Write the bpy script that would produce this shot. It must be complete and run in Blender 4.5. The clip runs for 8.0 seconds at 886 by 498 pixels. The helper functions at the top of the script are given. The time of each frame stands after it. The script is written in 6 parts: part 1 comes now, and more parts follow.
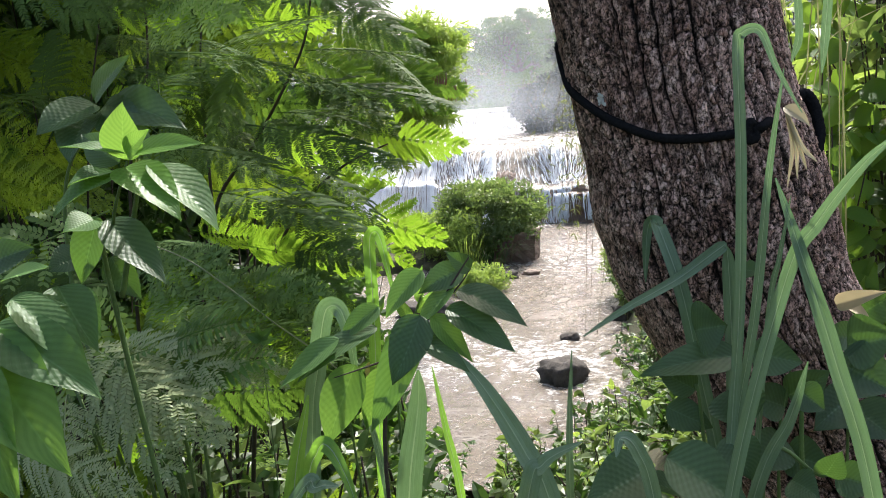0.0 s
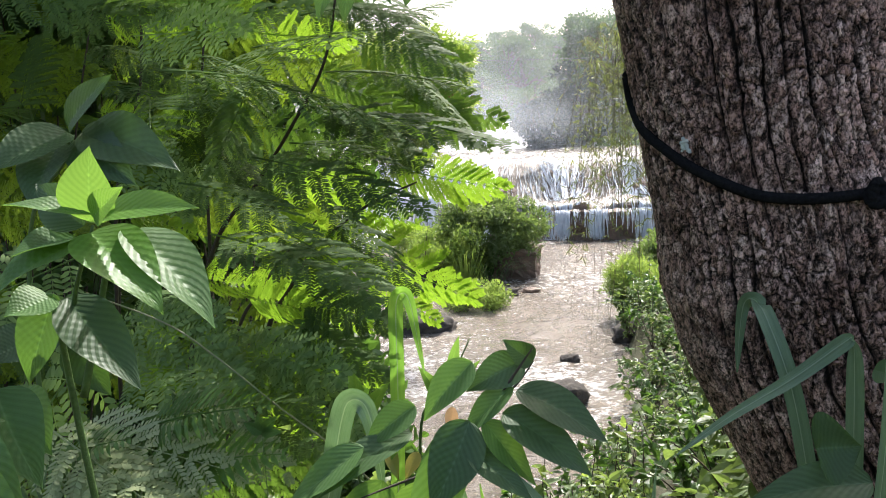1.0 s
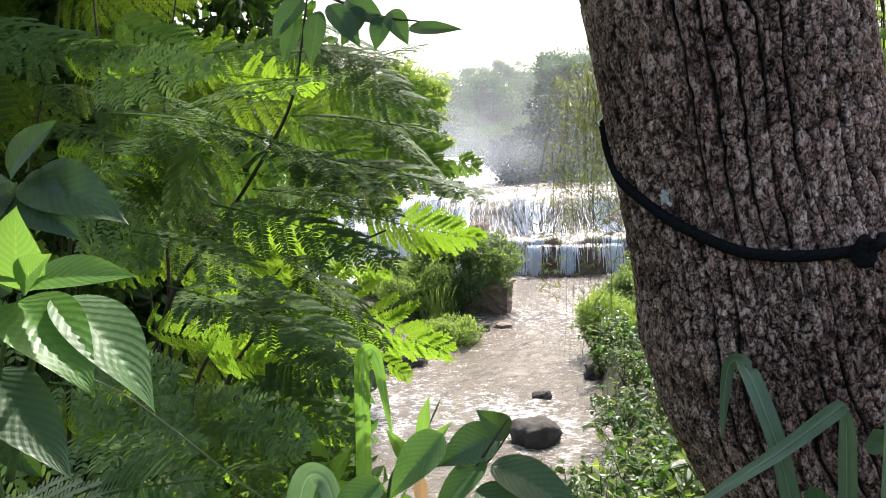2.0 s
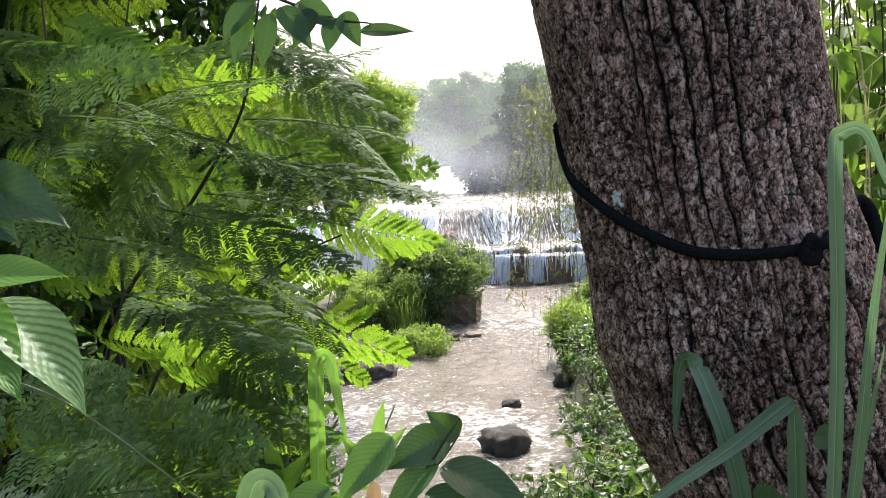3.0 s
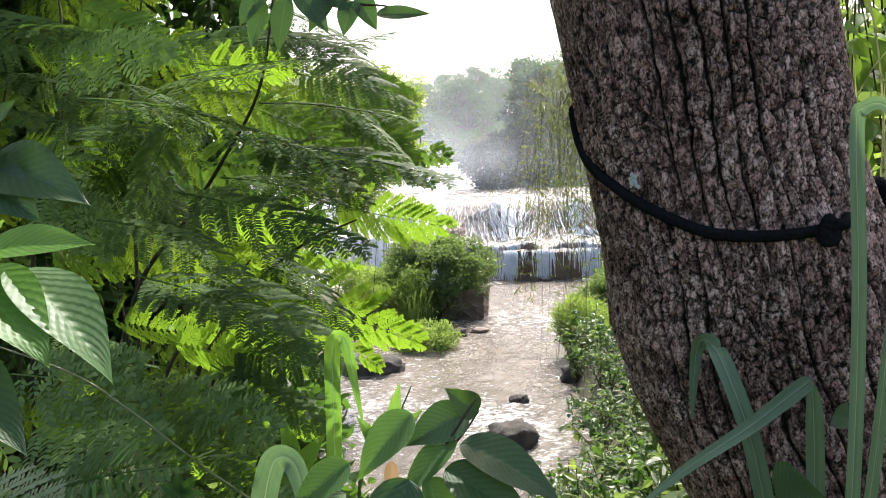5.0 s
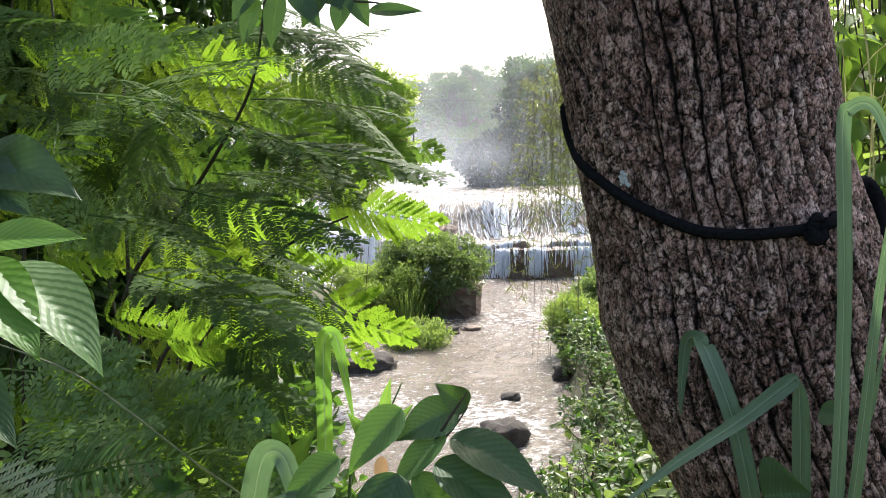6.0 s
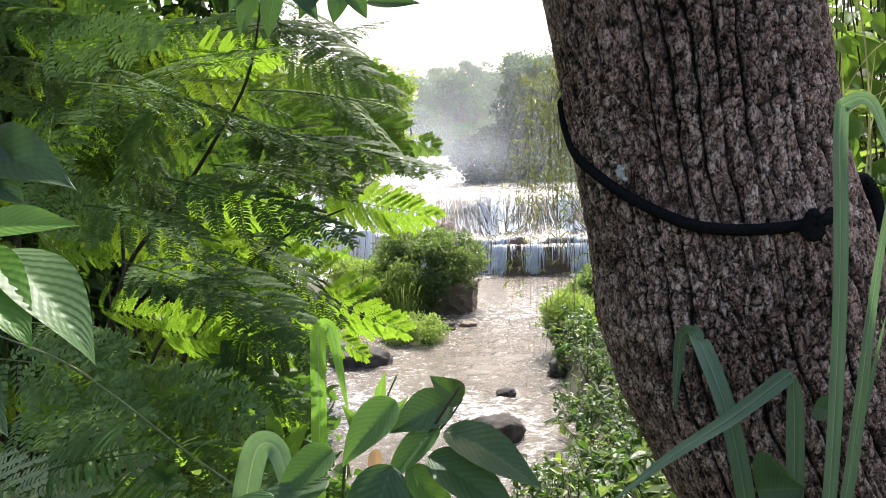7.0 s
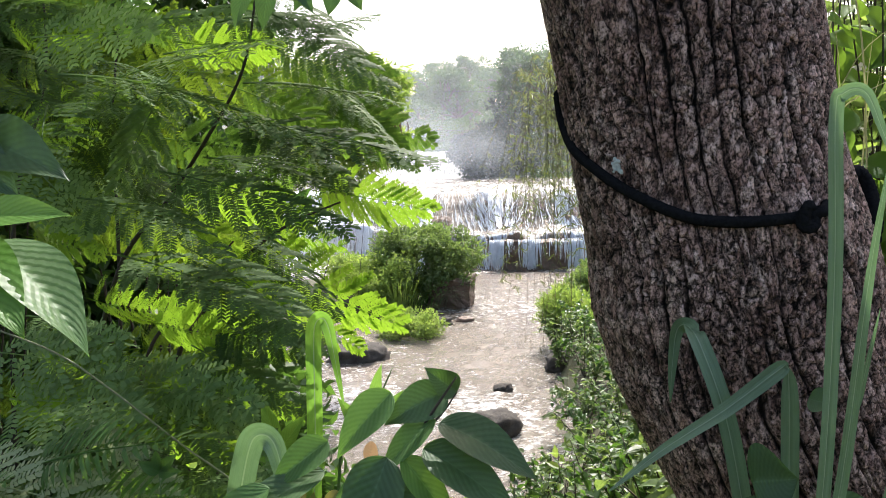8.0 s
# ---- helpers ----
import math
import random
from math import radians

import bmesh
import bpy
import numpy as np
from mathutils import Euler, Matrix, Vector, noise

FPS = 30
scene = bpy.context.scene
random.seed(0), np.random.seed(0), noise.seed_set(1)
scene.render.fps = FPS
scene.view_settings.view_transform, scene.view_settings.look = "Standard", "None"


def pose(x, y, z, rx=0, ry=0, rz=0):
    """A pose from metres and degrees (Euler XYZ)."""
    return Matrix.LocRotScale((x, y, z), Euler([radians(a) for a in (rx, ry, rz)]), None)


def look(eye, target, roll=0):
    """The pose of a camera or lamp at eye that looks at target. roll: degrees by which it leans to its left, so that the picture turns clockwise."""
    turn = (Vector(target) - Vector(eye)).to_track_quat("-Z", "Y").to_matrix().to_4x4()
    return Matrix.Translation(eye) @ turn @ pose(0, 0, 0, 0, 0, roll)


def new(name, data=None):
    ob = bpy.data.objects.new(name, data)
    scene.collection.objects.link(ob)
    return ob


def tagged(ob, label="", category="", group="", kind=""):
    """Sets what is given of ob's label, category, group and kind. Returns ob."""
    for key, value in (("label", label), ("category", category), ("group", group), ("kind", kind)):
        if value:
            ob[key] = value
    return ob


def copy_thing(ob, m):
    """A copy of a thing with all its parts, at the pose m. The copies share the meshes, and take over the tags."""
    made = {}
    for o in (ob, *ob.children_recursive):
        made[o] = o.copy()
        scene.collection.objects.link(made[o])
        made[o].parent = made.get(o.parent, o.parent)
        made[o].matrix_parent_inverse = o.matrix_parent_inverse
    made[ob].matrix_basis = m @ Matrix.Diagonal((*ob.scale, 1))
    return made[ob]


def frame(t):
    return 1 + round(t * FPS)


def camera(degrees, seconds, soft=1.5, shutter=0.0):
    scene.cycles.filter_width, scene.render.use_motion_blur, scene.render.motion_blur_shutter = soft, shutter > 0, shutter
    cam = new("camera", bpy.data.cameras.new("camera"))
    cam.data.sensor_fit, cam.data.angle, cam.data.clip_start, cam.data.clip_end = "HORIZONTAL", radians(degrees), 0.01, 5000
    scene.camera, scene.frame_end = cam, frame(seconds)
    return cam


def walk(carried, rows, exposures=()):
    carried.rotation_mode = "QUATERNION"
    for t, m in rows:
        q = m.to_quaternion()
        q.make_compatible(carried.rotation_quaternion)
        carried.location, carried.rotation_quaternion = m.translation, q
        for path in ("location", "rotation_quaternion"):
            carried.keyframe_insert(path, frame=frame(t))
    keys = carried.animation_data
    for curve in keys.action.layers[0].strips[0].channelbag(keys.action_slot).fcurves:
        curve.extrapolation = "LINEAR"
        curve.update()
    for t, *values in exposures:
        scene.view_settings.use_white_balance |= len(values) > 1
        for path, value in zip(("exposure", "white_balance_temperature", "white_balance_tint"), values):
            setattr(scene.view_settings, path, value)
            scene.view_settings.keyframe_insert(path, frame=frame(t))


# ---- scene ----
cam = camera(59.9, 8.0, soft=0.8)
PATH = [
    (0, (0.198, 0.033, 1.55), (-0.037, 1.989, 1.204), -4.5),
    (0.5, (0.195, 0.186, 1.573), (-0.051, 2.14, 1.221), -3.1),
    (1, (0.109, 0.263, 1.594), (-0.118, 2.225, 1.277), -2.6),
    (1.5, (0.083, 0.305, 1.608), (-0.107, 2.278, 1.337), -2.0),
    (2, (0.106, 0.323, 1.614), (-0.046, 2.303, 1.381), -2.0),
    (2.2, (0.114, 0.317, 1.611), (-0.017, 2.3, 1.384), -2.0),
    (3.3, (0.127, 0.332, 1.596), (0.061, 2.32, 1.388), -2.3),
    (3.5, (0.123, 0.326, 1.591), (0.054, 2.314, 1.383), -2.2),
    (4, (0.116, 0.327, 1.59), (0.028, 2.314, 1.382), -2.4),
    (4.5, (0.113, 0.327, 1.586), (0.018, 2.313, 1.372), -2.3),
    (6, (0.116, 0.321, 1.583), (0.044, 2.307, 1.358), -1.9),
    (6.5, (0.116, 0.321, 1.581), (0.048, 2.306, 1.35), -1.6),
    (7, (0.117, 0.323, 1.579), (0.053, 2.308, 1.343), -1.4),
    (7.5, (0.118, 0.322, 1.578), (0.057, 2.307, 1.335), -1.4),
    (8, (0.119, 0.324, 1.575), (0.062, 2.308, 1.327), -1.4),
]
walk(cam, [(t, look(eye, target, roll)) for t, eye, target, roll in PATH])

# ---- world, sun, exposure ----
SUN_AZ, SUN_EL = radians(14), radians(52)
world = bpy.data.worlds.new("sky")
scene.world = world
world.use_nodes = True
wn = world.node_tree
sky = wn.nodes.new("ShaderNodeTexSky")
sky.sky_type = "NISHITA"
sky.sun_disc = False
sky.sun_elevation, sky.sun_rotation = SUN_EL, SUN_AZ
sky.air_density, sky.dust_density, sky.ozone_density = 1.2, 6.0, 0.6
wn.links.new(sky.outputs[0], wn.nodes["Background"].inputs[0])
wn.nodes["Background"].inputs[1].default_value = 0.15
sun_data = bpy.data.lights.new("sun", "SUN")
sun_data.energy, sun_data.angle, sun_data.color = 3.8, radians(0.6), (1.0, 0.975, 0.935)
sun = new("sun", sun_data)
SUN_WAY = Vector((math.sin(SUN_AZ) * math.cos(SUN_EL), math.cos(SUN_AZ) * math.cos(SUN_EL), math.sin(SUN_EL)))
sun.matrix_world = look(SUN_WAY * 60, (0, 0, 0))
scene.view_settings.exposure = 1.30

# ---- levels of the place ----
WATER = -2.65          # river below the falls
AXIS_Y = 1.47          # depth of the near tree's trunk


# ---- materials ----
def mat(name):
    m = bpy.data.materials.new(name)
    m.use_nodes = True
    m.node_tree.nodes.clear()
    return m, m.node_tree.nodes, m.node_tree.links




def ramp(nodes, links, source, stops):
    r = nodes.new("ShaderNodeValToRGB")
    e = r.color_ramp.elements
    while len(e) < len(stops):
        e.new(0.5)
    for k, (p, c) in zip(e, stops):
        k.position, k.color = p, (*c, 1) if len(c) == 3 else c
    links.new(source, r.inputs[0])
    return r.outputs[0]


def mix(nodes, links, fac, a, b, how="MIX"):
    n = nodes.new("ShaderNodeMix")
    n.data_type, n.blend_type = "RGBA", how
    for v, i in ((fac, 0), (a, 6), (b, 7)):
        if isinstance(v, (int, float)):
            n.inputs[i].default_value = v
        elif isinstance(v, tuple):
            n.inputs[i].default_value = (*v, 1)
        else:
            links.new(v, n.inputs[i])
    return n.outputs[2]


def tex_noise(nodes, links, scale, detail=4, rough=0.6, vector=None, stretch=None, space="Object"):
    co = nodes.new("ShaderNodeTexCoord").outputs[space]
    if vector is not None:
        co = vector
    if stretch:
        mp = nodes.new("ShaderNodeMapping")
        mp.inputs[3].default_value = stretch
        links.new(co, mp.inputs[0])
        co = mp.outputs[0]
    n = nodes.new("ShaderNodeTexNoise")
    n.inputs["Scale"].default_value, n.inputs["Detail"].default_value, n.inputs["Roughness"].default_value = scale, detail, rough
    links.new(co, n.inputs["Vector"])
    return n.outputs[0]


def principled(nodes, links, colour, rough, bump=None, strength=0.3, distance=0.01, metal=0.0, specular=0.5):
    p = nodes.new("ShaderNodeBsdfPrincipled")
    if isinstance(colour, tuple):
        p.inputs["Base Color"].default_value = (*colour, 1)
    else:
        links.new(colour, p.inputs["Base Color"])
    if isinstance(rough, (int, float)):
        p.inputs["Roughness"].default_value = rough
    else:
        links.new(rough, p.inputs["Roughness"])
    p.inputs["Metallic"].default_value = metal
    p.inputs["Specular IOR Level"].default_value = specular
    if bump is not None:
        b = nodes.new("ShaderNodeBump")
        b.inputs["Strength"].default_value, b.inputs["Distance"].default_value = strength, distance
        links.new(bump, b.inputs["Height"])
        links.new(b.outputs[0], p.inputs["Normal"])
    return p


def finish(nodes, links, shader):
    links.new(shader, nodes.new("ShaderNodeOutputMaterial").inputs[0])


def leaf_material(name, dark, light, through_colour, share=0.45, rough=0.45, vary="island", grain=60, veins=False, old=None, specular=0.4, stripes=False):
    """Leaf: glossy face, light coming through it; hue varies from leaf to leaf. veins: ribs along the UV grid."""
    dark, light, through_colour = [tuple((1 - k) * v + k * (0.25 * c[0] + 0.65 * c[1] + 0.10 * c[2]) for v in c) for c, k in ((dark, 0.13), (light, 0.13), (through_colour, 0.05))]
    m, n, l = mat(name)
    if vary == "island":
        rnd = n.new("ShaderNodeNewGeometry").outputs["Random Per Island"]
    else:
        rnd = n.new("ShaderNodeObjectInfo").outputs["Random"]
    patch = tex_noise(n, l, grain, 3)
    tone = n.new("ShaderNodeMath")
    tone.operation = "MULTIPLY_ADD"
    tone.inputs[1].default_value, tone.inputs[2].default_value = 0.55, 0.0
    l.new(patch, tone.inputs[0])
    both = n.new("ShaderNodeMath")
    both.operation = "MULTIPLY_ADD"
    both.inputs[1].default_value = 0.6
    l.new(rnd, both.inputs[0])
    l.new(tone.outputs[0], both.inputs[2])
    stops = [(0.15, dark), (0.8, light)]
    if old:
        stops += [(0.955, light), (0.975, old)]
    col = ramp(n, l, both.outputs[0], stops)
    height = patch
    if stripes:
        uv2 = n.new("ShaderNodeTexCoord").outputs["UV"]
        lines2 = tex_noise(n, l, 9, 3, 0.6, vector=uv2, stretch=(0.25, 6, 1))
        blot = tex_noise(n, l, 5, 3, 0.6, vector=uv2, stretch=(3, 1, 1))
        col = mix(n, l, 1.0, col, ramp(n, l, lines2, [(0.35, (0.72, 0.74, 0.70)), (0.6, (1, 1, 1))]), "MULTIPLY")
        col = mix(n, l, 1.0, col, ramp(n, l, blot, [(0.3, (0.70, 0.74, 0.72)), (0.6, (1, 1, 1))]), "MULTIPLY")
        height = lines2
    if veins:
        uv = n.new("ShaderNodeTexCoord").outputs["UV"]
        sep = n.new("ShaderNodeSeparateXYZ")
        l.new(uv, sep.inputs[0])
        off = n.new("ShaderNodeMath")
        off.operation = "SUBTRACT"
        off.inputs[1].default_value = 0.5
        l.new(sep.outputs[1], off.inputs[0])
        side = n.new("ShaderNodeMath")
        side.operation = "ABSOLUTE"
        l.new(off.outputs[0], side.inputs[0])
        run = n.new("ShaderNodeMath")
        run.operation = "MULTIPLY_ADD"
        run.inputs[1].default_value = -0.60
        l.new(side.outputs[0], run.inputs[0])
        l.new(sep.outputs[0], run.inputs[2])
        saw = n.new("ShaderNodeMath")
        saw.operation = "PINGPONG"
        saw.inputs[1].default_value = 0.0425
        l.new(run.outputs[0], saw.inputs[0])
        # Shade in the valleys between ribs is put into the colour here.
        col = mix(n, l, 1.0, col, ramp(n, l, saw.outputs[0], [(0.0, (0.68, 0.70, 0.68)), (0.03, (1, 1, 1))]), "MULTIPLY")
        thin = ramp(n, l, saw.outputs[0], [(0.0, (0.5, 0.5, 0.5)), (0.002, (0, 0, 0))])
        rib = ramp(n, l, side.outputs[0], [(0.0, (1, 1, 1)), (0.03, (0, 0, 0))])
        lines = mix(n, l, 1.0, thin, rib, "LIGHTEN")
        pale = tuple(min(1.0, c * 1.5 + 0.03) for c in light)
        rise = n.new("ShaderNodeMath")
        rise.operation = "MULTIPLY"
        rise.inputs[1].default_value = 16.0
        l.new(saw.outputs[0], rise.inputs[0])
        height = mix(n, l, 0.25, rise.outputs[0], patch)
        weak = mix(n, l, 0.38, (0.0, 0.0, 0.0), lines)
        col = mix(n, l, weak, col, pale)
    p = principled(n, l, col, rough, height, 0.4 if veins else 0.25, 0.0014 if veins else 0.002, specular=specular)
    t = n.new("ShaderNodeBsdfTranslucent")
    tc = mix(n, l, 0.75, col, through_colour)
    l.new(tc, t.inputs[0])
    mx = n.new("ShaderNodeMixShader")
    mx.inputs[0].default_value = share
    l.new(p.outputs[0], mx.inputs[1])
    l.new(t.outputs[0], mx.inputs[2])
    finish(n, l, mx.outputs[0])
    return m


def plain_material(name, a, b, scale, rough, strength=0.4, distance=0.01, stretch=None, specular=0.4, old=None):
    m, n, l = mat(name)
    big = tex_noise(n, l, scale, 6, 0.65, stretch=stretch)
    fine = tex_noise(n, l, scale * 9, 3, 0.6, stretch=stretch)
    col = ramp(n, l, big, [(0.3, a), (0.7, b)])
    col = mix(n, l, 0.35, col, ramp(n, l, fine, [(0.3, a), (0.7, b)]))
    if old:
        spots = tex_noise(n, l, scale * 2.3, 5, 0.7)
        col = mix(n, l, ramp(n, l, spots, [(0.6, (0, 0, 0)), (0.68, (1, 1, 1))]), col, old)
    p = principled(n, l, col, rough, mix(n, l, 0.5, big, fine), strength, distance, specular=specular)
    finish(n, l, p.outputs[0])
    return m


def bark_material():
    """Cracked bark: small flaking plates, each of its own tone, dark joints between them, old lichen and damp stains."""
    m, n, l = mat("bark")
    co = n.new("ShaderNodeTexCoord").outputs["Object"]
    bend = n.new("ShaderNodeTexNoise")
    bend.inputs["Scale"].default_value, bend.inputs["Detail"].default_value = 60, 4
    l.new(co, bend.inputs["Vector"])
    push = n.new("ShaderNodeVectorMath")
    push.operation = "MULTIPLY_ADD"
    push.inputs[1].default_value = (0.024, 0.024, 0.040)
    l.new(bend.outputs["Color"], push.inputs[0])
    l.new(co, push.inputs[2])
    mp = n.new("ShaderNodeMapping")
    mp.inputs[3].default_value = (1, 1, 0.5)
    l.new(push.outputs[0], mp.inputs[0])

    def plates(scale, feature):
        v = n.new("ShaderNodeTexVoronoi")
        v.feature = feature
        v.inputs["Scale"].default_value = scale
        l.new(mp.outputs[0], v.inputs["Vector"])
        return v
    tone = plates(92, "F1").outputs["Color"]
    sep = n.new("ShaderNodeSeparateXYZ")
    l.new(tone, sep.inputs[0])
    small = plates(92, "DISTANCE_TO_EDGE").outputs["Distance"]
    large = plates(30, "DISTANCE_TO_EDGE").outputs["Distance"]
    big = tex_noise(n, l, 9, 5, 0.65)
    mid = tex_noise(n, l, 95, 6, 0.75, stretch=(1, 1, 0.65))
    fine = tex_noise(n, l, 330, 4, 0.7, stretch=(1, 1, 0.7))
    col = ramp(n, l, sep.outputs[0], [(0.0, (0.52, 0.310, 0.262)), (0.5, (0.76, 0.490, 0.425)), (1.0, (0.95, 0.680, 0.605))])
    col = mix(n, l, 1.0, col, ramp(n, l, mid, [(0.38, (0.14, 0.13, 0.125)), (0.47, (0.75, 0.74, 0.73)), (0.53, (1, 1, 1))]), "MULTIPLY")
    col = mix(n, l, 1.0, col, ramp(n, l, fine, [(0.37, (0.22, 0.21, 0.20)), (0.53, (1, 1, 1))]), "MULTIPLY")
    col = mix(n, l, 1.0, col, ramp(n, l, big, [(0.44, (1, 1, 1)), (0.60, (0.64, 0.61, 0.60))]), "MULTIPLY")
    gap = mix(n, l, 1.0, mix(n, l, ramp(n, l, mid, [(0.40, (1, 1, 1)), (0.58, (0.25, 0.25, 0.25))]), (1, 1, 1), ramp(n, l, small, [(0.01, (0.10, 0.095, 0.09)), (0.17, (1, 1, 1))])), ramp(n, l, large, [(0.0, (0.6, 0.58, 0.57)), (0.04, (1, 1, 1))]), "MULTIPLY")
    # Crevice shade put into the colour: furrows of the relief go nearly black.
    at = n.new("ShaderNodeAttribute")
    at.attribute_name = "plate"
    crack_shade = ramp(n, l, at.outputs["Fac"], [(0.08, (0.03, 0.027, 0.025)), (0.68, (1, 1, 1))])
    col = mix(n, l, 1.0, col, mix(n, l, 1.0, gap, crack_shade, "MULTIPLY"), "MULTIPLY")
    lichen = tex_noise(n, l, 75, 5, 0.75)
    col = mix(n, l, ramp(n, l, lichen, [(0.69, (0, 0, 0)), (0.75, (0.6, 0.6, 0.6))]), col, (0.50, 0.47, 0.43))
    h = mix(n, l, 0.5, mix(n, l, 0.4, gap, mid), mix(n, l, 0.4, tone, fine))
    p = principled(n, l, col, 0.66, h, 1.0, 0.010, specular=0.2)
    finish(n, l, p.outputs[0])
    return m


def water_material():
    """Muddy water, glossy and rippled; white where it breaks (attribute 'foam'), in strands where it falls ('fall')."""
    m, n, l = mat("river_water")
    at = n.new("ShaderNodeAttribute")
    at.attribute_name = "foam"
    fall = n.new("ShaderNodeAttribute")
    fall.attribute_name = "fall"
    silt = tex_noise(n, l, 0.8, 5, 0.6, stretch=(1, 0.5, 1))
    lace = tex_noise(n, l, 5.5, 9, 0.74, stretch=(1.0, 1.2, 0.3))
    strands = tex_noise(n, l, 7.0, 6, 0.75, stretch=(1.0, 0.10, 0.16))
    ripple = tex_noise(n, l, 4.2, 6, 0.66, stretch=(0.75, 1.5, 0.3))
    fine = tex_noise(n, l, 12, 5, 0.65, stretch=(0.8, 1.8, 0.3))
    mud = ramp(n, l, silt, [(0.3, (0.10, 0.083, 0.066)), (0.7, (0.165, 0.142, 0.118))])
    broken = mix(n, l, fall.outputs["Fac"], mix(n, l, 0.35, lace, fine), strands)
    sm = n.new("ShaderNodeMath")
    sm.operation = "ADD"
    l.new(broken, sm.inputs[0])
    l.new(at.outputs["Fac"], sm.inputs[1])
    foam = ramp(n, l, sm.outputs[0], [(0.60, (0, 0, 0)), (0.82, (1, 1, 1))])
    col = mix(n, l, foam, mud, (0.82, 0.83, 0.85))
    rough = ramp(n, l, foam, [(0.0, (0.09, 0.09, 0.09)), (0.6, (0.8, 0.8, 0.8))])
    h = mix(n, l, 0.3, ripple, fine)
    h = mix(n, l, fall.outputs["Fac"], h, strands)
    p = principled(n, l, col, rough, h, 1.0, 0.14, specular=0.5)
    spray = n.new("ShaderNodeBsdfTranslucent")
    spray.inputs[0].default_value = (0.82, 0.83, 0.85, 1)
    part_white = n.new("ShaderNodeMath")
    part_white.operation = "MULTIPLY"
    part_white.inputs[1].default_value = 0.55
    l.new(foam, part_white.inputs[0])
    mx = n.new("ShaderNodeMixShader")
    l.new(part_white.outputs[0], mx.inputs[0])
    l.new(p.outputs[0], mx.inputs[1])
    l.new(spray.outputs[0], mx.inputs[2])
    finish(n, l, mx.outputs[0])
    return m


def mist_material(name, amount):
    """Fine spray: mostly clear, a little white scatter, in drifting patches that thin out to the rim."""
    m, n, l = mat(name)
    at = n.new("ShaderNodeAttribute")
    at.attribute_name = "body"
    cloud = tex_noise(n, l, 0.22, 4, 0.55)
    mul = n.new("ShaderNodeMath")
    mul.operation = "MULTIPLY"
    l.new(ramp(n, l, cloud, [(0.3, (0.25, 0.25, 0.25)), (0.7, (1, 1, 1))]), mul.inputs[0])
    l.new(at.outputs["Fac"], mul.inputs[1])
    sc = n.new("ShaderNodeMath")
    sc.operation = "MULTIPLY"
    sc.inputs[1].default_value = amount
    l.new(mul.outputs[0], sc.inputs[0])
    d = n.new("ShaderNodeBsdfDiffuse")
    d.inputs[0].default_value = (0.82, 0.87, 0.96, 1)
    tl = n.new("ShaderNodeBsdfTranslucent")
    tl.inputs[0].default_value = (0.82, 0.87, 0.96, 1)
    half = n.new("ShaderNodeMixShader")
    half.inputs[0].default_value = 0.6
    l.new(d.outputs[0], half.inputs[1])
    l.new(tl.outputs[0], half.inputs[2])
    clear = n.new("ShaderNodeBsdfTransparent")
    mx = n.new("ShaderNodeMixShader")
    l.new(sc.outputs[0], mx.inputs[0])
    l.new(clear.outputs[0], mx.inputs[1])
    l.new(half.outputs[0], mx.inputs[2])
    finish(n, l, mx.outputs[0])
    return m


BARK = bark_material()
RIVER = water_material()
# Shaded, skylit, half-lit and sunlit copies of one leaf; light lies in colour.
FROND = leaf_material("shaded_feathery_leaf", (0.028, 0.058, 0.017), (0.085, 0.150, 0.042), (0.20, 0.36, 0.03), 0.26, 0.65, "object", 25, specular=0.10)
FROND_PALE = leaf_material("skylit_feathery_leaf", (0.055, 0.105, 0.028), (0.17, 0.265, 0.075), (0.26, 0.44, 0.035), 0.32, 0.5, "island", 25, specular=0.22)
FROND_HALF = leaf_material("half_lit_feathery_leaf", (0.042, 0.095, 0.016), (0.095, 0.185, 0.034), (0.23, 0.42, 0.025), 0.38, 0.7, "object", 25, specular=0.08)
FROND_LIT = leaf_material("sunlit_feathery_leaf", (0.065, 0.14, 0.010), (0.12, 0.23, 0.018), (0.34, 0.58, 0.012), 0.46, 0.65, "object", 25, specular=0.10)
BROAD = leaf_material("broad_leaf", (0.05, 0.115, 0.034), (0.108, 0.22, 0.06), (0.22, 0.46, 0.03), 0.34, 0.46, "object", 40, True, specular=0.25)
# Young-leaf green; on large backlit leaves its brightness stands in for sunlight.
BROAD_YOUNG_LIT = leaf_material("young_and_lit_broad_leaf", (0.06, 0.17, 0.02), (0.12, 0.26, 0.035), (0.28, 0.52, 0.05), 0.40, 0.42, "object", 40, True, specular=0.25)
# Darker leaf tone; at trunk foot and under the shrub it paints in shade.
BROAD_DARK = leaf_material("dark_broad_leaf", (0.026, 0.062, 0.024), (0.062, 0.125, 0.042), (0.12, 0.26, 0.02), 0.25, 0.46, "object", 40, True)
BLADE = leaf_material("grass_blade", (0.105, 0.175, 0.108), (0.175, 0.265, 0.168), (0.20, 0.38, 0.10), 0.28, 0.42, "object", 30, stripes=True)
RIB = leaf_material("blade_midrib", (0.17, 0.26, 0.16), (0.28, 0.37, 0.25), (0.3, 0.45, 0.15), 0.25, 0.45, "object", 30)
BLADE_YOUNG = leaf_material("young_grass_blade", (0.09, 0.21, 0.03), (0.15, 0.32, 0.045), (0.30, 0.60, 0.04), 0.42, 0.42, "object", 30, stripes=True)
SCRUB = leaf_material("scrub_leaf", (0.028, 0.056, 0.020), (0.105, 0.165, 0.055), (0.27, 0.40, 0.06), 0.38, 0.4, "island", 4, False, (0.25, 0.2, 0.06))
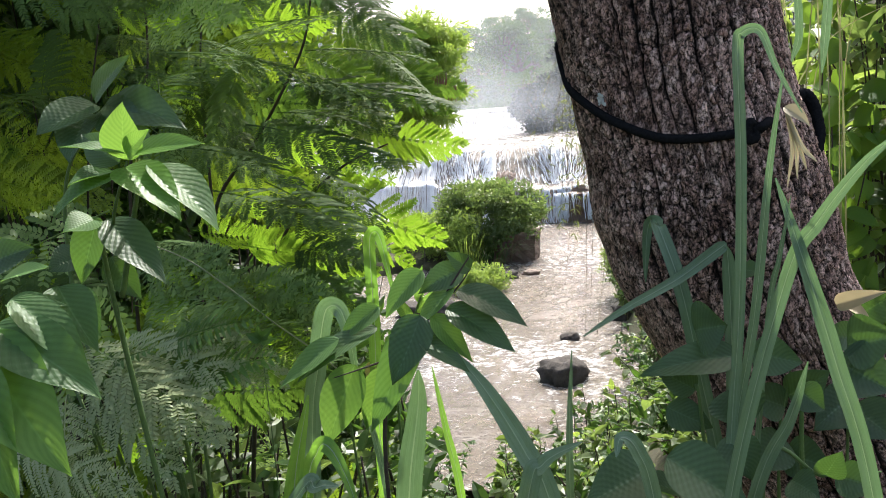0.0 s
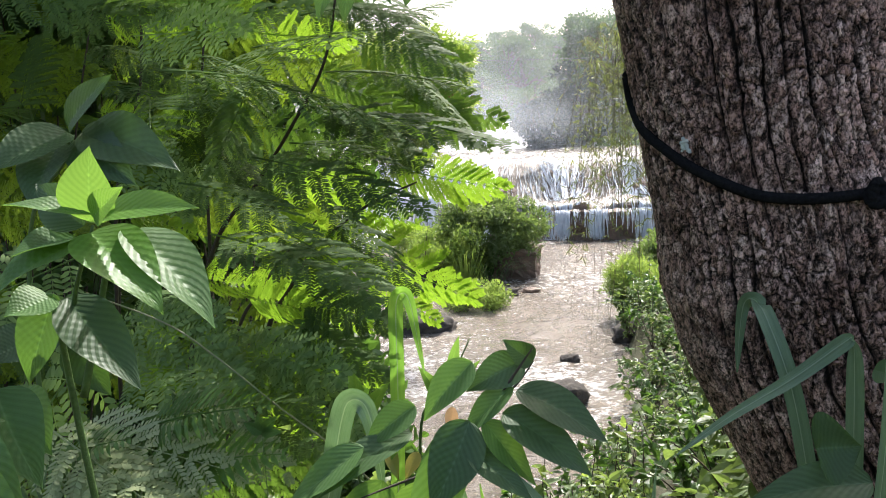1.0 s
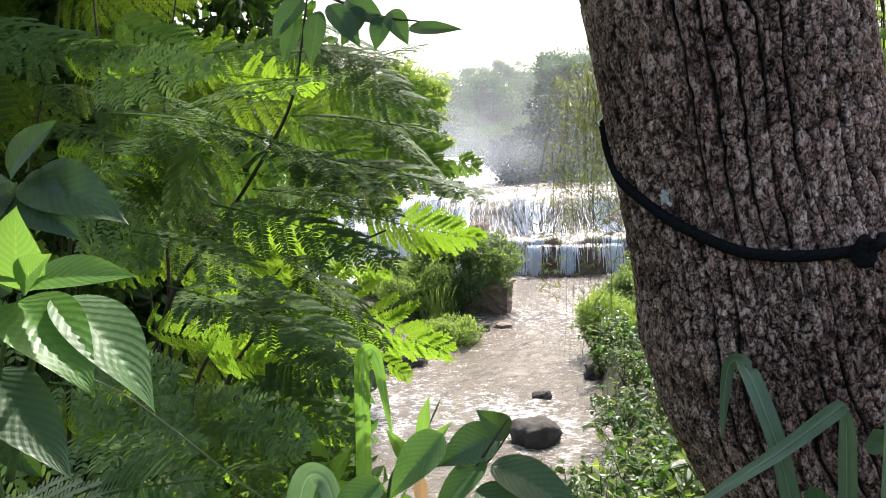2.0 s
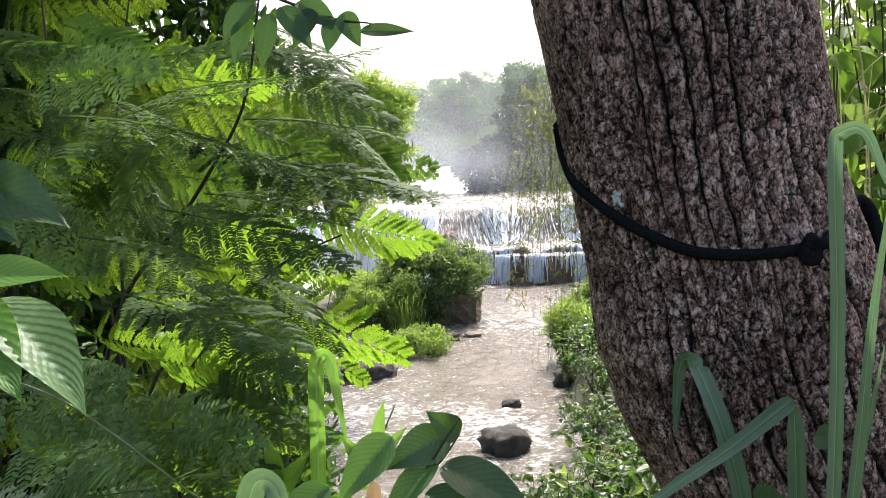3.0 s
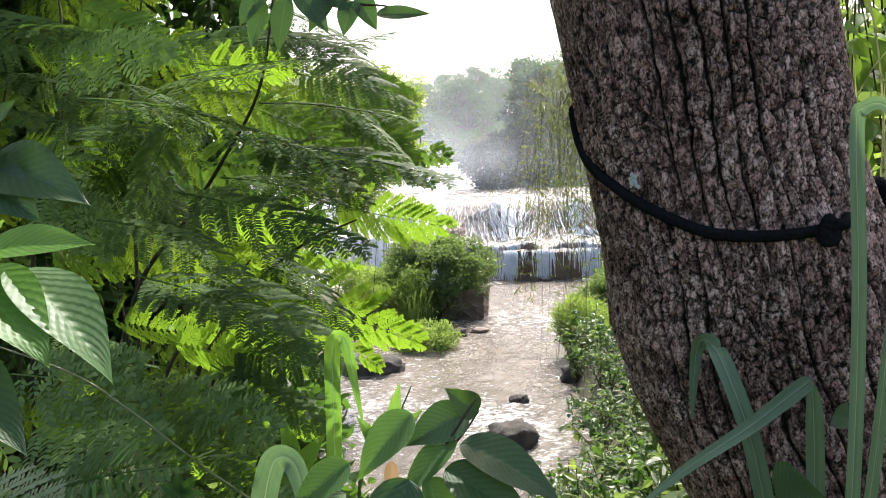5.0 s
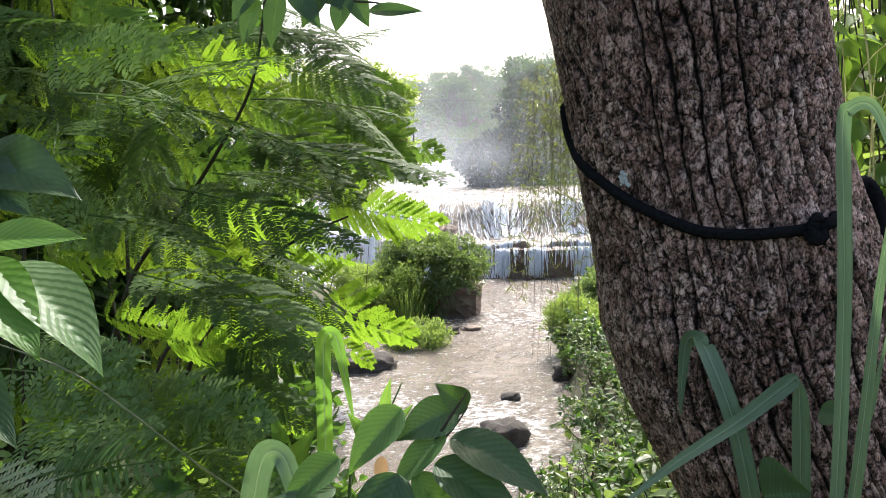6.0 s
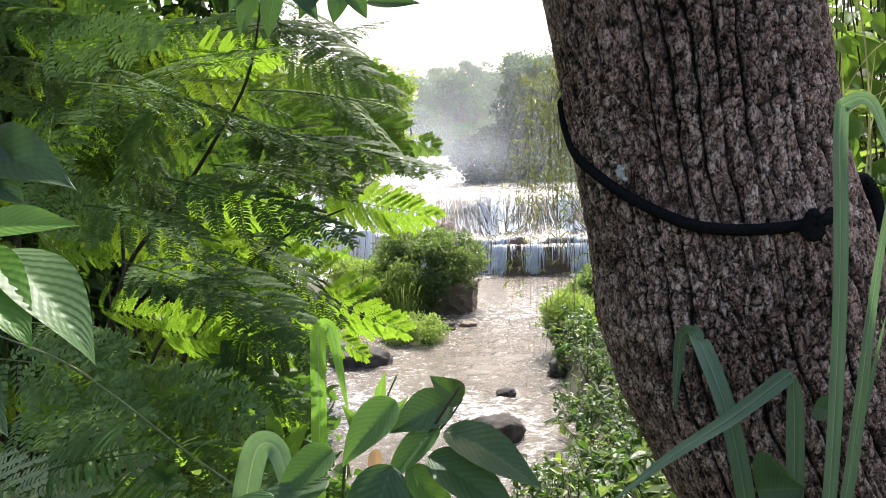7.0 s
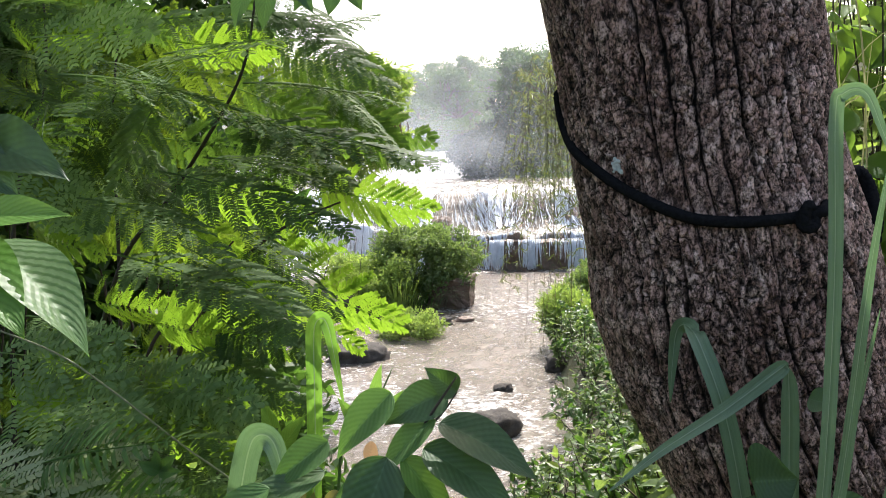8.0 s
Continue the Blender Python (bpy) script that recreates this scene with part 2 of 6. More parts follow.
SCRUB_DARK = leaf_material("dark_scrub_leaf", (0.012, 0.040, 0.010), (0.045, 0.10, 0.02), (0.13, 0.28, 0.02), 0.35, 0.42, "island", 4)
SCRUB_LIGHT = leaf_material("light_scrub_leaf", (0.07, 0.14, 0.025), (0.17, 0.27, 0.05), (0.38, 0.52, 0.06), 0.45, 0.45, "island", 4, False, (0.32, 0.26, 0.1))
VINE = leaf_material("vine_leaf", (0.03, 0.09, 0.015), (0.09, 0.18, 0.025), (0.28, 0.48, 0.02), 0.42, 0.6, "object", 30, specular=0.15)
WILLOW = leaf_material("willow_leaf", (0.055, 0.085, 0.02), (0.15, 0.18, 0.05), (0.28, 0.33, 0.06), 0.4, 0.45, "island", 8, False, (0.3, 0.22, 0.08))
# Sunlit look of the river trees put into colour and glow-through.
SUNNY = leaf_material("sunny_feathery_leaf", (0.075, 0.15, 0.022), (0.16, 0.26, 0.045), (0.40, 0.56, 0.05), 0.46, 0.5, "island", 4)
# Darker copy of FAR_LEAF: shade put into the colour of the riverside trees.
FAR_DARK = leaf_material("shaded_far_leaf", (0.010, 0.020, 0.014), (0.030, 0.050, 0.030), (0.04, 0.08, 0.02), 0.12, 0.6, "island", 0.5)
FAR_LEAF = leaf_material("far_leaf", (0.02, 0.05, 0.014), (0.07, 0.13, 0.035), (0.12, 0.22, 0.03), 0.3, 0.55, "island", 0.5)
DRY = leaf_material("dry_leaf", (0.22, 0.18, 0.10), (0.44, 0.38, 0.25), (0.5, 0.4, 0.2), 0.3, 0.6, "object", 30)
YELLOW = leaf_material("yellowed_leaf", (0.20, 0.22, 0.05), (0.34, 0.32, 0.09), (0.6, 0.5, 0.05), 0.4, 0.5, "object", 30)
PEACH = leaf_material("new_peach_leaf", (0.5, 0.26, 0.12), (0.66, 0.4, 0.2), (0.6, 0.35, 0.15), 0.4, 0.5, "object", 30)
STEM_GREEN = plain_material("green_stem", (0.05, 0.10, 0.025), (0.11, 0.18, 0.05), 30, 0.5)
STEM_DARK = plain_material("dark_twig", (0.022, 0.017, 0.012), (0.06, 0.045, 0.03), 40, 0.7)
STEM_OLIVE = plain_material("olive_twig", (0.06, 0.055, 0.03), (0.13, 0.115, 0.06), 40, 0.7)
STEM_PALE = plain_material("pale_stem", (0.12, 0.14, 0.07), (0.24, 0.25, 0.14), 40, 0.6)
WOOD_FAR = plain_material("far_wood", (0.07, 0.055, 0.045), (0.14, 0.11, 0.09), 3, 0.8)
ROPE = plain_material("black_rope", (0.006, 0.006, 0.007), (0.02, 0.02, 0.022), 220, 1.0, 0.5, 0.002, specular=0.0)
ROCK_DARK = plain_material("wet_dark_rock", (0.022, 0.021, 0.021), (0.10, 0.090, 0.080), 5, 0.85, 0.8, 0.03, specular=0.12)
ROCK_BROWN = plain_material("brown_rock", (0.070, 0.045, 0.034), (0.22, 0.145, 0.108), 2.5, 0.6, 0.9, 0.08, (1, 1, 1.3), old=(0.07, 0.09, 0.03))
SOIL = plain_material("soil_and_litter", (0.03, 0.028, 0.016), (0.085, 0.085, 0.04), 3, 0.9, 0.7, 0.04, old=(0.05, 0.08, 0.02))
CABLE = plain_material("cable", (0.03, 0.03, 0.032), (0.05, 0.05, 0.05), 20, 0.5)
MIST = mist_material("spray_mist", 0.12)
HAZE = mist_material("thin_haze", 0.085)


# ---- mesh helpers ----
def mesh_of(name, verts, faces, smooth=True):
    me = bpy.data.meshes.new(name)
    me.from_pydata([tuple(v) for v in verts] if not isinstance(verts, np.ndarray) else verts.tolist(), [], faces if isinstance(faces, list) else faces.tolist())
    if smooth:
        me.polygons.foreach_set("use_smooth", np.ones(len(me.polygons), dtype=bool))
    me.update()
    return me


def part(name, me, material, parent=None, label="", m=None):
    """One mesh object, under a thing or a part of it when a parent is given."""
    if isinstance(me, bmesh.types.BMesh):
        data = bpy.data.meshes.new(name)
        me.to_mesh(data)
        me.free()
        me = data
    if material is not None and not me.materials:
        me.materials.append(material)
    ob = new(name, me)
    if m is not None:
        ob.matrix_world = m
    if parent is not None:
        ob.parent = parent
        ob.matrix_parent_inverse = parent.matrix_world.inverted()
    if label:
        tagged(ob, label)
    return ob


def root(name, place, label, category, group="", kind=""):
    ob = new(name)
    ob.empty_display_size = 0.1
    ob.matrix_world = Matrix.Translation(place)
    return tagged(ob, label, category, group, kind)


def spline(points, n):
    """n points along a smooth curve through the given ones."""
    p = np.array(points, float)
    k = len(p)
    ext = np.vstack([2 * p[0] - p[1], p, 2 * p[-1] - p[-2]])
    u = np.linspace(0, k - 1 - 1e-6, n)
    i = u.astype(int)
    f = (u - i)[:, None]
    a, b, c, d = ext[i], ext[i + 1], ext[i + 2], ext[i + 3]
    return 0.5 * ((2 * b) + (c - a) * f + (2 * a - 5 * b + 4 * c - d) * f ** 2 + (3 * b - a - 3 * c + d) * f ** 3)


def tube(points, radii, sides=7, n=24, straight=False):
    """Verts and faces of a tapered tube along a curve."""
    c = np.array(points, float) if straight else spline(points, n)
    n = len(c)
    r = np.interp(np.linspace(0, 1, n), np.linspace(0, 1, len(radii)), radii)
    t = np.gradient(c, axis=0)
    t /= np.linalg.norm(t, axis=1)[:, None] + 1e-12
    ref = np.array([0.31, 0.2, 0.93]) if abs(t[:, 2].mean()) < 0.8 else np.array([1.0, 0.15, 0.0])
    a = np.cross(t, ref)
    a /= np.linalg.norm(a, axis=1)[:, None]
    b = np.cross(t, a)
    ang = np.linspace(0, 2 * np.pi, sides, endpoint=False)
    v = c[:, None] + r[:, None, None] * (np.cos(ang)[None, :, None] * a[:, None] + np.sin(ang)[None, :, None] * b[:, None])
    v = v.reshape(-1, 3)
    f = []
    for i in range(n - 1):
        for j in range(sides):
            k = (j + 1) % sides
            f.append((i * sides + j, i * sides + k, (i + 1) * sides + k, (i + 1) * sides + j))
    f.append(tuple(range(sides))[::-1])
    f.append(tuple(range((n - 1) * sides, n * sides)))
    return v, f


def joined(pieces):
    vs, fs, k = [], [], 0
    for v, f in pieces:
        vs.append(np.asarray(v, float))
        fs += [tuple(i + k for i in q) for q in f]
        k += len(v)
    return np.vstack(vs), fs


def diamonds(rng, at, length, width, way=None, spread=1.0, lift=0.15):
    """Small leaves as folded rhombs: at (N,3); way: main direction of each."""
    n = len(at)
    d = rng.normal(size=(n, 3)) * spread
    if way is not None:
        d = d + way
    d /= np.linalg.norm(d, axis=1)[:, None] + 1e-9
    s = np.cross(d, rng.normal(size=(n, 3)))
    s /= np.linalg.norm(s, axis=1)[:, None] + 1e-9
    up = np.cross(s, d)
    L = (length * rng.uniform(0.6, 1.3, n))[:, None]
    W = (width * rng.uniform(0.7, 1.2, n))[:, None]
    v = np.stack([at, at + 0.45 * L * d + 0.5 * W * s + lift * W * up, at + L * d, at + 0.45 * L * d - 0.5 * W * s + lift * W * up], 1).reshape(-1, 3)
    i = np.arange(n)[:, None] * 4
    f = np.concatenate([i + np.array([[0, 1, 2]]), i + np.array([[0, 2, 3]])], 0)
    return v, f.tolist()


def blob_points(rng, centre, size, n, shell=0.55):
    """Points through an uneven rounded clump, thicker towards its skin."""
    d = rng.normal(size=(n, 3))
    d /= np.linalg.norm(d, axis=1)[:, None]
    r = (shell + (1 - shell) * rng.random(n)) ** 0.8
    return np.array(centre) + d * r[:, None] * np.array(size), d


def clumped(rng, centre, size, clumps, per, clump_size):
    """A crown: clumps of leaves scattered over an uneven body, so that its outline has gaps."""
    c, _ = blob_points(rng, centre, size, clumps, 0.35)
    pts, ways = [], []
    for q in c:
        p, d = blob_points(rng, q, np.array(clump_size) * rng.uniform(0.6, 1.3), per, 0.2)
        pts.append(p)
        ways.append(d)
    return np.vstack(pts), np.vstack(ways), c


def leaf_grid(length, width, curl=0.3, fold=0.25, corrugate=0.0, nu=22, nv=10, point=1.0, seed=0):
    """A broad leaf along +x from the base, upper face to +z, with a midrib fold, raised quilting between the veins and a drooping tip."""
    rng = np.random.default_rng(seed)
    u = np.linspace(0, 1, nu)[:, None]
    s = np.linspace(-1, 1, nv + 1)[None, :]
    w = 0.5 * width * u ** 0.6 * (1 - u) ** 1.15 / 0.326
    w = w + 0.004 * width
    ang = curl * u ** 1.3
    x = length * (u - 0.16 * curl ** 2 * u ** 3) + 0 * s
    z0 = -length * 0.5 * curl * u ** 2
    wave = 0.03 * width * np.sin(u * 7 + rng.uniform(0, 6) + 1.5 * np.sign(s)) * np.abs(s) ** 2
    quilt = corrugate * width * 0.016 * np.cos(2 * np.pi * (u - 0.30 * np.abs(s)) / 0.085) * np.sin(np.pi * np.abs(s)) ** 0.6 * np.sin(np.pi * u) ** 0.5
    y = w * s * np.cos(fold)
    z = z0 + w * np.abs(s) * math.sin(fold) + wave + quilt
    y = y + 0.04 * length * np.sin(u * 2.6 + rng.uniform(0, 6)) * u
    v = np.stack([x, y + 0 * x, z + 0 * x], -1).reshape(-1, 3)
    m = nv + 1
    f = [(i * m + j, (i + 1) * m + j, (i + 1) * m + j + 1, i * m + j + 1) for i in range(nu - 1) for j in range(nv)]
    uv = np.stack([u + 0 * s, 0.5 + 0.5 * s + 0 * u], -1).reshape(-1, 2)
    me = mesh_of("leaf", v, f)
    layer = me.uv_layers.new(name="UVMap")
    idx = np.zeros(len(me.loops), dtype=np.int32)
    me.loops.foreach_get("vertex_index", idx)
    layer.data.foreach_set("uv", uv[idx].astype(np.float32).ravel())
    return me


def along(base, tip, up=(0, 0, 1), roll=0.0):
    """A pose at base with +x towards tip and +z as near to up as can be."""
    b, t = Vector(base), Vector(tip)
    x = (t - b).normalized()
    y = Vector(up).cross(x)
    if y.length < 1e-4:
        y = Vector((0, 1, 0))
    y.normalize()
    z = x.cross(y)
    m = Matrix((x, y, z)).transposed().to_4x4()
    m.translation = b
    return m @ pose(0, 0, 0, roll, 0, 0)


leaf_count = [0]


def leaf(parent, base, tip, width, material, up=(0, -0.5, 0.85), roll=0.0, curl=0.35, fold=0.3, corrugate=1.0, label="", nu=66, nv=12, name="leaf"):
    """One broad leaf from base to tip; width in metres."""
    leaf_count[0] += 1
    length = (Vector(tip) - Vector(base)).length
    me = leaf_grid(length * (1 + 0.1 * curl), width, curl, fold, corrugate, nu, nv, 1.0, leaf_count[0])
    m = along(base, tip, up, roll) @ pose(0, 0, 0, 0, -math.degrees(math.atan(0.42 * curl)), 0)
    return part(name, me, material, parent, label, m)


def blade(parent, points, width, material, face=(0, -1, 0.2), n=40, keel=0.22, label="", taper=0.35, name="blade", pinch=None):
    """A grass blade through the points, with a keeled midrib; width at its widest."""
    c = spline(points, n)
    t = np.gradient(c, axis=0)
    t /= np.linalg.norm(t, axis=1)[:, None] + 1e-12
    s = np.cross(t, np.array(face, float))
    s /= np.linalg.norm(s, axis=1)[:, None] + 1e-9
    up = np.cross(s, t)
    u = np.linspace(0, 1, n)
    w = 0.5 * width * np.minimum(1, 0.55 + 2.0 * u) * np.clip((1 - u) / taper, 0.02, 1) ** 0.6
    if pinch:
        w = w * (1 - 0.82 * np.exp(-((u - pinch) / 0.075) ** 2))
    cols = []
    for k, h in ((-1, 0.0), (-0.5, -0.6), (-0.06, -1.0), (0.0, -0.75), (0.06, -1.0), (0.5, -0.6), (1, 0.0)):
        cols.append(c + s * (w * k)[:, None] + up * (w * keel * h)[:, None])
    v = np.stack(cols, 1).reshape(-1, 3)
    m = 7
    f = [(i * m + j, (i + 1) * m + j, (i + 1) * m + j + 1, i * m + j + 1) for i in range(n - 1) for j in range(m - 1)]
    me = mesh_of(name, v, f)
    me.materials.append(material)
    me.materials.append(RIB)
    uv = np.stack([np.repeat(u, 7), np.tile(np.linspace(0, 1, 7), n)], -1)
    layer = me.uv_layers.new(name="UVMap")
    idx = np.zeros(len(me.loops), dtype=np.int32)
    me.loops.foreach_get("vertex_index", idx)
    layer.data.foreach_set("uv", uv[idx].astype(np.float32).ravel())
    me.polygons.foreach_set("material_index", np.array([1 if j in (2, 3) else 0 for i in range(n - 1) for j in range(m - 1)], dtype=np.int32))
    return part(name, me, None, parent, label)


def frond_mesh(seed, pairs=12, leaflets=11, pinna=0.26, leaf_len=0.050, leaf_wide=0.021, droop=0.25, hang=0.35, lift=0.10):
    """A twice-feathered leaf, one unit long along +x: stalk, side stalks and close-set blunt leaflets in pairs."""
    rng = np.random.default_rng(seed)
    u = np.linspace(0, 1, 12)
    rach = np.stack([u, 0.03 * np.sin(3 * u + seed), -droop * u ** 2], 1)
    pieces = [tube(rach, [0.0065, 0.002], 4, straight=True)]
    V, Fq = [], []
    k = 0
    for i in range(pairs):
        ui = 0.12 + 0.88 * i / (pairs - 1)
        o = np.array([np.interp(ui, u, rach[:, a]) for a in range(3)])
        size = pinna * (0.62 + 0.38 * math.sin(math.pi * (0.15 + 0.7 * ui))) * (1 - 0.62 * max(0, ui - 0.55) / 0.45)
        for sgn in (-1, 1):
            if rng.random() < 0.04:
                continue
            reach = size * rng.uniform(0.85, 1.1)
            ang = math.radians(70 - 34 * ui + rng.uniform(-8, 8))
            d = np.array([math.cos(ang), sgn * math.sin(ang), lift + rng.uniform(-0.14, 0.10)])
            d /= np.linalg.norm(d)
            side = np.cross(np.array([0, 0, 1.0]), d)
            side /= np.linalg.norm(side)
            up = np.cross(d, side)
            count = max(5, round(leaflets * reach / pinna))
            q = np.linspace(0, 1, count + 1)
            sag = hang * rng.uniform(0.7, 1.3)
            p = o + d * reach * q[:, None] + np.array([0, 0, -1.0]) * (sag * reach * q ** 1.7)[:, None]
            wd = side * 0.0024
            for j in range(0, count - 1, 2):
                e = min(count, j + 2)
                V += [p[j] - wd, p[j] + wd, p[e] + wd, p[e] - wd]
                Fq.append((k, k + 1, k + 2, k + 3))
                k += 4
            for j in range(1, count + 1):
                taper = math.sin(math.pi * (0.24 + 0.62 * j / (count + 1))) ** 0.7
                run = p[j] - p[j - 1]
                run = run / (np.linalg.norm(run) + 1e-9)
                for ss in (-1, 1):
                    a2 = math.radians(62 - 14 * j / count + rng.uniform(-7, 7))
                    dd = run * math.cos(a2) + side * ss * math.sin(a2) + up * rng.uniform(-0.12, 0.16)
                    dd /= np.linalg.norm(dd)
                    sd = np.cross(dd, up + side * rng.uniform(-0.2, 0.2))
                    sd /= np.linalg.norm(sd) + 1e-9
                    L = leaf_len * taper * rng.uniform(0.88, 1.1)
                    W = leaf_wide * (0.65 + 0.35 * taper)
                    c = p[j]
                    V += [c, c + dd * L * 0.26 + sd * W * 0.5, c + dd * L * 0.72 + sd * W * 0.42, c + dd * L, c + dd * L * 0.72 - sd * W * 0.42, c + dd * L * 0.26 - sd * W * 0.5]
                    Fq += [(k, k + 1, k + 2, k + 3), (k, k + 3, k + 4, k + 5)]
                    k += 6
    v, f = joined(pieces + [(np.array(V), Fq)])
    return mesh_of("frond", v, f, False)


def sword_fern_mesh(seed, pairs=17, droop=0.3):
    """A once-feathered fern leaf, one unit long along +x, with narrow pointed leaflets."""
    rng = np.random.default_rng(seed)
    u = np.linspace(0, 1, 14)
    rach = np.stack([u, 0.04 * np.sin(2.5 * u + seed), -droop * u ** 2], 1)
    pieces = [tube(rach, [0.008, 0.003], 5, straight=True)]
    V, Fq, k = [], [], 0
    for i in range(pairs):
        ui = 0.12 + 0.87 * i / (pairs - 1)
        o = np.array([np.interp(ui, u, rach[:, a]) for a in range(3)])
        size = 0.24 * math.sin(math.pi * (0.22 + 0.73 * ui)) ** 0.8
        for sgn in (-1, 1):
            ang = math.radians(70 - 24 * ui + rng.uniform(-6, 6))
            d = np.array([math.cos(ang), sgn * math.sin(ang), 0.10 + rng.uniform(-0.10, 0.08)])
            d /= np.linalg.norm(d)
            side = np.cross(np.array([0, 0, 1.0]), d)
            side /= np.linalg.norm(side)
            w = 0.022 * (0.6 + 0.4 * size / 0.24)
            mid = [o + d * size * q - np.array([0, 0, 0.25 * size * q * q]) for q in (0.0, 0.25, 0.6, 1.0)]
            V += [mid[0], mid[1] - side * w + [0, 0, 0.004], mid[1], mid[1] + side * w + [0, 0, 0.004], mid[2] - side * w * 0.8, mid[2], mid[2] + side * w * 0.8, mid[3]]
            Fq += [(k, k + 2, k + 1), (k, k + 3, k + 2), (k + 1, k + 2, k + 5, k + 4), (k + 2, k + 3, k + 6, k + 5), (k + 4, k + 5, k + 7), (k + 5, k + 6, k + 7)]
            k += 8
    v, f = joined(pieces + [(np.array(V), Fq)])
    return mesh_of("frond", v, f, False)


def ovals(rng, at, length, width, way=None, spread=1.0, fold=0.25, flat=0.0):
    """Leaves of eight points, folded along the midrib. flat: how far their faces turn up to the sky."""
    n = len(at)
    d = rng.normal(size=(n, 3)) * spread
    if way is not None:
        d = d + way
    d /= np.linalg.norm(d, axis=1)[:, None] + 1e-9
    ref = rng.normal(size=(n, 3)) * (1 - flat) + np.array([0, 0, 1.0]) * flat * 1.5
    s = np.cross(d, ref)
    s /= np.linalg.norm(s, axis=1)[:, None] + 1e-9
    up = np.cross(s, d)
    L = (length * rng.uniform(0.6, 1.25, n))[:, None]
    W = (width * rng.uniform(0.75, 1.2, n))[:, None]
    rows = [at, at + 0.28 * L * d - 0.02 * L * up, at + 0.65 * L * d - 0.05 * L * up, at + L * d - 0.16 * L * up]
    e = fold * W * up
    v = np.stack([rows[0], rows[1] - 0.5 * W * s + e, rows[1], rows[1] + 0.5 * W * s + e, rows[2] - 0.4 * W * s + 0.8 * e, rows[2], rows[2] + 0.4 * W * s + 0.8 * e, rows[3]], 1).reshape(-1, 3)
    i = np.arange(n)[:, None] * 8
    quads = np.concatenate([i + np.array([[1, 2, 5, 4]]), i + np.array([[2, 3, 6, 5]])], 0).tolist()
    tris = np.concatenate([i + np.array([[0, 2, 1]]), i + np.array([[0, 3, 2]]), i + np.array([[4, 5, 7]]), i + np.array([[5, 6, 7]])], 0).tolist()
    return v, quads + tris


def step(a, b, v):
    t = np.clip((v - a) / (b - a), 0, 1)
    return t * t * (3 - 2 * t)


def wave_noise(x, y, seed, octaves=5, base=1.0):
    """Smooth rolling noise from turned sines, about -1 to 1."""
    rng = np.random.default_rng(seed)
    out = np.zeros(np.broadcast(x, y).shape)
    amp, fr, tot = 1.0, base, 0.0
    for _ in range(octaves):
        for _ in range(3):
            a, p = rng.uniform(0, 6.28, 2)
            out = out + amp * np.sin(fr * (x * math.cos(a) + y * math.sin(a)) + p + 1.3 * np.sin(0.6 * fr * (y * math.cos(a) - x * math.sin(a)) + p))
        tot += 2.0 * amp
        amp, fr = amp * 0.55, fr * 1.9
    return out / tot


# ---- ground, river ----
def river_edges(y):
    left = np.interp(y, [8, 10, 14, 18, 22, 40, 60, 200], [-3.0, -3.5, -5, -9, -14, -18, -14, -14])
    right = np.interp(y, [8, 10, 13, 16, 22, 25, 33, 48, 56, 200], [1.2, 1.35, 1.6, 1.75, 2.1, 5, 9, 9, 4.0, 4.0])
    return left, right


def water_level(x, y):
    """The river's surface: two low falls, a pool and an upper fall."""
    bend = 0.5 * wave_noise(x, 0 * y, 5, 4, 0.9)
    near = 27.9 + bend + 4.6 * step(-1.5, -4.5, x)
    brink = 30.6 + 0.9 * wave_noise(x, 0 * y, 8, 4, 0.7) + 2.0 * step(-1.5, -5, x)
    z = WATER + 1.18 * step(0, 0.55, y - near) + 1.32 * step(0, 2.7, y - brink)
    z = z + 0.12 * wave_noise(x * 2.2, y, 13, 4, 1.6) * step(-0.2, 0.3, y - near) * step(3.0, 1.2, y - brink)
    z = z + 0.05 * step(33, 48, y)
    top = 50.5 + 0.8 * wave_noise(x, 0 * y, 21, 4, 0.5)
    z = z + 1.75 * step(0, 5.0, y - top)
    return z


def ground_level(x, y):
    left, right = river_edges(y)
    level = np.interp(y, [27.5, 28.5, 31, 33, 50, 54], [WATER, -1.5, -0.9, -0.15, -0.1, 1.65])
    out = np.maximum(left - x, x - right)
    bank = level + 0.35 + 0.22 * np.clip(out, 0, 9) + 0.18 * wave_noise(x, y, 3, 4, 0.7)
    bed = level - 0.8 - 2.0 * step(-0.6, -2.4, x) * step(26, 27.5, y) * step(37.5, 35.5, y)
    z = bed + (bank - bed) * step(-0.5, 0.7, out)
    near = np.interp(y, [-60, 1.4, 2.6, 5, 8, 10.5, 13], [0.15, 0.0, -0.5, -1.75, -2.75, -3.3, -6.0])
    near = near + 0.95 * step(0.15, 0.95, x - 0.06 * y) * step(1.4, 3.2, y) * step(12.5, 8.5, y)
    near = near + 0.05 * wave_noise(x, y, 4, 4, 1.7)
    z = np.maximum(z, near)
    rise = np.interp(y, [58, 75, 95, 160, 400, 3000], [0, 1.2, 3.0, 4.0, 6.0, 20.0])
    rise = rise + 0.8 * wave_noise(x, y, 6, 3, 0.05) * step(60, 90, y)
    return z + rise


def grid_faces(rows, cols):
    i = np.arange(rows - 1)[:, None] * cols + np.arange(cols - 1)[None, :]
    i = i.ravel()
    return np.stack([i, i + 1, i + cols + 1, i + cols], 1)


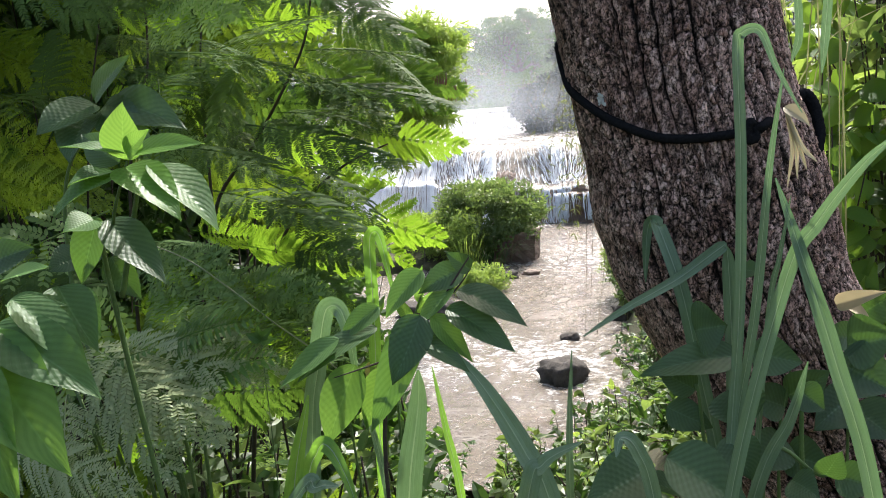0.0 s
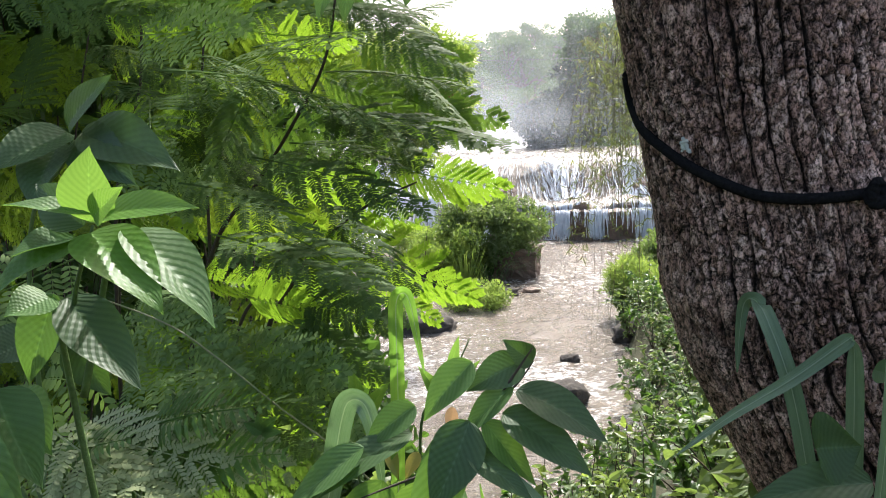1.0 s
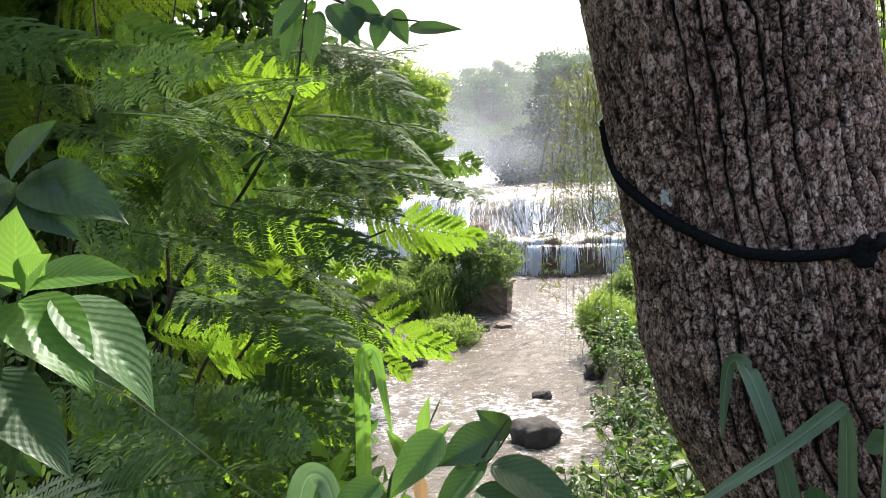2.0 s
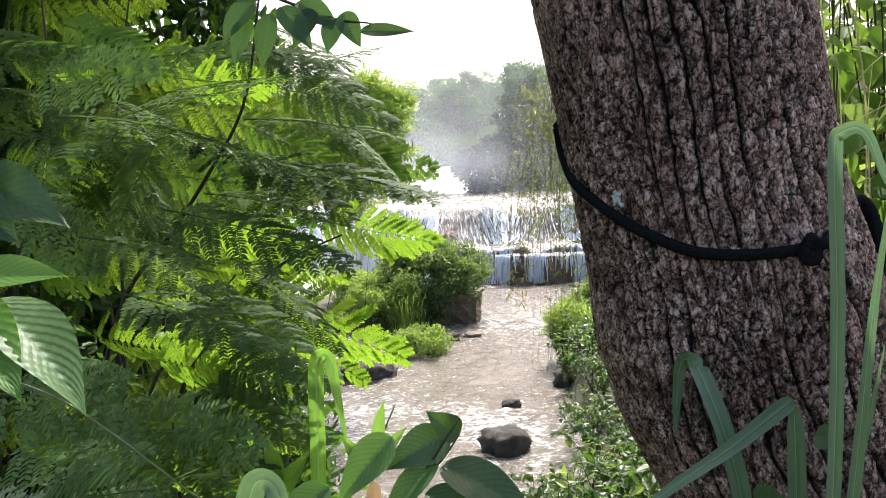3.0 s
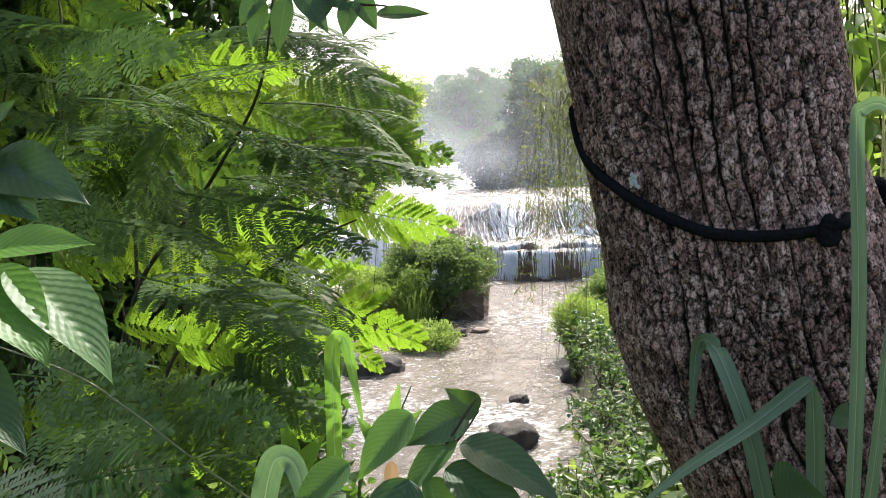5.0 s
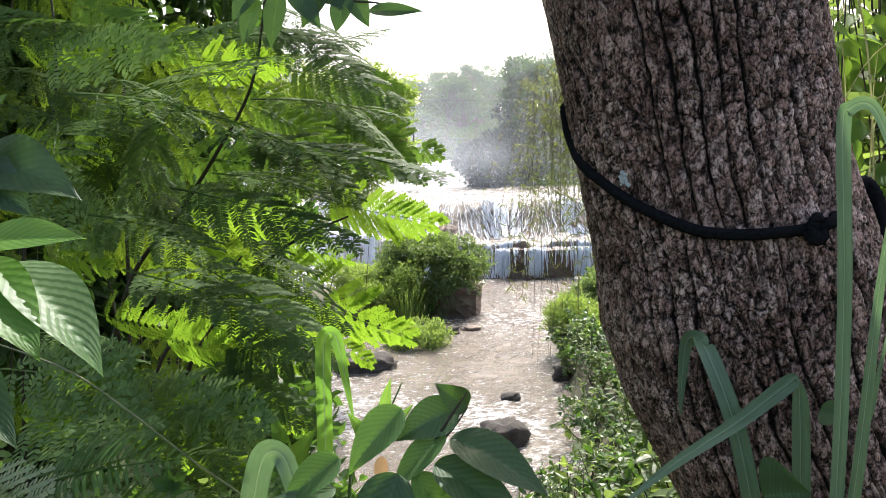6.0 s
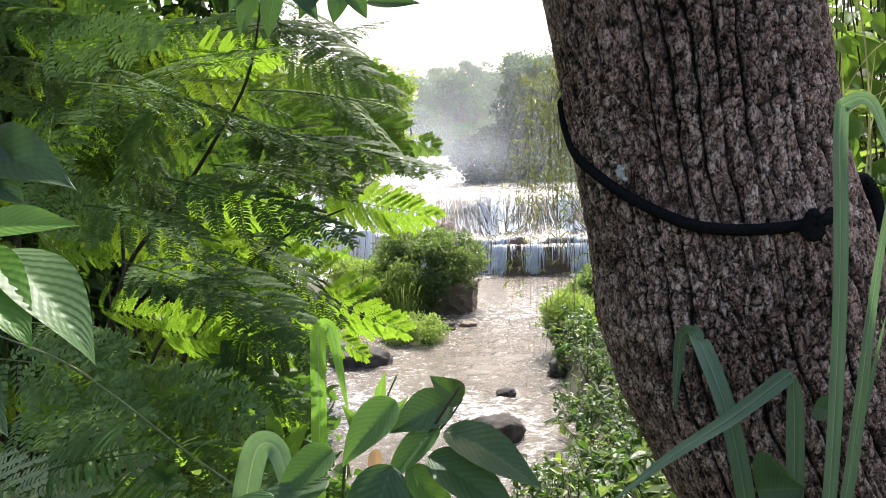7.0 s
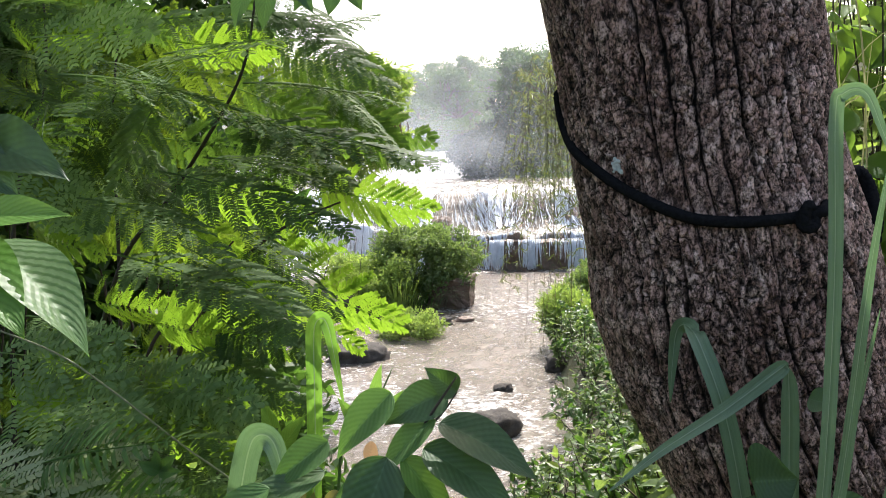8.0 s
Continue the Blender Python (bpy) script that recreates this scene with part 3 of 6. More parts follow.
gx = np.concatenate([-np.geomspace(900, 22, 26), np.linspace(-21, -6.2, 36), np.linspace(-6, 6, 110), np.linspace(6.2, 21, 36), np.geomspace(22, 900, 26)])
gy = np.concatenate([-np.geomspace(300, 4, 16), np.linspace(-3.5, 14, 120), np.linspace(14.3, 62, 150), np.geomspace(63, 3500, 40)])
X, Y = np.meshgrid(gx, gy)
ground = part("ground", mesh_of("ground", np.stack([X, Y, ground_level(X, Y)], -1).reshape(-1, 3), grid_faces(len(gy), len(gx))), SOIL)
tagged(ground, "dark soil bank with leaf litter sloping down to the river", "ground", kind="structure")

wx = np.linspace(-20, 11, 330)
wy = np.concatenate([np.arange(8, 27, 0.14), np.arange(27, 37, 0.055), np.arange(37, 49.5, 0.4), np.arange(49.5, 56, 0.12), np.arange(56, 64, 0.8)])
X, Y = np.meshgrid(wx, wy)
Z = water_level(X, Y)
slope = np.abs(np.gradient(Z, axis=0) / np.gradient(Y, axis=0))
chop = 0.055 * wave_noise(X * 1.2, Y * 2.0, 31, 5, 2.4) + 0.03 * wave_noise(X, Y * 1.6, 32, 4, 7)
left, right = river_edges(Y)
fall = np.clip(slope * 2.2, 0, 1)
foam = 0.056 - 0.056 * fall * step(46, 40, Y)
foam += 0.06 * step(26.2, 27.6, Y) * step(50, 33, Y)
foam += 0.09 * np.exp(-((Y - 12.4) / 1.3) ** 2) * np.clip(0.4 + 1.2 * wave_noise(X, Y, 41, 4, 1.1), 0, 1)
foam += 0.05 * wave_noise(X * 1.3, Y * 0.6, 42, 5, 1.0)
foam += 0.14 * step(-2.5, -5.5, X) * step(24, 31, Y) * step(40, 36, Y)
foam += 0.03 * step(33, 36, Y) + 0.14 * step(49.5, 51, Y)
river = part("river", mesh_of("river", np.stack([X, Y, Z + chop], -1).reshape(-1, 3), grid_faces(len(wy), len(wx))), RIVER)
fa = river.data.attributes.new("foam", "FLOAT", "POINT")
fa.data.foreach_set("value", foam.astype(np.float32).ravel())
fb = river.data.attributes.new("fall", "FLOAT", "POINT")
fb.data.foreach_set("value", fall.astype(np.float32).ravel())
tagged(river, "muddy brown river with white water tumbling over low rock falls", "water", kind="structure")


# separate strands of white water running down the faces of the falls
def falling_water():
    rng = np.random.default_rng(48)
    V, F = [], []
    for k in range(3400):
        x = rng.uniform(-10, 6.5) if k < 2400 else rng.uniform(-7.5, -2.0)
        x += 0.55 * math.sin(2.3 * x) + 0.20 * math.sin(6.1 * x + 1)
        wide = rng.uniform(0.004, 0.014) * (2.4 if rng.random() < 0.10 else 1.0)
        if k % 4 == 0:
            y1 = 28.7 + 0.5 * float(wave_noise(np.array(x), np.array(0.0), 5, 4, 0.9)) + 4.6 * float(step(-1.5, -4.5, np.array(x)))
            y0 = y1 - rng.uniform(0.6, 1.0)
        else:
            brink = 30.6 + 0.9 * float(wave_noise(np.array(x), np.array(0.0), 8, 4, 0.7)) + 2.0 * float(step(-1.5, -5, np.array(x)))
            y1 = brink + rng.uniform(0.5, 2.9)
            y0 = max(brink - 0.2, y1 - rng.uniform(0.3, 1.3))
        ys = np.linspace(y1, y0, 12)
        fan = 0.22 * math.sin(1.7 * x + 0.6)
        xs = x + (fan + rng.normal() * 0.06) * np.linspace(0, 1, 12) ** 1.4 + 0.02 * np.sin(ys * 5 + k)
        zs = water_level(xs, ys) + 0.02 + 0.04 * rng.random()
        w = wide * (0.35 + 0.65 * np.sin(np.linspace(0.25, 2.9, 12)))
        o = len(V)
        for q in range(12):
            V += [(xs[q] - w[q], ys[q] - 0.02, zs[q]), (xs[q], ys[q] - 0.05, zs[q] + 0.025), (xs[q] + w[q], ys[q] - 0.02, zs[q])]
        for q in range(11):
            i = o + 3 * q
            F += [(i, i + 1, i + 4, i + 3), (i + 1, i + 2, i + 5, i + 4)]
    for k in range(420):
        x = rng.choice([1.22, 2.42, 4.05]) + rng.normal() * 0.13 if k < 330 else rng.uniform(1.2, 4.1)
        u = np.linspace(0, 1, 8)
        ys = 27.72 - 0.32 * u ** 0.6 - rng.random() * 0.14
        zs = -1.60 + 0.06 * rng.random() - rng.uniform(0.75, 1.05) * u ** 1.3 * (1.0 if k < 330 else rng.uniform(0.2, 0.7))
        xs = x + rng.normal() * 0.05 * u
        w = rng.uniform(0.004, 0.016) * (0.5 + 0.5 * np.sin(np.linspace(0.3, 2.9, 8)))
        o = len(V)
        for q in range(8):
            V += [(xs[q] - w[q], ys[q], zs[q]), (xs[q], ys[q] - 0.03, zs[q]), (xs[q] + w[q], ys[q], zs[q])]
        for q in range(7):
            i = o + 3 * q
            F += [(i, i + 1, i + 4, i + 3), (i + 1, i + 2, i + 5, i + 4)]
    ob = part("falling_water", mesh_of("falling_water", np.array(V), F), WHITE_WATER)
    tagged(ob, "thin white strands of water running down the rock falls", "water", kind="stuff")


WHITE_WATER = plain_material("white_water", (0.52, 0.57, 0.64), (0.80, 0.82, 0.86), 6, 0.6, 0.4, 0.02)
falling_water()


# rock steps under the falls, which stand out of the water in places
rx, ry = np.linspace(-14, 9.5, 300), np.arange(27.2, 34.6, 0.06)
X, Y = np.meshgrid(rx, ry)
Z = water_level(X, Y)
bump = 0.34 * wave_noise(X * 1.5, Y * 1.5, 45, 5, 1.7) + 0.10 * wave_noise(X * 2, Y * 2, 46, 4, 6.0)
steep = np.clip(np.abs(np.gradient(Z, axis=0) / np.gradient(Y, axis=0)), 0, 1)
falls_rock = part("falls_rock", mesh_of("falls_rock", np.stack([X, Y - 0.10 * steep, Z - 0.16 - 0.4 * step(-2.0, -3.2, X) + bump * (0.35 + 0.65 * steep)], -1).reshape(-1, 3), grid_faces(len(ry), len(rx)), False), ROCK_BROWN)
tagged(falls_rock, "brown stepped rock shelf showing between strands of the falls", "rock", kind="structure")


# ---- rocks ----
def rock_mesh(seed, size, blocky=0.5, n=3, rough=0.22):
    bm = bmesh.new()
    bmesh.ops.create_icosphere(bm, subdivisions=n, radius=1.0)
    noise_at = Vector((seed * 3.7, seed * 1.9, seed))
    for v in bm.verts:
        d = v.co.normalized()
        k = max(abs(d.x), abs(d.y), abs(d.z))
        r = 1.0 / (k ** blocky)
        r *= 1 + rough * noise.fractal(d * 1.6 + noise_at, 0.7, 2.1, 5) + 0.5 * rough * noise.noise(d * 4.1 + noise_at)
        v.co = Vector((d.x * r * size[0], d.y * r * size[1], d.z * r * size[2]))
    bm.normal_update()
    for f in bm.faces:
        f.smooth = True
    me = bpy.data.meshes.new("rock")
    bm.to_mesh(me)
    bm.free()
    return me


def rock(place, size, material, label, seed, turn=0.0, blocky=0.5, name="rock", group=""):
    ob = part(name, rock_mesh(seed, size, blocky, 4), material, None, "", pose(*place, 0, 0, turn))
    return tagged(ob, label, "rock", group)


rock((0.55, 11.55, -2.66), (0.36, 0.30, 0.32), ROCK_DARK, "wet dark boulder at the river's edge below the bank", 3, 25, 0.45)
rock((0.751, 13.632, -2.650), (0.17, 0.14, 0.13), ROCK_DARK, "small wet dark rock breaking the river surface", 5, 10, 0.2)
rock((-2.137, 15.871, -2.650), (0.62, 0.4, 0.3), ROCK_DARK, "wet dark rock beside the grassy islet", 8, 15)
rock((-0.452, 19.084, -2.650), (0.24, 0.2, 0.17), ROCK_DARK, "small dark rock at the foot of the islet", 9, 40, 0.3)
rock((0.083, 19.430, -2.650), (0.22, 0.15, 0.1), ROCK_BROWN, "low brown rock awash in the river", 19, 10, 0.3)
rock((1.950, 14.857, -2.550), (0.3, 0.28, 0.2), ROCK_DARK, "dark rock under the grassy bank", 11, 30, 0.4)
# ---- islet with block, bush and grasses ----
def block_mesh(size, seed):
    bm = bmesh.new()
    bmesh.ops.create_cube(bm, size=1.0)
    bmesh.ops.subdivide_edges(bm, edges=bm.edges[:], cuts=9, use_grid_fill=True)
    for v in bm.verts:
        p = Vector((v.co.x * size[0], v.co.y * size[1], v.co.z * size[2]))
        off = 0.11 * noise.fractal(p * 2.6 + Vector((seed, 0, 0)), 0.8, 2.0, 5)
        lay = 0.018 * math.sin(p.z * 15 + noise.noise(p * 2) * 5)
        v.co = p + Vector((v.co.x, v.co.y, v.co.z)).normalized() * (off + lay)
    me = bpy.data.meshes.new("stone_block")
    bm.to_mesh(me)
    bm.free()
    return me


for k, (place, size) in enumerate((((1.86, 27.95, -2.20), (0.85, 0.7, 1.12)), ((3.22, 28.0, -2.22), (1.35, 0.8, 1.05)))):
    ledge = part("rock_ledge", block_mesh(size, 30 + 7 * k), ROCK_BROWN, None, "", pose(*place, 0, 0, 8 * k - 4))
    tagged(ledge, "dark brown rock ledge standing between strands of falling water", "rock", "ledges of the falls")


p = (-0.292, 21.000, -2.362)
stone_block = part("stone_block", block_mesh((1.2, 1.5, 0.95), 2), ROCK_BROWN, None, "", pose(p[0], p[1] + 0.8, p[2] - 0.05, 0, 0, -6))
tagged(stone_block, "weathered brown stone block with flat top at the islet's end", "rock")
islet_mesh = rock_mesh(14, (3.4, 2.6, 0.75), 0.25, 4)
islet = part("islet", islet_mesh, SOIL, None, "", pose(p[0] - 3.6, p[1] + 1.6, WATER - 0.35))
tagged(islet, "low earth islet overgrown with grass and a bush", "islet", kind="structure")


def bush(name, label, centre, size, clumps, per, clump_size, leaf_size, material, base, seed, category="bush", way=None, stems=9, group=""):
    rng = np.random.default_rng(seed)
    ob = root(name, base, label, category, group)
    at, d, cs = clumped(rng, centre, size, clumps, per, clump_size)
    v, f = ovals(rng, at, leaf_size[0], leaf_size[1], d * 0.9 + (np.array(way) if way is not None else 0), 0.8)
    part("foliage", mesh_of("foliage", v, f, False), material, ob)
    pieces = []
    for q in cs[:: max(1, len(cs) // stems)]:
        mid = (np.array(base) * 0.45 + q * 0.55) + rng.normal(size=3) * 0.06 * np.array(size)
        pieces.append(tube([np.array(base) + rng.normal(size=3) * 0.12 * np.array(size) * np.array([1, 1, 0.3]), mid, q], [0.006 * max(size), 0.002 * max(size)], 5, 10))
    part("branchwork", mesh_of("branchwork", *joined(pieces)), STEM_DARK, ob)
    return ob


def tussock(name, label, base, n, height, spread, width, material, seed, lean=(0, 0), category="grass", group=""):
    """A tuft of arching thin blades, in one mesh."""
    rng = np.random.default_rng(seed)
    V, Fs, k = [], [], 0
    for _ in range(n):
        a = rng.uniform(0, 6.28)
        o = np.array(base) + np.array([math.cos(a), math.sin(a), 0]) * spread * 0.45 * rng.random() ** 0.5
        out = np.array([math.cos(a) + lean[0], math.sin(a) + lean[1], 0]) * spread * rng.uniform(0.2, 0.7)
        h = height * rng.uniform(0.55, 1.1)
        s = np.array([-math.sin(a), math.cos(a), 0]) * width * 0.5 * rng.uniform(0.7, 1.2)
        for j, u in enumerate((0, 0.35, 0.7, 1.0)):
            c = o + out * u ** 2 + np.array([0, 0, h * (u - 0.38 * u ** 3)])
            w = (0.8, 1.0, 0.7, 0.06)[j]
            V += [c - s * w, c + s * w]
        for j in range(3):
            Fs.append((k + 2 * j, k + 2 * j + 1, k + 2 * j + 3, k + 2 * j + 2))
        k += 8
    ob = root(name, base, label, category, group)
    part("tuft", mesh_of("tuft", np.array(V), Fs), material, ob)
    return ob


bc = (-0.95, 21.75, -1.38)
bush("bush", "dense dark-green leafy bush on the islet", bc, (1.45, 1.15, 1.15), 150, 120, (0.33, 0.33, 0.27), (0.12, 0.055), SCRUB, (bc[0], bc[1], WATER + 0.4), 51)
bc = (-2.25, 20.9, -1.85)
bush("bush", "light-green low bush on the islet", bc, (1.05, 0.9, 0.85), 80, 90, (0.28, 0.28, 0.24), (0.10, 0.04), SCRUB_LIGHT, (bc[0], bc[1], WATER + 0.3), 52)
bc = (-1.138, 17.800, -2.455)
bush("water_plant", "low mound of small-leaved bright green plants at the water", bc, (0.85, 0.6, 0.42), 70, 90, (0.2, 0.2, 0.16), (0.075, 0.03), SCRUB_LIGHT, (bc[0], bc[1], WATER + 0.1), 53, "plant")
bc = (-3.221, 22.300, -1.822)
bush("bush", "pale green scrub on the islet beside the falls", bc, (0.9, 0.8, 0.6), 50, 70, (0.3, 0.3, 0.25), (0.12, 0.05), SCRUB_LIGHT, (bc[0], bc[1], WATER + 0.3), 54)
b0 = (-1.665, 20.400, -2.818)
tussock("reed_tuft", "tall green reeds with arching blades on the islet", b0, 130, 1.9, 1.0, 0.022, SCRUB_LIGHT, 55, category="reeds")
b0 = (-1.081, 20.900, -2.578)
tussock("reed_tuft", "dark green reeds hanging over the stone block", b0, 160, 1.0, 1.5, 0.02, SCRUB_DARK, 56, (0.2, -0.3), category="reeds")

# ---- right bank: grass clump, hanging willow, scrub ----
bc = (2.321, 16.600, -1.866)
bush("bank_grass", "yellow-green grassy clump on the river bank", bc, (0.62, 0.55, 0.5), 70, 70, (0.2, 0.2, 0.2), (0.16, 0.022), SCRUB_LIGHT, (bc[0], bc[1], WATER + 0.2), 61, "grass", (0, 0, 0.6))
bc = (3.011, 15.600, -1.959)
bush("bank_grass", "yellow-green grassy clump on the river bank", bc, (0.7, 0.6, 0.6), 70, 70, (0.2, 0.2, 0.2), (0.16, 0.022), SCRUB_LIGHT, (bc[0], bc[1], WATER + 0.2), 62, "grass", (0, 0, 0.6))

for k, bc in enumerate(((3.417, 20.500, -2.092), (3.998, 19.000, -1.975), (4.512, 24.000, -2.030), (5.604, 25.000, -2.569))):
    bush("bank_bush", "green scrub along the river bank", bc, (0.8, 0.7, 0.6), 60, 70, (0.26, 0.26, 0.22), (0.12, 0.05), SCRUB, (bc[0], bc[1], WATER + 0.2), 64 + k, "bush", None, 5, "scrub on the river bank")


def willow():
    """A weeping tree: limbs rise from the bank and thin shoots hang from them, with narrow leaves."""
    rng = np.random.default_rng(71)
    base = Vector((2.55, 8.4, float(ground_level(np.array(2.55), np.array(8.4)))))
    ob = root("weeping_tree", base, "weeping tree with thin hanging shoots and narrow yellow-green leaves", "tree")
    crown = Vector((1.101, 7.600, 2.041))
    trunk = tube([base, base.lerp(crown, 0.5) + Vector((0.25, 0.1, 0)), crown + Vector((0.2, 0.3, 0.0))], [0.09, 0.05, 0.025], 9, 20)
    part("trunk", mesh_of("trunk", *trunk), STEM_DARK, ob)
    shoots, at, ways = [], [], []
    for i in range(95):
        a = rng.uniform(2.2, 5.6) if i % 3 else rng.uniform(0, 6.28)
        reach = rng.uniform(0.1, 0.72)
        top = crown + Vector((rng.normal() * 0.14, rng.normal() * 0.25, rng.uniform(-0.35, 0.12)))
        over = top + Vector((math.cos(a) * reach * 0.6, math.sin(a) * reach, rng.uniform(0.04, 0.28)))
        end = over + Vector((math.cos(a) * reach * 0.45 + rng.normal() * 0.08, math.sin(a) * 0.3, -rng.uniform(0.5, 1.9)))
        pts = spline([top, top.lerp(over, 0.55) + Vector((0, 0, 0.09)), over, over.lerp(end, 0.5) + Vector((rng.normal() * 0.05, rng.normal() * 0.05, 0)), end], 26)
        shoots.append(tube(pts, [0.0034, 0.0012], 4, straight=True))
        for q in range(6, 26):
            for _ in range(int(rng.integers(1, 4))):
                at.append(pts[q])
                ways.append((rng.normal() * 0.8, rng.normal() * 0.8, -0.75))
    for i in range(7):
        top = crown + Vector((-0.1 - 0.06 * i, -0.6 + 0.2 * i, -0.2))
        end = top + Vector((rng.uniform(-0.2, 0.05), 0.1, -rng.uniform(2.0, 2.9)))
        shoots.append(tube([top, top.lerp(end, 0.5) + Vector((0.06, 0, 0)), end], [0.003, 0.0012], 4, 20))
    part("branchwork", mesh_of("branchwork", *joined(shoots)), STEM_OLIVE, ob)
    v, f = ovals(rng, np.array(at), 0.082, 0.0095, np.array(ways), 0.25)
    part("foliage", mesh_of("foliage", v, f, False), WILLOW, ob)


willow()


def low_shrub(place, height, spread, n, leaf_size, material, seed, label="low leafy shrub on the river bank", group="shrubs on the bank", upright=0.4):
    rng = np.random.default_rng(seed)
    z = float(ground_level(np.array(place[0]), np.array(place[1])))
    base = np.array([place[0], place[1], z])
    ob = root("shrub", base, label, "shrub", group)
    twigs, at, ways = [], [], []
    count = max(6, n // 26)
    for _ in range(count):
        a = rng.uniform(0, 6.28)
        end = base + np.array([math.cos(a) * spread * rng.uniform(0.15, 1), math.sin(a) * spread * rng.uniform(0.15, 1), height * rng.uniform(0.35, 1.05)])
        mid = base * 0.5 + end * 0.5 + np.array([0, 0, 0.12 * height])
        pts = spline([base, mid, end], 16)
        twigs.append(tube(pts, [0.006, 0.002], 4, straight=True))
        for _ in range(n // count):
            k = rng.integers(2, 16)
            at.append(pts[k] + rng.normal(size=3) * 0.01)
            ways.append((math.cos(a) * 0.6 + rng.normal() * 0.7, math.sin(a) * 0.6 + rng.normal() * 0.7, upright * rng.normal()))
    part("branchwork", mesh_of("branchwork", *joined(twigs)), STEM_DARK, ob)
    v, f = ovals(rng, np.array(at), leaf_size, leaf_size * 0.5, np.array(ways), 0.3, 0.2, 0.6)
    part("foliage", mesh_of("foliage", v, f, False), material, ob)
    return ob


rng0 = np.random.default_rng(80)
for k in range(46):
    y = 2.3 + 8.0 * (k / 46) ** 0.85
    x = 0.16 + 0.062 * y + (0.45 + 0.13 * y) * rng0.random() ** 1.3
    low_shrub((x + 0.12, y), rng0.uniform(0.40, 0.75), 0.32 + 0.03 * y, 120, rng0.uniform(0.075, 0.12), (SCRUB, SCRUB_DARK)[k % 2], 100 + k)
for k in range(16):
    y = 9.5 + 8 * k / 16
    low_shrub((1.50 + 0.025 * y + rng0.uniform(0, 0.7), y), rng0.uniform(0.6, 1.1), 0.6, 230, 0.11, (SCRUB, SCRUB_DARK)[k % 2], 140 + k)
for k in range(12):
    y = 2.6 + 5.0 * k / 12
    low_shrub((-0.2 - 0.05 * y + rng0.uniform(-0.9, 0.1), y), rng0.uniform(0.5, 0.8), 0.4, 200, 0.08, (SCRUB, SCRUB_DARK)[k % 2], 170 + k)
for k in range(26):
    y = 2.2 + 5 * k / 26
    low_shrub((0.28 + 0.34 * y + rng0.uniform(-0.1, 0.7), y), rng0.uniform(1.9, 3.0), 0.6, 420, 0.10, (SCRUB_LIGHT, SCRUB)[k % 2], 190 + k, "tall tangled shrub behind the tree trunk")

for k in range(16):
    y = 3.4 + 1.9 * (k / 16)
    x = -0.02 + 0.62 * rng0.random()
    top = 1.58 - 0.46 * y - 0.05 * rng0.random()
    low_shrub((x, y), top - float(ground_level(np.array(x), np.array(y))), 0.26, 230, rng0.uniform(0.06, 0.09), (SCRUB, SCRUB_DARK)[k % 2], 215 + k)

for k in range(12):
    low_shrub((-0.85 + 0.8 * rng0.random(), 1.5 + 0.7 * rng0.random()), rng0.uniform(0.85, 1.2), 0.3, 170, 0.065, (SCRUB_DARK, SCRUB)[k % 2], 430 + k, "leafy undergrowth in the shade of the feathery shrub", "undergrowth below the shrub")

for k in range(9):
    low_shrub((-0.62 + 0.065 * k, 1.24 + 0.2 * rng0.random()), rng0.uniform(0.86, 1.0), 0.2, 150, 0.06, (SCRUB_DARK, SCRUB)[k % 2], 450 + k, "leafy undergrowth in the shade of the feathery shrub", "undergrowth below the shrub")

BANK_TOPS = [(-0.01, 4.20, -0.40), (0.19, 4.80, -0.47), (0.39, 5.20, -0.45), (0.61, 5.40, -0.42), (0.73, 5.00, -0.19), (0.08, 4.00, -0.46), (0.28, 4.40, -0.46), (0.50, 4.60, -0.43), (-0.14, 4.00, -0.51), (0.72, 4.40, -0.21), (0.53, 4.00, -0.32), (0.29, 3.70, -0.32), (0.52, 3.50, -0.23), (0.14, 4.60, -0.65)]
for k, (x, y, top) in enumerate(BANK_TOPS):
    low_shrub((x, y), top - float(ground_level(np.array(x), np.array(y))), 0.26, 150, rng0.uniform(0.07, 0.095), (SCRUB, SCRUB_LIGHT, SCRUB_DARK)[k % 3], 470 + k)

# ---- thicket behind the feathery shrub ----
# Dark backing added for frond gaps; k 1, 3, 7 stay near for shade.
for k, (c, s) in enumerate((((-1.55, 3.4, 1.4), (0.8, 0.7, 1.6)), ((-2.4, 3.8, 2.4), (1.0, 0.8, 2.1)), ((-1.2, 3.2, 0.7), (0.5, 0.5, 1.1)), ((-1.6, 4.3, 2.5), (0.8, 0.7, 1.7)),
                            ((-2.7, 2.9, 1.5), (0.8, 0.7, 1.9)), ((-0.95, 3.6, 0.0), (0.45, 0.5, 0.8)), ((-1.9, 2.7, 0.8), (0.6, 0.5, 1.3)), ((-1.7, 2.9, 2.6), (0.7, 0.45, 0.8)))):
    g = 1.0 if k in (1, 3, 7) else 1.9
    c, s = (0.1 + g * (c[0] - 0.1), 0.3 + g * (c[1] - 0.3), 1.6 + g * (c[2] - 1.6)), tuple(g * q for q in s)
    bush("thicket_shrub", "tall dark leafy shrub deep in the shaded thicket", c, s, 130, 66, (0.25 * g, 0.25 * g, 0.21 * g), (0.09 * g, 0.046 * g), SCRUB_DARK, (c[0], c[1], float(ground_level(np.array(c[0]), np.array(c[1])))), 250 + k, "shrub", None, 9, "thicket behind the feathery shrub")

POD = plain_material("dry_pod", (0.09, 0.045, 0.025), (0.20, 0.11, 0.06), 30, 0.7)
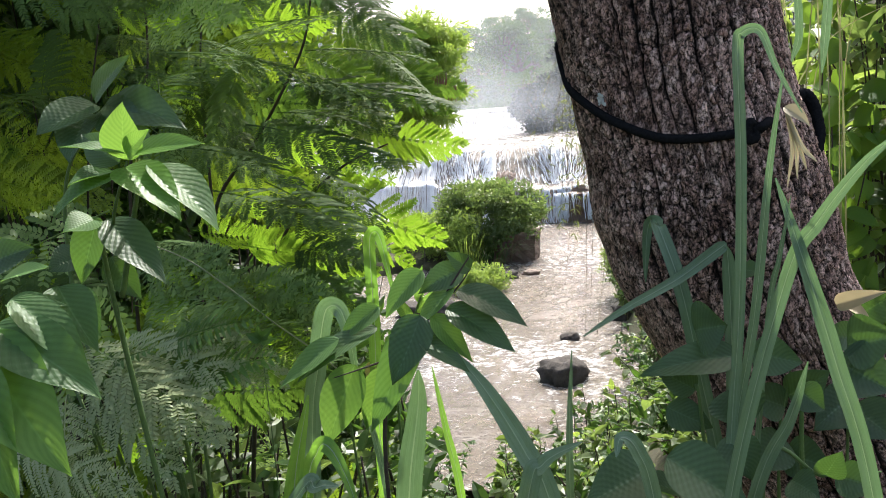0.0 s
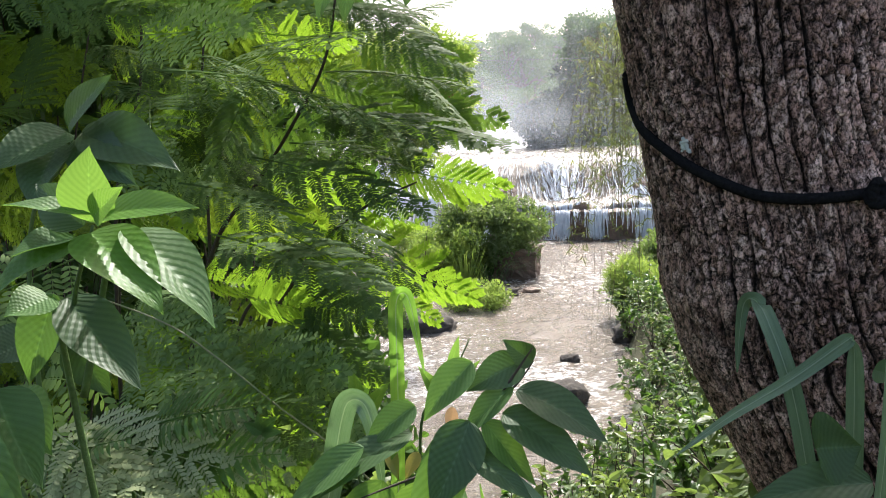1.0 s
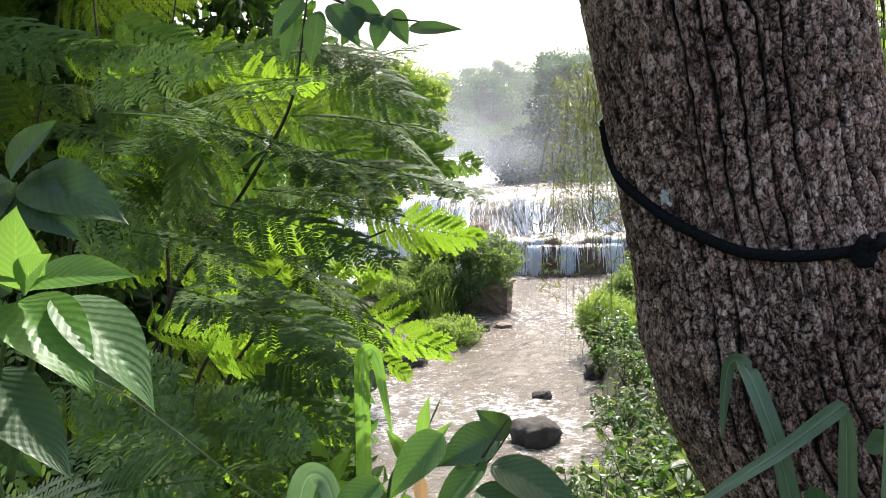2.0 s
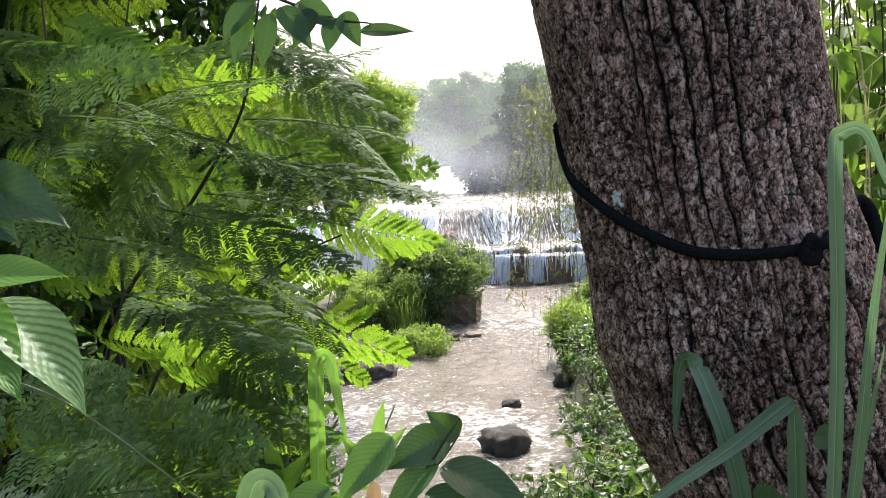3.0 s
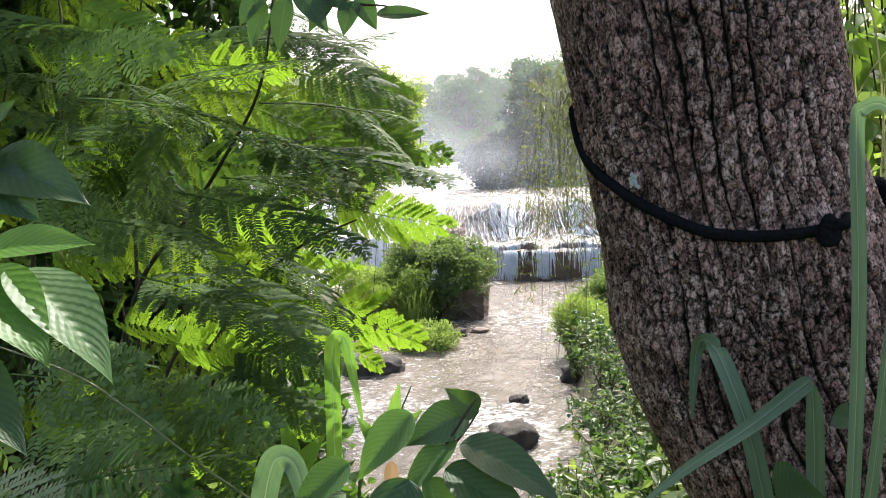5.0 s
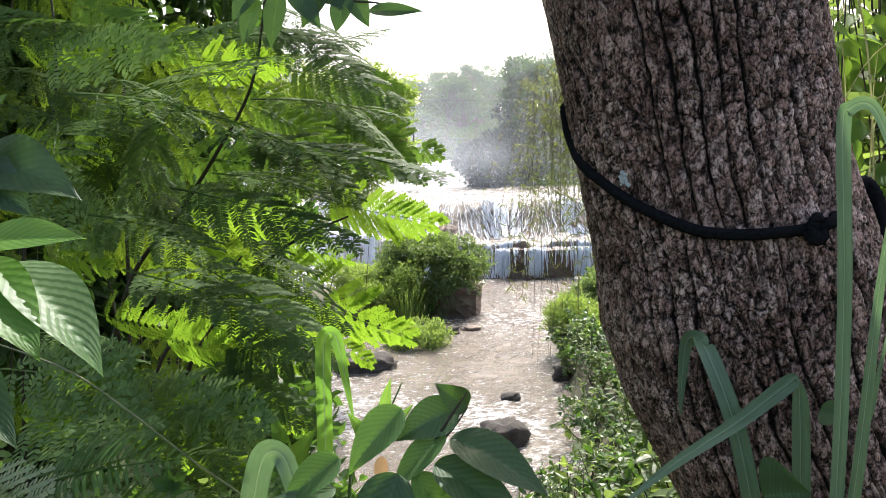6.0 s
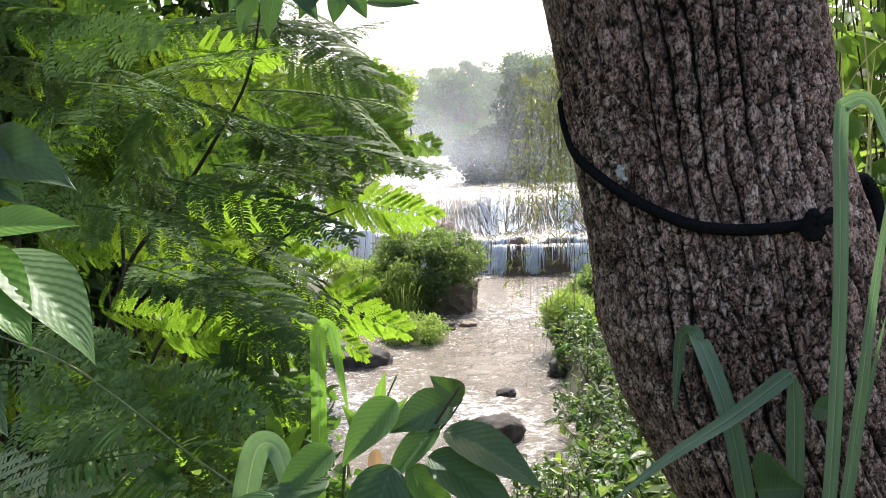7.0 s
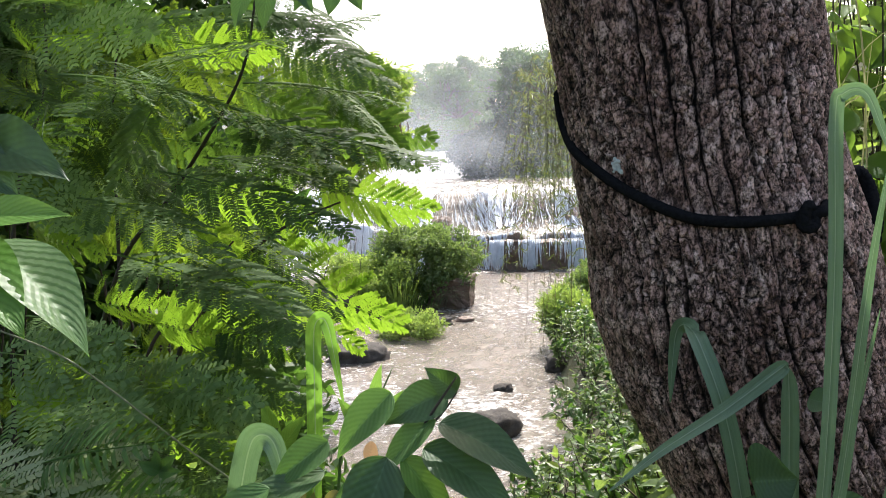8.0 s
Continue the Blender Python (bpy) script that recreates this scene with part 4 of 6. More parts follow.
PODS = [(-1.12, 15.0, 2.13), (-1.29, 15.0, 2.21), (-1.44, 15.05, 2.26), (-2.22, 15.0, 3.05), (-1.21, 15.0, 1.95)]

# ---- left shore: lighter feathery shrub at the river ----
bc = (-1.745, 15.600, 2.433)
river_tree = bush("tree", "small bright-green feathery tree with brown seed pods by the river", bc, (0.85, 0.9, 1.15), 56, 150, (0.36, 0.36, 0.13), (0.17, 0.030), SUNNY, (bc[0] - 0.4, bc[1], WATER + 0.3), 231, "tree", (0.2, 0, -0.5), 1)
rng_pod = np.random.default_rng(235)
for at in PODS:
    for _ in range(9):
        top = np.array(at) + rng_pod.normal(size=3) * np.array([0.07, 0.10, 0.03])
        drop = np.array([rng_pod.normal() * 0.03, rng_pod.normal() * 0.03, -rng_pod.uniform(0.14, 0.24)])
        part("seed_pod", mesh_of("seed_pod", *tube([top, top + 0.5 * drop + [0.012, 0, 0], top + drop], [0.004, 0.014, 0.013, 0.003], 6, 8)), POD, river_tree, "dry brown seed pod")
bc = (-2.881, 15.900, 2.085)
bush("tree", "bright-green feathery tree by the river", bc, (1.3, 1.0, 1.6), 86, 150, (0.38, 0.38, 0.16), (0.17, 0.030), SUNNY, (bc[0] - 0.4, bc[1], WATER + 0.3), 232, "tree", (0.2, 0, -0.5), 1)

# ---- far side: trees, dark tree by the upper fall, cables, mist ----
def far_tree(name, label, base, height, width, seed, material=FAR_LEAF, flat=False, leaves=2600):
    rng = np.random.default_rng(seed)
    ob = root(name, base, label, "tree", "trees on the far shore")
    pieces = []
    top = np.array(base) + np.array([0.03 * height * rng.normal(), 0, height * (0.80 if flat else 0.7)])
    pieces.append(tube([np.array(base) - np.array([0, 0, 0.4]), (np.array(base) + top) / 2 + rng.normal(size=3) * 0.02 * height, top], [0.03 * height, 0.012 * height], 7, 10))
    at, ways = [], []
    count = 16 if flat else 24
    for _ in range(count):
        a, r = rng.uniform(0, 6.28), rng.random() ** 0.6
        zz = rng.uniform(0.72, 1.0) if flat else rng.uniform(0.25, 1.0)
        rad = width * 0.5 * r * (1.0 if flat else (1.15 - 0.7 * abs(zz - 0.55)))
        c = np.array(base) + np.array([math.cos(a) * rad, math.sin(a) * rad, height * zz])
        s = width * rng.uniform(0.13, 0.24)
        pts, d = blob_points(rng, c, (s, s, s * (0.35 if flat else 0.7)), leaves // count, 0.15)
        at.append(pts)
        ways.append(d)
        pieces.append(tube([np.array(base) * 0.45 + top * 0.55, (top + c) / 2 - np.array([0, 0, 0.04 * height]), c], [0.012 * height, 0.004 * height], 5, 7))
    part("trunk", mesh_of("trunk", *joined(pieces)), WOOD_FAR, ob)
    v, f = diamonds(rng, np.vstack(at), 0.034 * height + 0.10, 0.02 * height + 0.05, np.vstack(ways) * 0.8, 0.8)
    part("crown", mesh_of("crown", v, f, False), material, ob)
    return ob


kinds = [far_tree("far_tree", "broad green tree on the hazy far shore", (0, 0, 0), 7.0, 6.5, 300 + k, flat=(k == 3)) for k in range(4)]
rng1 = np.random.default_rng(33)
spots = []
for k in range(58):
    y = 66 + 46 * rng1.random()
    x = -34 + 68 * (k + rng1.random()) / 58
    spots.append((x, y))
for k, (x, y) in enumerate(spots):
    z = float(ground_level(np.array(x), np.array(y)))
    s = rng1.uniform(0.65, 1.12)
    m = pose(x, y, z - 0.1, 0, 0, rng1.uniform(0, 360)) @ Matrix.Diagonal((s * 1.1, s * 1.1, s, 1))
    if k < 4:
        kinds[k].matrix_world = m
    else:
        c = copy_thing(kinds[k % 4], m)
        c.scale = (s * 1.1, s * 1.1, s)


for k in range(18):
    x, y, s = -15 + 1.7 * k + rng1.uniform(-0.8, 0.8), rng1.uniform(61, 71), rng1.uniform(0.34, 0.72)
    c = copy_thing(kinds[k % 3], pose(x, y, float(ground_level(np.array(x), np.array(y))) - 0.1, 0, 0, rng1.uniform(0, 360)))
    c.scale = (s * 1.2, s * 1.2, s)
for k, (x, top, s) in enumerate(((0.9, 11.4, 0.62), (-2.6, 10.9, 0.7), (-1.0, 10.5, 0.5), (3.0, 10.1, 0.6), (-6.5, 10.6, 0.7))):
    c = copy_thing(kinds[3], pose(x, 84 + k, top - 7.0 * s, 0, 0, 70 * k) @ Matrix.Diagonal((s * 1.1, s * 1.1, s, 1)))
    c.scale = (s * 0.9, s * 0.9, s)
    c.location.z = top - 6.9 * s


def scrub_belt(name, label, x0, x1, y0, y1, n, height, seed, material):
    """Undergrowth over a stretch of shore, as one piece."""
    rng = np.random.default_rng(seed)
    V = []
    for _ in range(n):
        x, y = rng.uniform(x0, x1), rng.uniform(y0, y1)
        z = float(ground_level(np.array(x), np.array(y)))
        h = height * rng.uniform(0.5, 1.3)
        pts, d = blob_points(rng, (x, y, z + 0.4 * h), (h * 0.8, h * 0.7, h * 0.6), 60, 0.5)
        V.append(pts)
    at = np.vstack(V)
    v, f = diamonds(rng, at, 0.16 * height + 0.12, 0.1 * height + 0.06, None, 1.0)
    ob = part(name, mesh_of(name, v, f, False), material)
    return tagged(ob, label, "undergrowth", kind="stuff")


scrub_belt("undergrowth", "hazy green undergrowth climbing the far shore", -36, 36, 58, 90, 420, 1.2, 401, FAR_LEAF)
scrub_belt("undergrowth", "thick hazy thicket behind the upper fall", -16, 16, 60.5, 68, 260, 1.3, 404, FAR_LEAF)
scrub_belt("undergrowth", "green scrub on the shore beside the upper fall", 4.8, 22, 46, 60, 130, 1.6, 402, FAR_LEAF)
scrub_belt("undergrowth", "thick scrub along the river shore", -22, -9.5, 12, 24, 90, 1.6, 403, SCRUB)
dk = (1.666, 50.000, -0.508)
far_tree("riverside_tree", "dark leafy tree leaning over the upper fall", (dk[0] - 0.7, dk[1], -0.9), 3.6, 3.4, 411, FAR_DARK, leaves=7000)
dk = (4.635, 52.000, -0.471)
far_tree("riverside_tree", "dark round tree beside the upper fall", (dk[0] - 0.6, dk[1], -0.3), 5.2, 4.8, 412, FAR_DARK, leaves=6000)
dk = (4.697, 60.000, 0.529)
far_tree("riverside_tree", "green tree rising above the mist", (dk[0], dk[1], 1.5), 7.2, 5.0, 413, FAR_LEAF, leaves=5000)
dk = (6.319, 57.000, 0.538)
far_tree("riverside_tree", "green tree rising above the mist", (dk[0], dk[1], 1.2), 7.4, 4.6, 414, FAR_LEAF, leaves=5000)
for k, (a, b, sag) in enumerate((((-7.240, 56.000, 6.70), (6.477, 50.000, 5.65), 0.5), ((-7.311, 56.000, 3.867), (6.467, 50.000, 3.042), 0.4), ((-7.385, 56.000, 1.853), (6.459, 50.000, 1.650), 0.4))):
    a, b = Vector(a), Vector(b)
    a, b = a + (a - b) * 2.0, b + (b - a) * 1.2
    c = part("cable", mesh_of("cable", *tube([a, a.lerp(b, 0.3) - Vector((0, 0, sag * 0.8)), a.lerp(b, 0.6) - Vector((0, 0, sag)), b], [0.018, 0.018], 5, 40)), CABLE)
    tagged(c, "thin dark cable strung across the river", "cable", "cables over the river")


def mist(name, label, centre, size, material, seed):
    """A soft bank of spray: two bowed veils, thick in the middle and thinning out to nothing."""
    pieces, body = [], []
    ob = None
    n = 34
    for k in range(2):
        u, w = np.meshgrid(np.linspace(-1, 1, n), np.linspace(-1, 1, n))
        x = centre[0] + size[0] * u
        z = centre[2] + size[2] * w
        y = centre[1] + size[1] * (k - 0.5) + 0.5 * size[1] * wave_noise(u * 2, w * 2, seed + k, 3, 1.2)
        pieces.append((np.stack([x, y, z], -1).reshape(-1, 3), grid_faces(n, n).tolist()))
        rim = np.clip(1 - np.sqrt(u ** 2 + w ** 2), 0, 1)
        body.append(step(0, 0.75, rim).ravel())
    me = mesh_of(name, *joined(pieces))
    ba = me.attributes.new("body", "FLOAT", "POINT")
    ba.data.foreach_set("value", np.concatenate(body).astype(np.float32))
    ob = part(name, me, material)
    return tagged(ob, label, "mist", kind="stuff")


mc = (-1.740, 47.000, 1.227)
mist("mist", "white spray hanging over the upper fall", mc, (6.5, 0.8, 3.0), MIST, 501)
mc = (-5.985, 31.000, -1.939)
mist("mist", "white spray in front of the lower falls", mc, (4.0, 0.5, 1.6), MIST, 502)
mc = (-0.650, 46.500, 3.704)
mist("mist", "pale haze before the far trees", mc, (40, 0.5, 9), HAZE, 505)
mc = (-0.893, 62.000, 5.080)
mist("mist", "pale haze before the far trees", mc, (60, 1.5, 11), HAZE, 503)


# ---- the near tree ----
def trunk_axis(z):
    return 0.43 + 0.19 * (1.82 - z) + 0.12 * np.maximum(0, 1.25 - z) ** 1.5 + 0.25 * np.clip(1.23 - z, 0, 0.43) - 0.012 * step(1.4, 1.6, z)


def trunk_radius(a, z):
    swell = 0.010 * wave_noise(np.cos(a) * 1.6, z * 1.8 + np.sin(a), 99, 3, 1.2)
    burr = 0.012 * np.exp(-((z - 1.34) / 0.055) ** 2) * np.exp(-(np.sin(0.5 * (a - radians(190))) / 0.35) ** 2)
    return 0.195 + burr - 0.012 * step(1.4, 1.6, z) + 0.010 * np.maximum(0, 1.3 - z) - 0.012 * np.maximum(0, z - 1.9) + swell + 0.10 * np.exp(-np.maximum(z, 0) * 4.0)


def cells(a, z, wide, tall, around, seed):
    """Distance to the nearest seed, the same plus twice the distance to the cell's edge, and a tone, for a jittered lattice that closes round the trunk."""
    rng = np.random.default_rng(seed)
    rows = 400
    jit = rng.uniform(0.24, 0.76, size=(rows, around, 2))
    jit[..., 1] = rng.uniform(0.0, 1.0, size=(rows, around))
    u = a / (2 * np.pi) * around
    v = z / tall
    iu, iv = np.floor(u).astype(int), np.floor(v).astype(int)
    f1, f2 = np.full(u.shape, 9.0), np.full(u.shape, 9.0)
    own = np.zeros(u.shape)
    x1, y1, x2, y2 = (np.full(u.shape, -50.0) for _ in range(4))
    for du in (-1, 0, 1):
        for dv in (-1, 0, 1):
            cu, cv = iu + du, iv + dv
            j = jit[(cv + 60) % rows, cu % around]
            sx, sy = cu + j[..., 0], cv + j[..., 1]
            d = np.hypot(sx - u, sy - v)
            hit, next_hit = d < f1, (d >= f1) & (d < f2)
            x2, y2 = np.where(hit, x1, np.where(next_hit, sx, x2)), np.where(hit, y1, np.where(next_hit, sy, y2))
            f2 = np.where(hit, f1, np.minimum(f2, d))
            x1, y1 = np.where(hit, sx, x1), np.where(hit, sy, y1)
            own = np.where(hit, j[..., 0], own)
            f1 = np.minimum(f1, d)
    edge = (f2 ** 2 - f1 ** 2) / (2 * np.hypot(x2 - x1, y2 - y1) + 1e-6)
    f2 = f1 + 2 * edge
    return f1, f2, own


def near_tree():
    zs = np.concatenate([np.linspace(-0.25, 0.84, 40), np.linspace(0.85, 2.05, 520), np.linspace(2.06, 4.6, 50)])
    th = np.linspace(0.5 * np.pi, 2.5 * np.pi, 540, endpoint=False)
    A, Zg = np.meshgrid(th, zs)
    drift = 0.10 * np.sin(Zg * 2.3 + 1) + 0.05 * wave_noise(A * 1.5, Zg * 3, 92, 3, 1.4)
    jag = 0.020 * wave_noise(A * 9, Zg * 26, 91, 4, 1.0) + 0.016 * wave_noise(A * 30, Zg * 110, 90, 3, 1.0)
    jagz = 0.008 * wave_noise(A * 9, Zg * 28, 93, 4, 1.0) + 0.004 * wave_noise(A * 30, Zg * 110, 89, 2, 1.0)
    f1, f2, own = cells(A + 1.9 * jag + drift, Zg + 1.9 * jagz, 0.0, 0.019, 92, 94)
    g1, g2, _ = cells(A + 1.6 * jag + drift, Zg + 1.5 * jagz, 0.0, 0.17, 46, 96)
    h1, h2, own2 = cells(A + 0.8 * jag, Zg + 0.8 * jagz, 0.0, 0.0075, 210, 97)
    worn = step(-0.9, 0.15, wave_noise(A * 5, Zg * 16, 88, 4, 1.0))
    plate = 1 - (1 - step(0.02, 0.26, f2 - f1)) * worn
    long_crack = 1 - (1 - step(0.02, 0.17, g2 - g1)) * step(-0.75, -0.1, wave_noise(A * 4, Zg * 9, 87, 3, 1.0))
    wander = A + 0.075 * wave_noise(A * 2.2, Zg * 5.5, 85, 4, 1.0) + 0.030 * wave_noise(A * 7, Zg * 22, 84, 3, 1.0) + 0.8 * jag
    part_way = step(-0.62, -0.05, wave_noise(A * 6, Zg * 6, 83, 3, 1.0))
    width = 0.29 + 0.18 * wave_noise(A * 5, Zg * 12, 82, 3, 1.0)
    furrow = 1 - np.exp(-(np.sin(19 * wander) / np.maximum(width, 0.05)) ** 2) * part_way
    long_crack = furrow * (0.45 + 0.55 * long_crack)
    flake = step(0.0, 0.35, h2 - h1)
    rough = wave_noise(A * 16, Zg * 75, 98, 5, 1.0)
    relief = 0.0022 * plate + 0.0085 * long_crack + 0.0010 * flake + 0.0022 * own * plate + 0.0013 * own2 + 0.0014 * rough - 0.009
    R = trunk_radius(A, Zg) + relief
    x = trunk_axis(Zg) + R * np.cos(A)
    y = AXIS_Y + R * np.sin(A)
    v = np.stack([x, y, Zg], -1).reshape(-1, 3)
    n, m = len(zs), len(th)
    i = np.arange(n - 1)[:, None] * m + np.arange(m)[None, :]
    j = np.arange(n - 1)[:, None] * m + (np.arange(m)[None, :] + 1) % m
    f = np.stack([i, j, j + m, i + m], -1).reshape(-1, 4)
    ob = root("tree", (float(trunk_axis(0.0)), AXIS_Y, 0.0), "thick leaning tree trunk with deeply cracked grey-brown bark", "tree")
    me = mesh_of("trunk", v, f)
    # Furrow relief kept as the mask that darkens the bark colour.
    at = me.attributes.new("plate", "FLOAT", "POINT")
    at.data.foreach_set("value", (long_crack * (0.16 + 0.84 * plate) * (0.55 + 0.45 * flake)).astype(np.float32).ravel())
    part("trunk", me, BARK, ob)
    top = Vector((float(trunk_axis(4.55)), AXIS_Y, 4.55))
    for k, (dx, dy, dz) in enumerate(((-0.9, 0.5, 1.5), (0.8, 0.7, 1.7), (0.1, -0.8, 1.6))):
        pts = [top - Vector((0, 0, 0.25)), top + Vector((dx * 0.35, dy * 0.35, dz * 0.45)), top + Vector((dx, dy, dz))]
        part("limb", mesh_of("limb", *tube(pts, [0.13, 0.08, 0.03], 12, 14)), BARK, ob)
    # Unseen crown added overhead to hold back sky light; the sun passes under it.
    rng = np.random.default_rng(77)
    at, d, cs = clumped(rng, (0.0, 0.4, 6.9), (2.9, 2.5, 1.3), 40, 60, (0.5, 0.5, 0.3))
    part("crown", mesh_of("crown", *ovals(rng, at, 0.22, 0.10, d, 0.8), False), SCRUB_DARK, ob, "unseen leafy green crown added to block overhead sky light")
    # a pale lichen patch beside the rope
    rng = np.random.default_rng(7)
    pieces = []
    for k in range(22):
        a, z = radians(LICHEN[0] + rng.normal() * 1.5), LICHEN[1] + rng.normal() * 0.005
        r = float(trunk_radius(np.array(a), np.array(z))) + 0.0035
        c = Vector((trunk_axis(z) + r * math.cos(a), AXIS_Y + r * math.sin(a), z))
        bm = bmesh.new()
        bmesh.ops.create_icosphere(bm, subdivisions=2, radius=0.0030 * rng.uniform(0.5, 1.3))
        pieces.append(([tuple(c + Vector((w.co.x, w.co.y * 0.5, w.co.z))) for w in bm.verts], [tuple(w.index for w in q.verts) for q in bm.faces]))
        bm.free()
    part("lichen", mesh_of("lichen", *joined(pieces)), LICHEN_PALE, ob, "pale grey lichen patch")


LICHEN_PALE = plain_material("pale_lichen", (0.42, 0.44, 0.44), (0.62, 0.64, 0.63), 90, 0.9, 0.6, 0.002)
LICHEN = (-141.40291686387766, 1.5512754106158981)
ROPE_TURN = [(173, 1.655), (173, 1.615), (-168, 1.574), (-151, 1.542), (-139, 1.519), (-126, 1.498), (-115, 1.485), (-103, 1.481), (-90, 1.482), (-76, 1.487), (-64, 1.498)]


def rope_strand(pts, radius, n, twist=95):
    """A braided rope: a round core with crossing ridges worked into its surface."""
    c = spline(pts, n)
    v, f = tube(c, [radius, radius], 16, straight=True)
    v = v.reshape(n, 16, 3)
    u = np.linspace(0, 1, n)[:, None] * twist
    w = np.arange(16)[None, :] / 16 * 2 * np.pi
    bump = 1 + 0.13 * np.sin(u * 2 * np.pi * 0.5 + 3 * w) * np.sin(u * 2 * np.pi * 0.5 - 3 * w)
    v = c[:, None] + (v - c[:, None]) * bump[..., None]
    return v.reshape(-1, 3), f


def tree_rope():
    def on_trunk(a, z, off=0.0055):
        r = float(trunk_radius(np.array(radians(a)), np.array(z))) + off
        return (float(trunk_axis(z)) + r * math.cos(radians(a)), AXIS_Y + r * math.sin(radians(a)), z)
    ob = root("rope", on_trunk(-60, ROPE_TURN[6][1]), "black braided rope tied round the tree trunk", "rope")
    first = ROPE_TURN[0]
    behind = [on_trunk(a, z) for a, z in ((20, ROPE_TURN[-1][1] + 0.03), (70, first[1] - 0.02), (120, first[1] + 0.04), (172, first[1] + 0.002))]
    turn = [on_trunk(a if a < 0 else a - 360, z) for a, z in ROPE_TURN]
    part("loop", mesh_of("loop", *rope_strand(turn + behind, 0.0072, 420, 150)), ROPE, ob)
    a, z = ROPE_TURN[-2]
    k = Vector(on_trunk(a, z, 0.016))
    pieces = []
    for q in range(3):
        ring = [k + Vector((0.009 * math.cos(s) * (1 - 0.2 * q), 0.006 * math.sin(s + q), 0.009 * math.sin(s) + 0.005 * (q - 1))) for s in np.linspace(0, 6.6, 9)]
        pieces.append(rope_strand(ring, 0.0065, 50, 12))
    part("knot", mesh_of("knot", *joined(pieces)), ROPE, ob)
    tail = [k, (0.630, 1.380, 1.502), (0.656, 1.400, 1.535), (0.675, 1.400, 1.515), (0.677, 1.380, 1.462), (0.655, 1.360, 1.411), (0.639, 1.340, 1.377)]
    part("tail", mesh_of("tail", *rope_strand(tail, 0.010, 90, 30)), ROPE, ob)


near_tree()
tree_rope()
# unseen shrubs added behind the walker to hold back sky light
for k in range(7):
    bx, by = -5.4 + 1.8 * k, -3.0 - 0.5 * (k % 2)
    bush("bank_shrub", "unseen tall dark green shrub added to block light from behind", (bx, by, 1.1), (1.3, 0.8, 1.2), 50, 60, (0.5, 0.5, 0.4), (0.2, 0.1), SCRUB_DARK, (bx, by, float(ground_level(np.array(bx), np.array(by)))), 290 + k, "shrub", None, 7, "shrubs on the slope behind")


